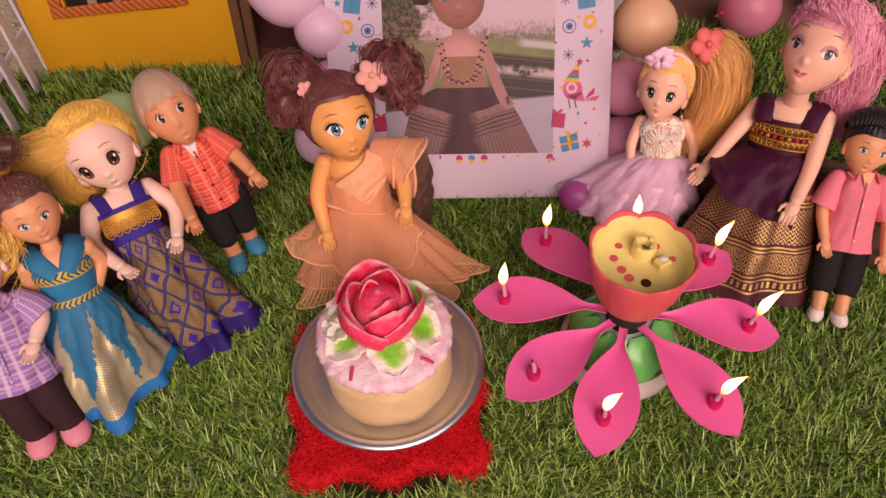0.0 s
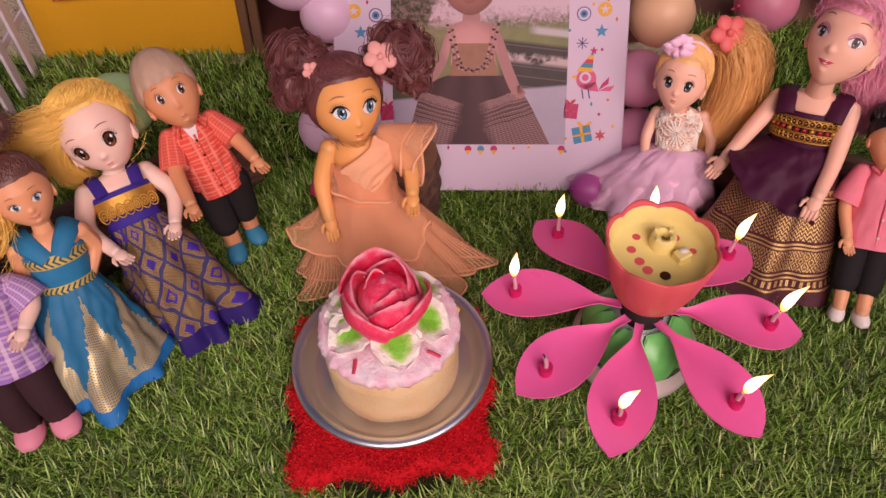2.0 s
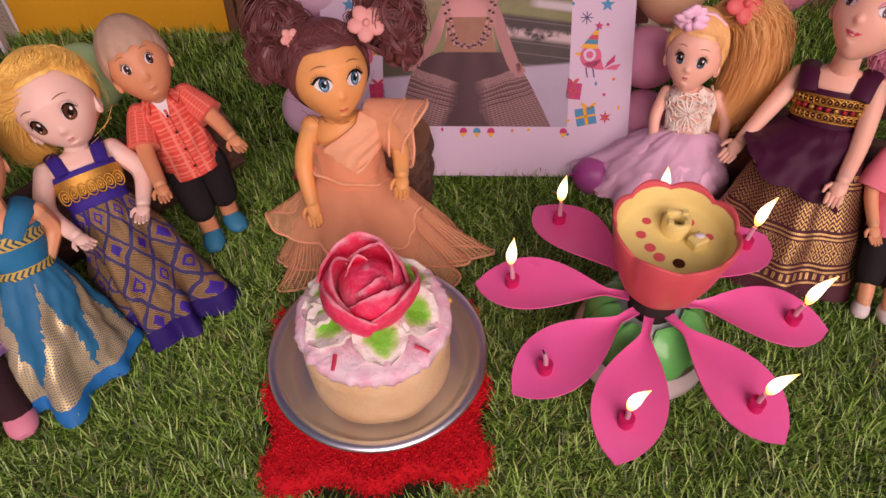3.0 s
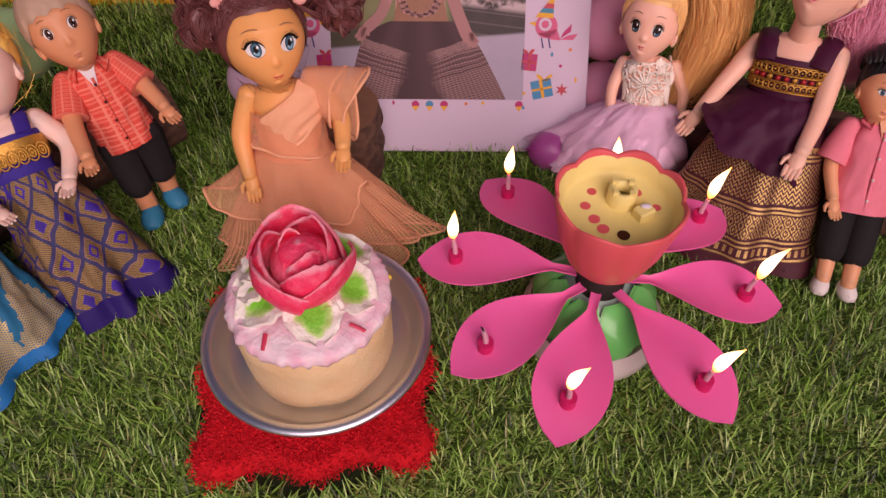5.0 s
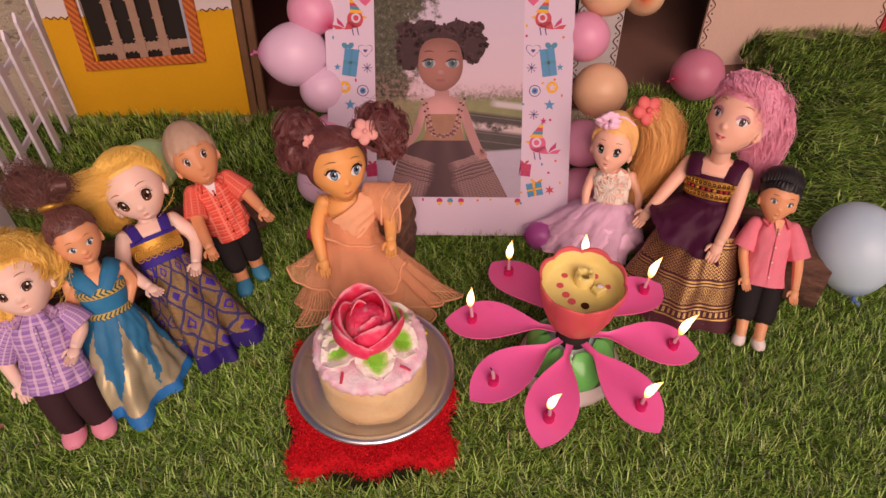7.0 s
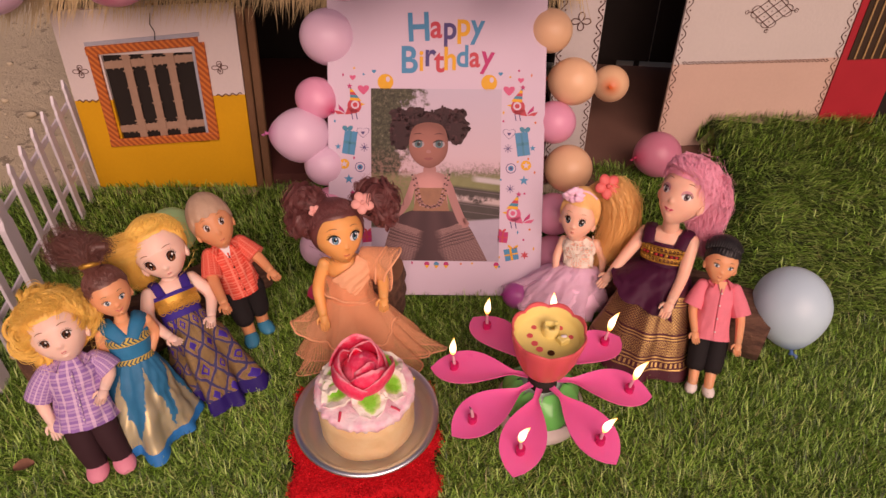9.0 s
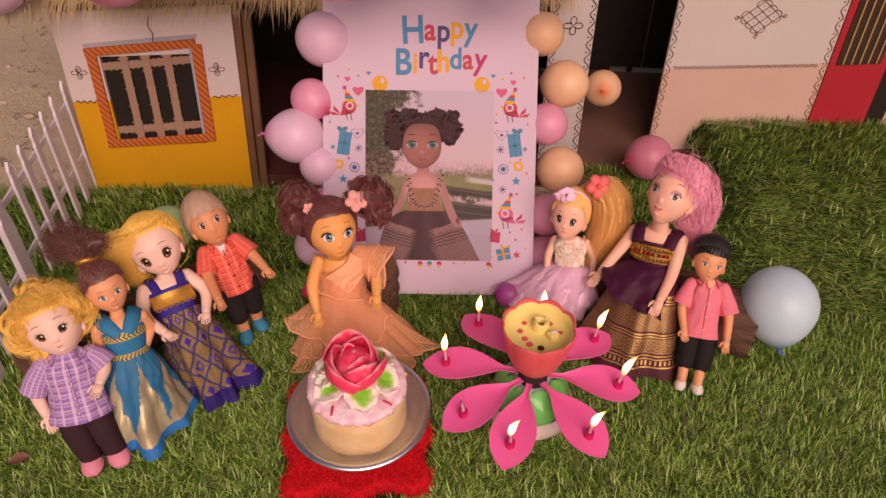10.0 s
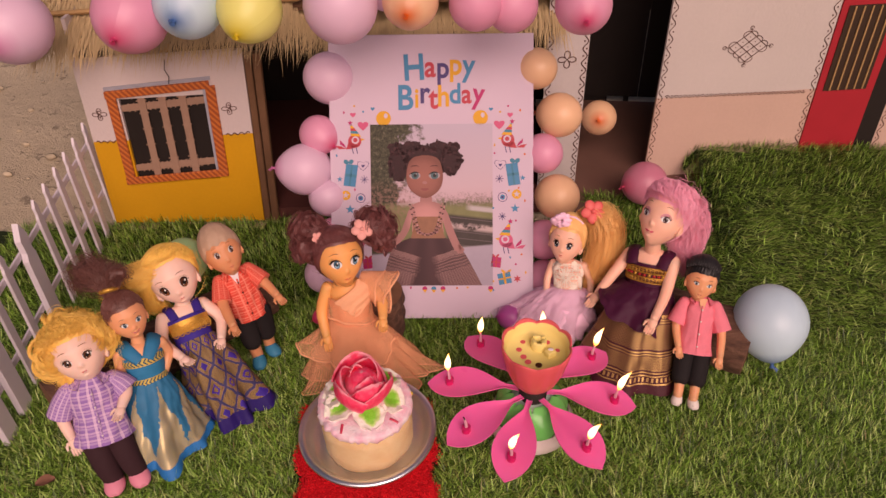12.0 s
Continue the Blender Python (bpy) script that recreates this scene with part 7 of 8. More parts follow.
d.locks(H_GOLD, 700, -1.0, 1.0, 0.42, 0.80, (1.15, 1.34), 0.0022, 0.00022, 0.9, 12)
d.wisps(H_GOLD, C, (0.032, 0.032, 0.033), 320, 0.016, 0.00010, 13)
d.limb([C - hu * 0.02, N - u * 0.004], [0.0062, 0.0076], SKIN_PALE)
shirt(d, H, N, ax, C_PURPLECHECK, 0.0195, 0.0150, C_PURPLECHECK, 1.24)
for s, hand in ((-1, (-0.238, 0.3945, 0.050)), (1, (-0.1968, 0.4150, 0.070))):
    sh = N - u * 0.008 + r * s * 0.0172
    el = elbow(sh, hand, ax, s, 0.008, 0.003)
    d.limb([sh, mid(sh, el, 0.5) + r * s * 0.001, mid(sh, el, 1.0)], [0.0080, 0.0098, 0.0106], C_PURPLECHECK, 16, (True, False))
    d.limb([sh, el, hand], [0.0058, 0.0056, 0.0040], SKIN_PALE)
    d.hand(hand, np.array(hand) - el + f * 0.004, r, SKIN_PALE, 1.25)
for s, foot in ((-1, (-0.207, 0.383, 0.004)), (1, (-0.190, 0.392, 0.004))):
    hp = H - u * 0.002 + r * s * 0.0090
    d.limb([hp, mid(hp, foot, 0.5) + f * 0.005, np.array(foot) + UP * 0.010 - f * 0.002], [0.0118, 0.0104, 0.0090], C_DARKPANTS)
    d.shoe(np.array(foot), f + r * s * 0.15, S_PINK, 0.0125, 0.0090, 0.0092)
d.make("doll", "boy doll with fluffy golden hair, purple striped shirt, pink shoes", G_LEFT)

# girl with brown ponytail, teal dress
d = Doll()
C = place(d, (-0.1901, 0.4567, 0.1264), 42.5, 29.6, -5.1, 0.0158, 0.0215, -0.24, 0.40, 0.398, 0.494)
N, H = np.array([-0.1940, 0.4605, 0.1005]), np.array([-0.187, 0.448, 0.064])
r, f, u = ax = stance(N, H, 34)
hu = d.ax[2]
d.head(SKIN_TAN)
d.face(IRIS_BLUE, BROW, LIP_SOFT, 0.150, (0.05, 0.0), 0.8, 0.70, 1.20, 0.185, 0.35, fill=0.60, slant=0.10, brow_up=0.27)
d.cap(H_BROWN, 0.36, -0.02, -0.7, 1.10, 0.006, 0.0, 60)
d.locks(H_BROWN, 380, -3.14, 3.14, 0.1, 0.60, (1.10, 1.14), 0.0003, 0.00035, 0.1, 24)
tie = d.skin(-0.5, 1.35, 1.22)
d.tail(H_BROWN, [tie - UP * 0.006, tie + UP * 0.004, tie + np.array([-0.010, 0.008, 0.012]), tie + np.array([-0.024, 0.012, 0.010]), tie + np.array([-0.034, 0.014, -0.008])], [0.006, 0.006, 0.013, 0.014, 0.006], 520, 0.00030, 0.006, 21, 1.6)
d.tail(H_BROWN, [tie, tie + np.array([0.004, 0.006, 0.014]), tie + np.array([0.014, 0.008, 0.014])], [0.005, 0.009, 0.005], 220, 0.00030, 0.005, 22, 1.5)
d.wisps(H_BROWN, tie + np.array([-0.012, 0.006, 0.008]), (0.022, 0.016, 0.016), 160, 0.018, 0.00012, 23)
q = np.linspace(0, 2 * np.pi, 19)[:, None]
d.tube(tie + 0.0065 * (np.cos(q) * r + np.sin(q) * unit(f + 0.3 * u)) + UP * 0.001, 0.0022, d.k(GOLD_LACE), 7, False)
d.limb([C - hu * 0.017, N - u * 0.004], [0.0050, 0.0062], SKIN_TAN)
d.trunk(H, N, ax, ((0.4, 0.0140, 0.0110), (0.75, 0.0170, 0.0125), (0.92, 0.0130, 0.0092), (1.0, 0.0058, 0.0058)), SKIN_TAN)
d.trunk(H, N, ax, ((-0.10, 0.0165, 0.0130), (0.15, 0.0150, 0.0122), (0.5, 0.0162, 0.0134), (0.70, 0.0176, 0.0140), (0.74, 0.0168, 0.0134)), C_TEAL, crease=0.03)
for k, w in ((0.62, 0.0026), (0.12, 0.0026)):
    c = mid(H, N, k)
    sc = 0.0172 if k > 0.4 else 0.0157
    d.loft([(c + u * w * 1.4, r, f, sc, sc * 0.82), (c, r, f, sc + 0.0006, sc * 0.83), (c - u * w * 1.4, r, f, sc, sc * 0.82)], C_CHEVRON, n=40)
for s in (-1, 1):
    d.tube([N - u * 0.013 + f * 0.0130 + r * s * 0.003, N - u * 0.005 + f * 0.0098 + r * s * 0.009, N + r * s * 0.0140, N - u * 0.008 - f * 0.008 + r * s * 0.011], [0.0050, 0.0058, 0.0066, 0.0045], d.k(C_TEAL), 8, True, 0.45, r)
for s, hand in ((-1, (-0.1937, 0.4375, 0.060)), (1, (-0.1763, 0.4576, 0.070))):
    sh = N - u * 0.007 + r * s * 0.0172
    el = elbow(sh, hand, ax, s, 0.006, 0.006)
    d.limb([sh, el, hand], [0.0056, 0.0050, 0.0038], SKIN_TAN)
    d.hand(hand, np.array(hand) - el, r, SKIN_TAN, 1.05)
d.skirt(H + u * 0.004, (0.0160, 0.0130), (-0.181, 0.4265, 0.003), (0.0385, 0.033), ax, C_TEMPLE, 0.35, 0.26, 6, 1.7, crease=0.12)
d.make("doll", "girl doll with brown ponytail in teal and gold silk dress", G_LEFT)

# girl with golden ponytail, royal blue dress
d = Doll()
C = place(d, (-0.1726, 0.5048, 0.1246), 20.1, 30.9, -19.3, 0.0214, 0.0265, -0.32, 0.38, 0.474, 0.564)
N, H = np.array([-0.1790, 0.5155, 0.0945]), np.array([-0.1625, 0.4955, 0.066])
r, f, u = ax = stance(N, H, 40)
hr, hf, hu = d.ax
d.head(SKIN_PALE)
d.face(IRIS_BROWN, BROW, LIP_SOFT, 0.185, (0.0, 0.0), 0.8, 1.02, 1.08, 0.080, fill=0.96, slant=0.0, brow_up=0.36, glow_low=IRIS_AMBER)
d.cap(H_GOLD, 0.54, -0.08, -0.8, 1.20, 0.012, 0.3, 60)
d.locks(H_GOLD, 1300, -3.14, 0.3, -0.3, 0.4, (1.18, 1.27), 0.0016, 0.00028, -0.5, 31)
d.locks(H_GOLD, 800, -0.3, 2.4, 0.1, 0.5, (1.18, 1.25), 0.0016, 0.00028, -0.5, 32)
pt = C - hr * 0.020 + UP * 0.016
d.tail(H_GOLD, [pt + hr * 0.012, pt, pt - hr * 0.014 + UP * 0.004, pt - hr * 0.030 + UP * 0.002, pt - hr * 0.042 - UP * 0.006], [0.010, 0.012, 0.012, 0.010, 0.005], 800, 0.00024, 0.002, 33, 1.4)
d.tail(H_GOLD, [pt - UP * 0.004, pt - hr * 0.008 - UP * 0.018, pt - hr * 0.004 - UP * 0.036, pt + hr * 0.006 - UP * 0.046], [0.009, 0.011, 0.009, 0.004], 520, 0.00024, 0.002, 34, 1.2)
d.wisps(H_GOLD, C, (0.027, 0.027, 0.029), 160, 0.014, 0.00014, 35)
d.limb([C - hu * 0.020, N - u * 0.004], [0.0058, 0.0070], SKIN_PALE)
d.trunk(H, N, ax, ((0.3, 0.0155, 0.0120), (0.75, 0.0178, 0.0130), (0.92, 0.0145, 0.0098), (1.0, 0.0064, 0.0062)), SKIN_PALE)
d.trunk(H, N, ax, ((-0.1, 0.0185, 0.0150), (0.2, 0.0168, 0.0138), (0.55, 0.0185, 0.0146), (0.66, 0.0190, 0.0148), (0.69, 0.0184, 0.0143)), C_ROYAL, crease=0.02)
c = mid(H, N, 0.46)
d.loft([(c + u * 0.0055, r, f, 0.0194, 0.0156), (c, r, f, 0.0192, 0.0158), (c - u * 0.0055, r, f, 0.0182, 0.0152)], GOLD_LACE, n=44)
for k in range(-3, 4):
    p = c + r * k * 0.0050 + f * 0.0156 * math.cos(k * 0.27)
    for q in (0.0, 0.0020, 0.0038):
        a = np.linspace(0, 2 * np.pi, 13)[:, None]
        d.tube(p - u * 0.0035 + f * 0.0006 + (0.0044 - q) * (np.cos(a) * r * 0.62 + np.sin(a) * u), 0.0005, d.k(GOLD_LACE), 5, False)
for s in (-1, 1):
    d.tube([N - u * 0.013 + f * 0.0136 + r * s * 0.0108, N - u * 0.004 + f * 0.0088 + r * s * 0.0118, N + u * 0.0005 + r * s * 0.0130, N - u * 0.008 - f * 0.009 + r * s * 0.0115], 0.0040, d.k(C_ROYAL), 8, True, 0.45, r)
for s, hand in ((-1, (-0.1645, 0.469, 0.0745)), (1, (-0.1388, 0.4992, 0.0715))):
    sh = N - u * 0.007 + r * s * 0.0188
    el = elbow(sh, hand, ax, s, 0.010, 0.004)
    d.limb([sh, el, hand], [0.0062, 0.0056, 0.0040], SKIN_PALE)
    d.ball(el, 0.0058, d.k(SKIN_PALE))
    d.hand(hand, np.array(hand) - el + f * 0.004, r, SKIN_PALE, 1.2)
d.skirt(H + u * 0.004, (0.0182, 0.0152), (-0.136, 0.4785, 0.003), (0.0330, 0.031), ax, C_LOZENGE, 0.35, 0.30, 6, 3.1, crease=0.14)
d.make("doll", "girl doll with golden hair in royal blue and gold brocade dress", G_LEFT)

# boy with moulded ash hair, red checked shirt
d = Doll()
C = place(d, (-0.1394, 0.5462, 0.1331), 28.4, 44.3, -14.5, 0.0172, 0.0246, -0.20, 0.40, 0.415, 0.68)
N, H = np.array([-0.1425, 0.5575, 0.1035]), np.array([-0.1285, 0.547, 0.061])
r, f, u = ax = stance(N, H, 36)
hu = d.ax[2]
d.head(SKIN_BRONZE)
d.face(IRIS_BROWN, BROW, LIP_TAN, 0.150, (0.10, 0.0), 0.7, 0.90, 1.02, 0.110, fill=0.74, slant=0.14, brow_up=0.27)
d.cap(H_ASH, 0.12, -0.20, -0.65, 1.15, 0.007, 0.35, 12, 0.09)
d.limb([C - hu * 0.019, N - u * 0.004], [0.0060, 0.0070], SKIN_BRONZE)
shirt(d, H, N, ax, C_REDCHECK, 0.0158, 0.0140, C_REDCHECK, 1.10, WHITE_COTTON)
for s, hand in ((-1, (-0.1290, 0.507, 0.0800)), (1, (-0.0985, 0.5460, 0.0850))):
    sh = N - u * 0.007 + r * s * 0.0142
    el = elbow(sh, hand, ax, s, 0.003, 0.006) if s < 0 else np.array([-0.1120, 0.5570, 0.0900])
    d.limb([sh, mid(sh, el, 0.5), mid(sh, el, 0.95)], [0.0072, 0.0086, 0.0092], C_REDCHECK, 16, (True, False))
    d.limb([sh, el, hand], [0.0054, 0.0052, 0.0040], SKIN_BRONZE)
    d.hand(hand, np.array(hand) - el, r, SKIN_BRONZE, 1.15)
for s, foot in ((-1, (-0.124, 0.532, 0.004)), (1, (-0.1165, 0.549, 0.004))):
    hp = H - u * 0.004 + r * s * 0.0085
    kn = mid(hp, np.array(foot) + UP * 0.006, 0.56)
    d.limb([hp, kn], [0.0110, 0.0098], C_BLACK)
    d.limb([kn, np.array(foot) + UP * 0.008 - f * 0.003], [0.0064, 0.0058], SKIN_BRONZE)
    d.shoe(np.array(foot) + f * 0.001, f + r * s * 0.25, S_BLUE, 0.0108, 0.0072, 0.0080)
d.make("doll", "boy doll with moulded ash hair, coral checked shirt, blue shoes", G_LEFT)

# girl with two curly buns, peach net gown
d = Doll()
C = place(d, (-0.0231, 0.5365, 0.1365), 35.2, 41, 5, 0.0215, 0.0265, -0.30, 0.48, 0.4435, 0.69)
N, H = np.array([-0.0290, 0.5535, 0.1030]), np.array([-0.026, 0.5385, 0.058])
r, f, u = d.ax
hu = u
d.head(SKIN_GOLD, False)
d.face(IRIS_BLUE, BROW, LIP_CORAL, 0.195, (0.10, 0.06), 1.9, 0.84, 1.24, 0.125, 0.18, fill=0.70, slant=0.16, brow_up=0.34, glow_low=IRIS_SKY)
d.cap(H_CURL, 0.34, -0.35, -0.8, 1.11, 0.006, 0.0, 70)
d.locks(H_CURL, 520, -3.14, 3.14, 0.05, 0.52, (1.11, 1.15), 0.0004, 0.00035, 0.1, 46)
E1, E2 = np.array([1.0, 0.0, 0.0]), np.array([0.0, 0.72, 0.69])
d.clumps(H_CURL, C - E1 * 0.030 + E2 * 0.022, (0.0160, 0.0150, 0.0165), 62, 0.00030, 41)
d.clumps(H_CURL, C - E1 * 0.031 + E2 * 0.004, (0.0105, 0.0110, 0.0150), 36, 0.00030, 44)
d.clumps(H_CURL, C + E1 * 0.030 + E2 * 0.030, (0.0185, 0.0160, 0.0155), 66, 0.00030, 42)
d.clumps(H_CURL, C + E1 * 0.040 + E2 * 0.016, (0.0095, 0.0110, 0.0130), 34, 0.00030, 45)
d.wisps(H_CURL, C, (0.0232, 0.0232, 0.030), 90, 0.010, 0.00012, 43)
d.wisps(H_CURL, C + E1 * 0.030 + E2 * 0.030, (0.021, 0.020, 0.019), 70, 0.012, 0.00012, 47)
d.flower(C + E1 * 0.023 + E2 * 0.023 + np.array([0, -0.012, 0.013]), f * 0.6 + np.array([0.0, -0.5, 0.5]), 0.0100, F_PINK)
d.flower(C - E1 * 0.017 + E2 * 0.014 + np.array([0, -0.012, 0.012]), np.array([0.5, -0.6, 0.5]), 0.0056, F_PINK)
r, f, u = ax = stance(N, H, 10)
d.limb([C - hu * 0.020, N - u * 0.004], [0.0062, 0.0072], SKIN_GOLD)
d.trunk(H, N, ax, ((0.0, 0.0150, 0.0125), (0.4, 0.0150, 0.0120), (0.75, 0.0185, 0.0135), (0.92, 0.0155, 0.0102), (1.0, 0.0068, 0.0066)), SKIN_GOLD)
d.trunk(H, N, ax, ((-0.1, 0.0185, 0.0150), (0.2, 0.0168, 0.0138), (0.58, 0.0190, 0.0146), (0.63, 0.0193, 0.0147)), C_PEACH, crease=0.04)
for s, hand in ((-1, (-0.0475, 0.5225, 0.059)), (1, (0.0070, 0.5295, 0.079))):
    sh = N - u * 0.008 + r * s * 0.0190
    el = elbow(sh, hand, ax, s, 0.006, 0.004)
    d.limb([sh, el, hand], [0.0064, 0.0058, 0.0042], SKIN_GOLD)
    d.hand(hand, np.array(hand) - el, r, SKIN_GOLD, 1.25)
for s in (-1, 1):
    hp = H + r * s * 0.008
    d.limb([hp, hp + np.array([0, -0.010, -0.054])], [0.009, 0.006], SKIN_GOLD)
# layered net skirts, a draped hip flounce and a one-shoulder ruffle
def flounce(top, rt, low, rl, mat, pleat, count, seed, hem, corner=0.0, cord=0.0009):
    """A gathered net layer that may run out to a corner at the figure's right hand."""
    a = np.linspace(0, 2 * np.pi, 121)
    fl, rl2 = unit(np.array([f[0], f[1], 0])), unit(np.array([r[0], r[1], 0]))
    rows, uv = [], []
    for v in np.linspace(0, 1, 17):
        row = []
        for x in a:
            fold = 1 + pleat * v * math.sin(x * count + 1.7 * math.sin(x * 2 + seed)) * (0.75 + 0.4 * math.sin(x * 3 + seed * 2)) + 0.15 * v * noise.noise((math.cos(x) * 2.4, math.sin(x) * 2.4, v * 2 + seed)) + 0.06 * v * noise.noise((math.cos(x) * 7, math.sin(x) * 7, v * 3 + seed))
            point = 1 + corner * v * math.exp(-((math.cos(x) + 0.93) / 0.14) ** 2) * (1 if math.sin(x) > -0.3 else 0.3)
            e = v ** 0.85
            p = np.array(top) * (1 - v) + np.array(low) * v
            p = p + ((rt[0] + (rl[0] - rt[0]) * e) * math.cos(x) * rl2 + (rt[1] + (rl[1] - rt[1]) * e) * math.sin(x) * fl) * fold * point
            row.append(p + UP * hem * v * noise.noise((math.cos(x) * 2.2, math.sin(x) * 2.2, seed)))
        rows.append(row)
        uv.append([(x / 6.283, v * 0.5) for x in a])
    d.grid(np.array(rows), d.k(mat), False, np.array(uv))
    d.tube(np.array(rows[-1]), cord, d.k(C_NETDENSE), 5, False)


flounce(H + u * 0.006, (0.0175, 0.0146), (-0.018, 0.531, 0.012), (0.030, 0.024), C_PEACH, 0.10, 7, 5.2, 0.004)
flounce(H + u * 0.008, (0.0180, 0.0150), (-0.0145, 0.5285, 0.004), (0.058, 0.036), C_NET, 0.24, 8, 0.6, 0.004)
flounce(H + u * 0.008, (0.0178, 0.0148), (-0.016, 0.530, 0.007), (0.049, 0.032), C_NET, 0.30, 9, 3.9, 0.004)
flounce(H + u * 0.012, (0.0182, 0.0152), (-0.022, 0.5315, 0.036), (0.036, 0.026), C_NET, 0.20, 4, 2.4, 0.016, 0.30)


def on_gown(k, ang, lift):
    w = np.interp(k, (0.0, 0.2, 0.58, 0.7, 0.92, 1.0), (0.0176, 0.0168, 0.0190, 0.0195, 0.0168, 0.0120)) + lift
    return mid(H, N, k) + r * w * math.cos(ang) + f * w * 0.78 * math.sin(ang)


# smooth wrap from the middle of the chest over one shoulder
for lift, t0 in ((0.0036, 0.0), (0.0027, 0.06)):
    rows, uv = [], []
    for v in np.linspace(0, 1, 15):
        row = []
        for w in np.linspace(0, 1, 13):
            k = (0.64 + 0.40 * v) * (1 - w) + (0.30 + 0.42 * v) * w
            ang = (2.15 - 1.35 * v) * (1 - w) + (1.30 - 1.15 * v) * w
            tuck = 0.0015 * math.sin(w * 19 + 3 * v + 1.5 * math.sin(v * 5)) * (1.15 - v)
            row.append(on_gown(k + t0 * w, ang, lift + tuck + 0.0024 * math.sin(math.pi * w) * v))
        rows.append(row)
        uv.append([(0.1 * w, 0.1 * v) for w in np.linspace(0, 1, 13)])
    d.grid(np.array(rows), d.k(C_NETDENSE), False, np.array(uv))
d.tube(np.array(rows)[:, 0], 0.0007, d.k(C_NETDENSE), 5, False)
d.tube(np.array(rows)[:, -1], 0.0008, d.k(C_NETDENSE), 5, False)
# loose net over the waist with a corded edge
rows, uv = [], []
for v in np.linspace(0, 1, 9):
    a = np.linspace(-0.3, 3.6, 50)
    rows.append([on_gown(0.68 - 0.50 * v - 0.10 * v * math.cos(x), x, 0.0010 + v * (0.0038 + 0.0012 * math.sin(x * 7 + v * 2))) for x in a])
    uv.append([(x / 7.0, v * 0.25) for x in a])
d.grid(np.array(rows), d.k(C_NET), False, np.array(uv))
d.tube(np.array(rows[-1]), 0.0009, d.k(C_NETDENSE), 5, False)
sh = N - u * 0.002 + r * 0.0150
way = unit(r * 0.92 - u * 0.28 + f * 0.16)
s1 = unit(np.cross(way, f))
s2 = np.cross(way, s1)
for big, ln, ph in ((1.0, 0.0300, 1.0), (0.82, 0.0180, 2.6)):
    rows, uv = [], []
    for v in np.linspace(0, 1, 14):
        t = np.linspace(0, 2 * np.pi, 60, endpoint=False)
        w = (0.0085 + 0.0100 * v ** 0.8) * big
        fold = 1 + 0.16 * v * np.sin(t * 2 + ph) + 0.05 * v * np.sin(t * 5)
        rows.append(sh + way * ln * v * (1 + 0.12 * np.sin(t * 2 + ph))[:, None] - r * 0.004 - u * 0.004 * v + (w * fold * np.cos(t))[:, None] * s1 + (0.75 * w * fold * np.sin(t))[:, None] * s2)
        uv.append([(x * 0.55, v * 0.34) for x in np.linspace(0, 1, 61)])
    d.grid(np.array(rows), d.k(C_NET), True, np.array(uv))
    d.tube(np.vstack([rows[-1], rows[-1][:1]]), 0.0009, d.k(C_NETDENSE), 5, False)
d.make("doll", "girl doll with two curly buns in a peach net gown")

# girl with honey ponytail, lace bodice and pink skirt
d = Doll()
C = place(d, (0.172, 0.621, 0.1015), -20, 32.1, -0.4, 0.0170, 0.0250, -0.20, 0.55, 0.398, 0.483)
N, H = np.array([0.1810, 0.6340, 0.0745]), np.array([0.1815, 0.6180, 0.044])
r, f, u = ax = stance(N, H, -15)
hu = d.ax[2]
d.head(SKIN_PINK)
d.face(IRIS_DARK, BROW, LIP_RED, 0.170, (0.0, 0.0), 1.2, 0.90, 1.08, 0.080, 0.0, None, fill=0.86, slant=0.05, brow_up=0.31, glow_low=IRIS_BLUE)
d.cap(H_HONEY, 0.38, -0.20, -0.7, 1.13, 0.006, 0.0, 60)
d.locks(H_HONEY, 420, -2.6, 2.6, 0.0, 0.4, (1.115, 1.135), 0.0001, 0.00024, 0.0, 51)
pt = np.array([0.2030, 0.6480, 0.1170])
d.tail(H_HONEY, [pt - np.array([0.012, 0, 0]), pt + np.array([0.002, 0, 0.006]), pt + np.array([0.013, -0.004, -0.002]), pt + np.array([0.014, -0.012, -0.030]), pt + np.array([0.004, -0.019, -0.058]), pt + np.array([-0.003, -0.022, -0.074])],
       [0.008, 0.013, 0.018, 0.019, 0.015, 0.005], 1100, 0.00024, 0.0018, 52, 0.5)
d.wisps(H_HONEY, pt + np.array([0.012, -0.006, -0.01]), (0.020, 0.016, 0.028), 90, 0.016, 0.00014, 53)
d.flower((0.2000, 0.6400, 0.1300), (0.1, -0.75, 0.6), 0.0122, F_CORAL)
bow = np.array([0.1690, 0.6330, 0.1225])
for k in range(9):
    t = k * 0.7
    d.ball(bow + np.array([0.006 * math.cos(t), 0.002 * math.sin(t * 2), 0.005 * math.sin(t)]), (0.0044, 0.0022, 0.0036), d.k(C_LILAC), None, 9, 6, 0.6)
d.tube([d.skin(x, y, 1.13) for x, y in ((-0.75, 0.66), (-0.2, 0.98), (0.5, 1.0), (1.2, 0.75))], 0.0013, d.k(C_LILAC), 6)
d.limb([C - hu * 0.018, N - u * 0.004], [0.0045, 0.0055], SKIN_PINK)
d.trunk(H, N, ax, ((0.0, 0.0130, 0.0110), (0.4, 0.0130, 0.0105), (0.75, 0.0160, 0.0120), (0.93, 0.0118, 0.0082), (1.0, 0.0052, 0.0052)), SKIN_PINK)
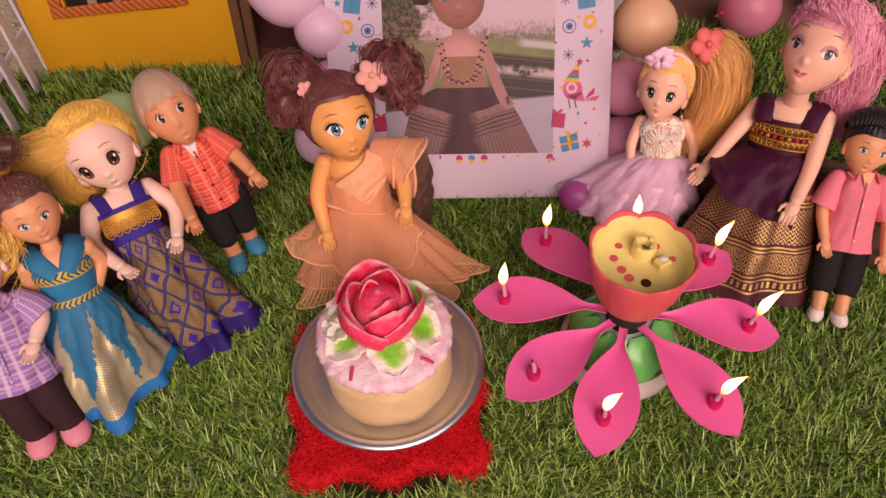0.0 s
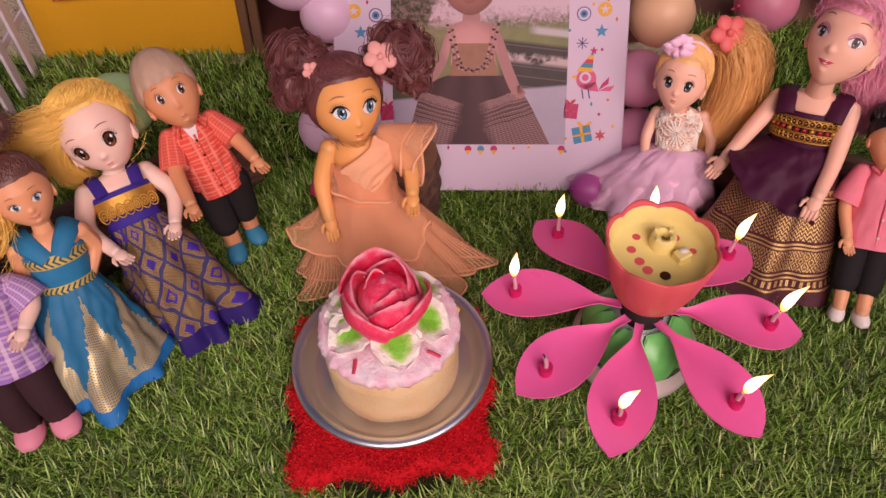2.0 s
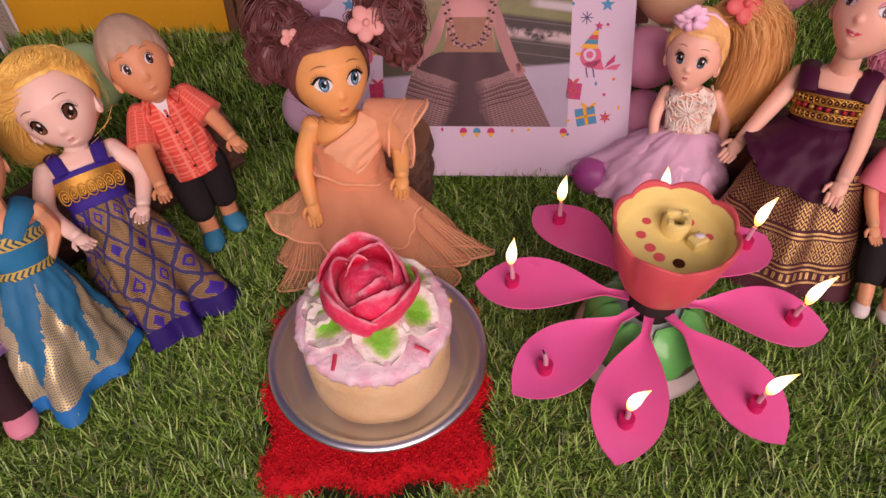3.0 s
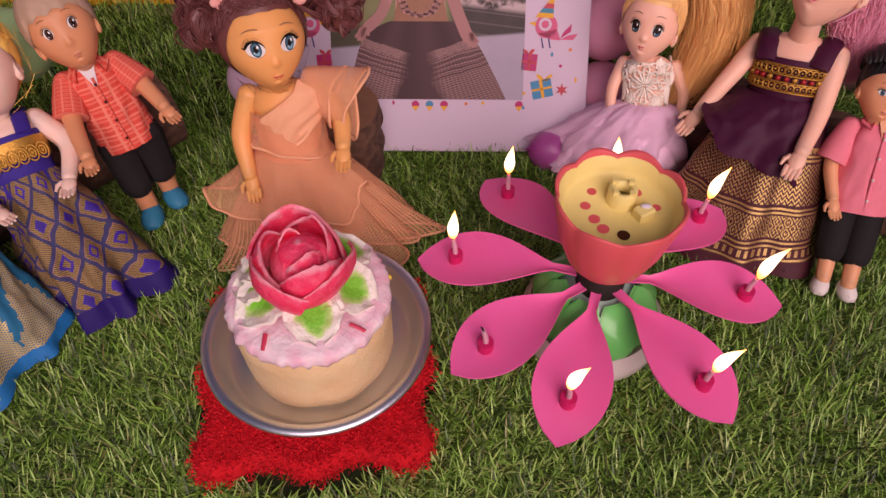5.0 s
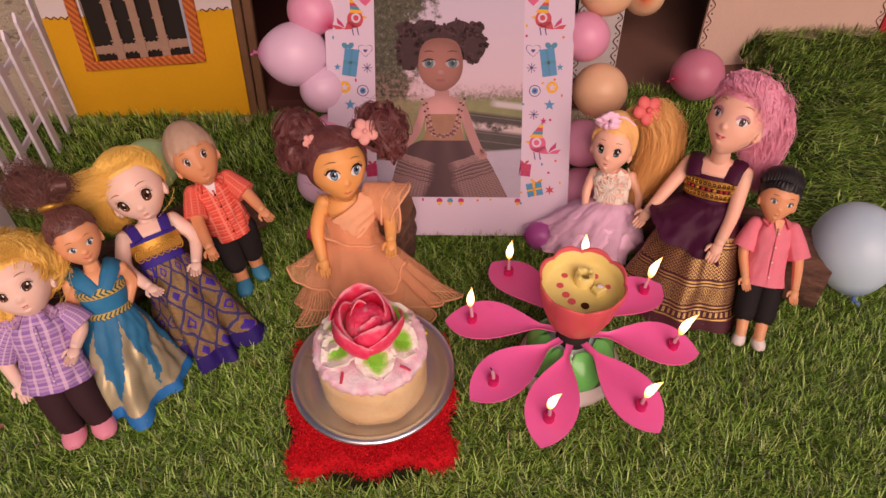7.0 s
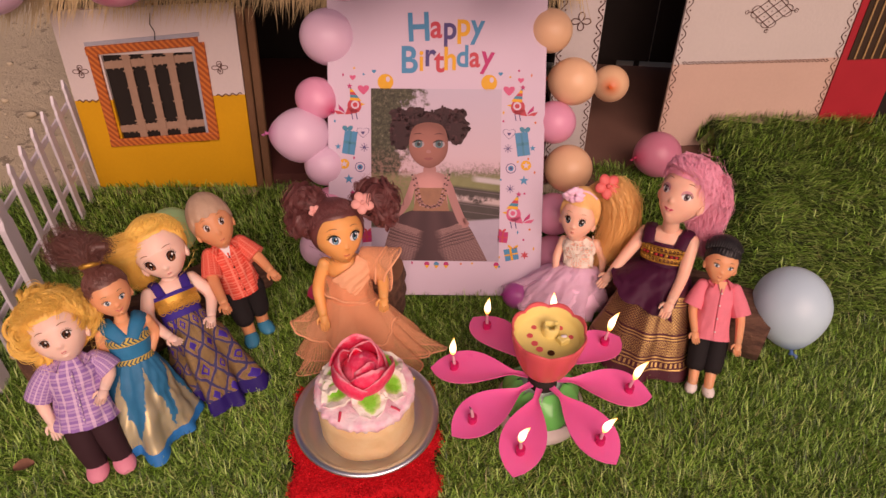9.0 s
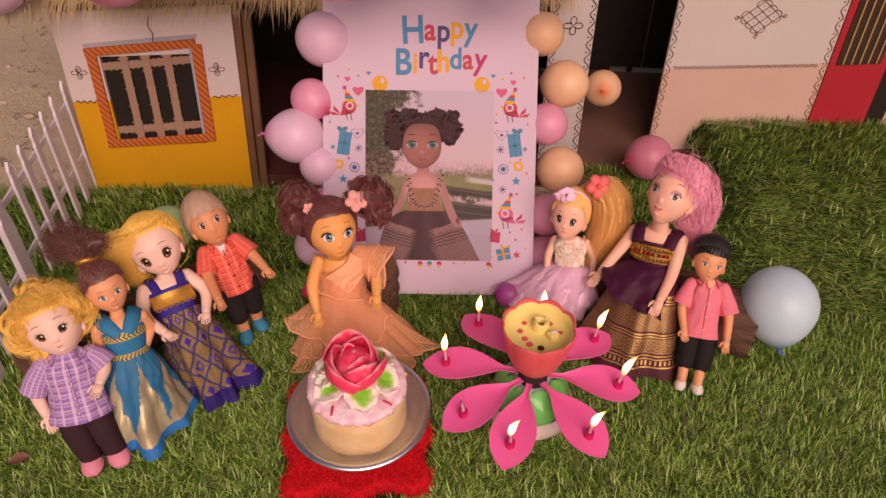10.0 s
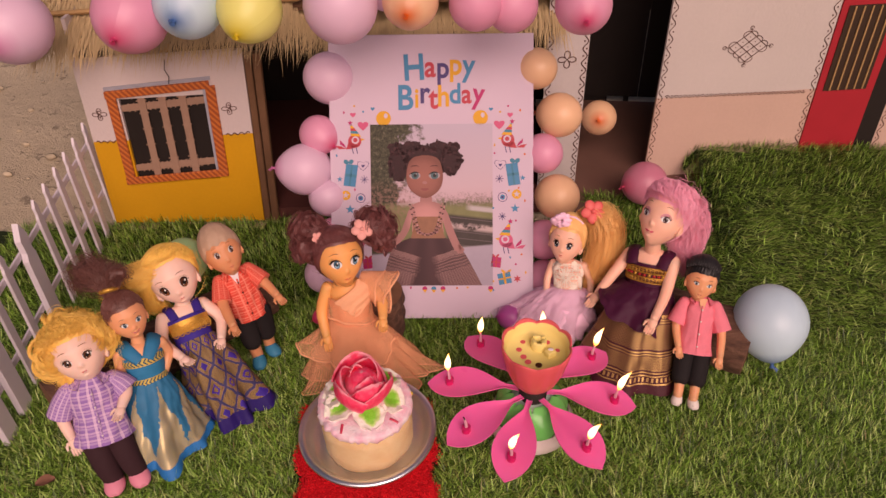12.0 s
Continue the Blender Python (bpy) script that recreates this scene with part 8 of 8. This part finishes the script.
def on_bodice(kk, aa, lift=0.0):
    wd = np.interp(kk, (0, 0.4, 0.75, 0.95), (0.0135, 0.0135, 0.0165, 0.0120)) + lift
    return mid(H, N, kk) + r * wd * math.cos(aa) + f * wd * 0.79 * math.sin(aa)


# large open crochet flowers with a net of loops between them
for k in range(5):
    for k0, a0, big in ((0.50, 1.55 + 1.2566 * k, 1.0), (0.14, 2.18 + 1.2566 * k, 0.55), (0.84, 2.18 + 1.2566 * k, 0.45)):
        for q in range(8):
            t0 = q * math.pi / 4
            pts = [on_bodice(k0 + 0.34 * big * rr * math.sin(t0 + w), a0 + 0.60 * big * rr * math.cos(t0 + w), 0.0004) for rr, w in ((0.14, 0), (0.6, -0.24), (0.9, -0.22), (1.0, 0), (0.9, 0.22), (0.6, 0.24), (0.14, 0))]
            d.tube(pts, 0.00070, d.k(C_CREAMLACE), 4, False)
for k in range(7):
    for s in (0, math.pi):
        d.tube([on_bodice(0.08 + 0.13 * k + 0.035 * math.sin(t * 9 + s), t) for t in np.linspace(0, 6.28, 90)], 0.00050, d.k(C_CREAMLACE), 4, False)
for kk in (0.02, 0.88):
    d.tube([on_bodice(kk + 0.02 * math.sin(t * 11), t) for t in np.linspace(0, 6.28, 80)], 0.0007, d.k(C_CREAMLACE), 4, False)
for s, hand in ((-1, (0.1602, 0.6115, 0.0435)), (1, (0.2035, 0.6120, 0.045))):
    sh = N - u * 0.006 + r * s * 0.0158
    el = elbow(sh, hand, ax, s, 0.004, 0.003)
    d.limb([sh, el, hand], [0.0044, 0.0038, 0.0028], SKIN_PINK)
    d.hand(hand, np.array(hand) - el, r, SKIN_PINK, 0.95)
d.skirt(H + u * 0.004, (0.0145, 0.0122), (0.1630, 0.6165, 0.004), (0.047, 0.034), ax, C_LILAC, 1.0, 0.13, 13, 7.7, n=160, hem=0.005, crease=0.12)
d.skirt(H + u * 0.005, (0.0148, 0.0125), (0.1640, 0.6150, 0.011), (0.046, 0.034), ax, C_LILACNET, 1.1, 0.16, 11, 2.7, n=160, hem=0.006, crease=0.14)
d.make("doll", "girl doll with honey ponytail, cream lace bodice, pale pink skirt", G_RIGHT)

# tall girl with pink hair, plum and gold gown
d = Doll()
C = place(d, (0.2511, 0.6048, 0.1538), -43.5, 43.1, -4.5, 0.0207, 0.0305, -0.17, 0.52, 0.518, 0.545)
N, H = np.array([0.2575, 0.6140, 0.1080]), np.array([0.2545, 0.5960, 0.070])
r, f, u = ax = stance(N, H, -24)
hr, hf, hu = d.ax
d.head(SKIN_PINK)
d.face(IRIS_PLUM, BROW, LIP_ROSE, 0.165, (0.0, 0.05), 0.9, 0.62, 1.22, 0.195, 0.10, SHADOW, fill=0.62, slant=0.12, brow_up=0.36)
d.cap(H_PINK, 0.30, -0.02, -0.8, 1.16, 0.015)
d.locks(H_PINK, 1300, -1.4, 3.14, -0.1, 0.62, (1.16, 1.28), 0.0030, 0.00026, 0.6, 61)
d.locks(H_PINK, 420, -3.14, -0.5, 0.1, 0.62, (1.16, 1.28), 0.0024, 0.00026, 0.4, 64)
d.locks(H_HONEY, 60, -0.30, 0.40, 0.34, 0.5, (1.11, 1.17), 0.001, 0.00040, 0.2, 65)
d.clumps(H_PINK, C + hu * 0.019 + hr * 0.004 + hf * 0.002, (0.0175, 0.0180, 0.0105), 40, 0.00020, 67, 22)
b0 = C + np.array([0.024, 0.004, 0.002])
d.clumps(H_PINK, b0 + np.array([0.004, 0, -0.006]), (0.0105, 0.0140, 0.0180), 40, 0.00020, 68, 22)
d.tail(H_PINK, [b0, b0 + np.array([0.006, 0.0, -0.020]), b0 + np.array([0.000, -0.006, -0.036]), b0 + np.array([0.006, -0.010, -0.054]), b0 + np.array([0.004, -0.012, -0.066])], [0.015, 0.017, 0.013, 0.009, 0.003], 1000, 0.00022, 0.0035, 62, 1.3)
d.tail(H_PINK, [b0 - np.array([0.006, 0, 0.016]), b0 + np.array([-0.004, -0.004, -0.034]), b0 + np.array([0.004, -0.008, -0.046])], [0.012, 0.013, 0.005], 600, 0.00022, 0.0035, 66, 1.3)
d.wisps(H_PINK, C + np.array([0.008, 0, 0.006]), (0.027, 0.027, 0.031), 240, 0.013, 0.00011, 63)
d.limb([C - hu * 0.022, N - u * 0.006], [0.0068, 0.0082], SKIN_PINK)
d.trunk(H, N, ax, ((0.3, 0.0170, 0.0135), (0.75, 0.0212, 0.0150), (0.92, 0.0180, 0.0112), (1.0, 0.0076, 0.0074)), SKIN_PINK)
d.trunk(H, N, ax, ((-0.1, 0.0225, 0.0180), (0.15, 0.0195, 0.0160), (0.5, 0.0212, 0.0168), (0.66, 0.0222, 0.0172), (0.71, 0.0217, 0.0166)), C_PLUM, crease=0.03)
# two rows of gold loops with red jewels between them
for k, n0 in ((0.56, 19), (0.34, 19), (0.45, 15)):
    c = mid(H, N, k)
    sc = np.interp(k, (0.15, 0.5, 0.72), (0.0205, 0.0222, 0.0232))
    for j, t in enumerate(np.linspace(0.10, 3.04, n0)):
        p = c + r * sc * math.cos(t) + f * sc * 0.79 * math.sin(t)
        way = unit(-r * math.sin(t) + f * 0.79 * math.cos(t))
        if k == 0.45:
            d.ball(p, (0.0018, 0.0014, 0.0016), d.k(M_JEWEL if j % 3 else GOLD_LACE), None, 8, 6)
        else:
            d.tube([p + (way * 0.0019 * math.cos(q) + u * 0.0021 * math.sin(q)) for q in np.linspace(0, 6.283, 9)], 0.00055, d.k(GOLD_LACE), 4, False)
            d.ball(p, 0.0007, d.k(GOLD_LACE), None, 6, 4)
    if k != 0.45:
        for o in (-0.0026, 0.0026):
            d.tube([c + u * o + r * sc * math.cos(t) + f * sc * 0.79 * math.sin(t) for t in np.linspace(0.0, 3.14, 30)], 0.0005, d.k(GOLD_LACE), 4, False)
for s in (-1, 1):
    d.tube([N - u * 0.015 + f * 0.0155 + r * s * 0.0140, N - u * 0.005 + f * 0.0098 + r * s * 0.0155, N - u * 0.001 + r * s * 0.0170, N - u * 0.010 - f * 0.010 + r * s * 0.0145], 0.0058, d.k(C_PLUM), 8, True, 0.4, r)
for s, el, wr in ((-1, (0.2205, 0.6040, 0.0790), (0.2093, 0.5950, 0.0645)), (1, (0.2690, 0.5770, 0.0815), (0.2575, 0.5545, 0.0735))):
    sh = N - u * 0.009 + r * s * 0.0212
    d.limb([sh, np.array(el), np.array(wr)], [0.0064, 0.0053, 0.0042], SKIN_PINK)
    d.hand(np.array(wr), np.array(wr) - np.array(el) - (UP * 0.010 if s > 0 else 0), r, SKIN_PINK, 1.35)
d.skirt(H + u * 0.006, (0.0205, 0.0165), (0.2420, 0.5600, 0.004), (0.0485, 0.0405), ax, C_PLUMGOLD, 0.55, 0.115, 7, 9.1, n=160, hem=0.003, crease=0.045)
# short plum overskirt, lifted at the hand that holds it
rings = []
for v in np.linspace(0, 1, 19):
    e = v ** 0.72
    tip_r = unit(r + (unit(np.array([r[0], r[1], -0.30])) - r) * v)
    rings.append((mid(H + u * 0.008, np.array([0.2465, 0.5830, 0.0590]), v), tip_r, unit(f + (unit(np.array([f[0], f[1], 0])) - f) * v), 0.0215 + 0.0170 * e, 0.0175 + 0.0150 * e))
over = d.loft(rings, C_PLUM, 0.12, 6, 160, 4.4, hem=0.010, crease=0.07)
d.grid(np.array(over) + (np.array([q[0] for q in rings])[:, None] - np.array(over)) * 0.03, d.k(C_PLUM), True, None, flip=True)
d.make("doll", "tall doll with pink hair in a plum gown with gold bands", G_RIGHT)

# boy with black hair, pink shirt
d = Doll()
C = place(d, (0.2984, 0.5703, 0.1025), -3.1, 36.8, 10.1, 0.0140, 0.0190, -0.20, 0.48, 0.437, 0.584)
N, H = np.array([0.3020, 0.5785, 0.0800]), np.array([0.2980, 0.5510, 0.0420])
r, f, u = ax = stance(N, H, -5)
hr, hf, hu = d.ax
d.head(SKIN_TAN)
d.face(IRIS_BLUE, BROW_DARK, LIP_TAN, 0.145, (0.0, 0.0), 0.9, 0.62, 1.22, 0.135, 0.15, fill=0.58, slant=0.08, brow_up=0.25)
d.cap(H_BLACK, 0.30, 0.0, -0.5, 1.14, 0.02, 0.2, 30)
for k in range(15):
    # swept locks that follow the crown and lift at the front
    o = (k - 7) * 0.0019
    wide = 0.0150 * math.sqrt(max(0.1, 1 - (o / 0.0165) ** 2))
    pts = [C + hr * (o - 0.004 * (1 - q) ** 2) + hu * 0.003 + wide * (1.06 + 0.10 * math.exp(-((q - 0.25) / 0.2) ** 2)) * (math.cos(0.55 + 2.2 * q) * hf + 1.12 * math.sin(0.55 + 2.2 * q) * hu) for q in np.linspace(0, 1, 9)]
    d.tube(pts, [0.0008, 0.0024, 0.0031, 0.0033, 0.0033, 0.0031, 0.0028, 0.0024, 0.0012], d.k(H_BLACK), 7)
d.limb([C - hu * 0.015, N - u * 0.004], [0.0050, 0.0060], SKIN_TAN)
shirt(d, H, N, ax, C_PINKSHIRT, 0.0142, 0.0122, C_PINKSHIRT, 1.20, SKIN_TAN)
for s, hand in ((-1, (0.2816, 0.5455, 0.0485)), (1, (0.3189, 0.5377, 0.0450))):
    sh = N - u * 0.007 + r * s * 0.0140
    el = elbow(sh, hand, ax, s, 0.005, 0.004)
    d.limb([sh, mid(sh, el, 0.5), mid(sh, el, 0.95)], [0.0062, 0.0080, 0.0088], C_PINKSHIRT, 16, (True, False))
    d.limb([sh, el, hand], [0.0044, 0.0042, 0.0032], SKIN_TAN)
    d.hand(hand, np.array(hand) - el, r, SKIN_TAN, 1.0)
for s, foot in ((-1, (0.2835, 0.5165, 0.004)), (1, (0.2970, 0.5130, 0.004))):
    hp = H - u * 0.004 + r * s * 0.0074
    kn = mid(hp, np.array(foot) + UP * 0.006, 0.58)
    d.limb([hp, kn], [0.0098, 0.0088], C_BLACK)
    d.limb([kn, np.array(foot) + UP * 0.008], [0.0050, 0.0042], SKIN_TAN)
    d.shoe(np.array(foot), f + r * s * 0.2, S_WHITE, 0.0072, 0.0054, 0.0075)
d.make("doll", "boy doll with black hair, pink shirt, black shorts, white shoes", G_RIGHT)

# a fallen leaf on the turf
b = Build()
rows = []
for v in np.linspace(0, 1, 7):
    w = 0.0052 * math.sin(math.pi * (0.08 + 0.84 * v)) + 0.0003
    rows.append([(0.016 * (v - 0.5), w * u, 0.0015 * u * u + 0.002 * math.sin(v * 3.0)) for u in np.linspace(-1, 1, 5)])
rows = np.array(rows)
b.grid(rows)
b.grid(rows - np.array([0, 0, 0.0004]), flip=True)
solid("fallen_leaf", b, plain("dry brown leaf", (0.24, 0.11, 0.07), 0.8, 0.3, 300.0), "small dry brown leaf lying on the turf", "leaf", (-0.266, 0.376, 0.009), turn=25)
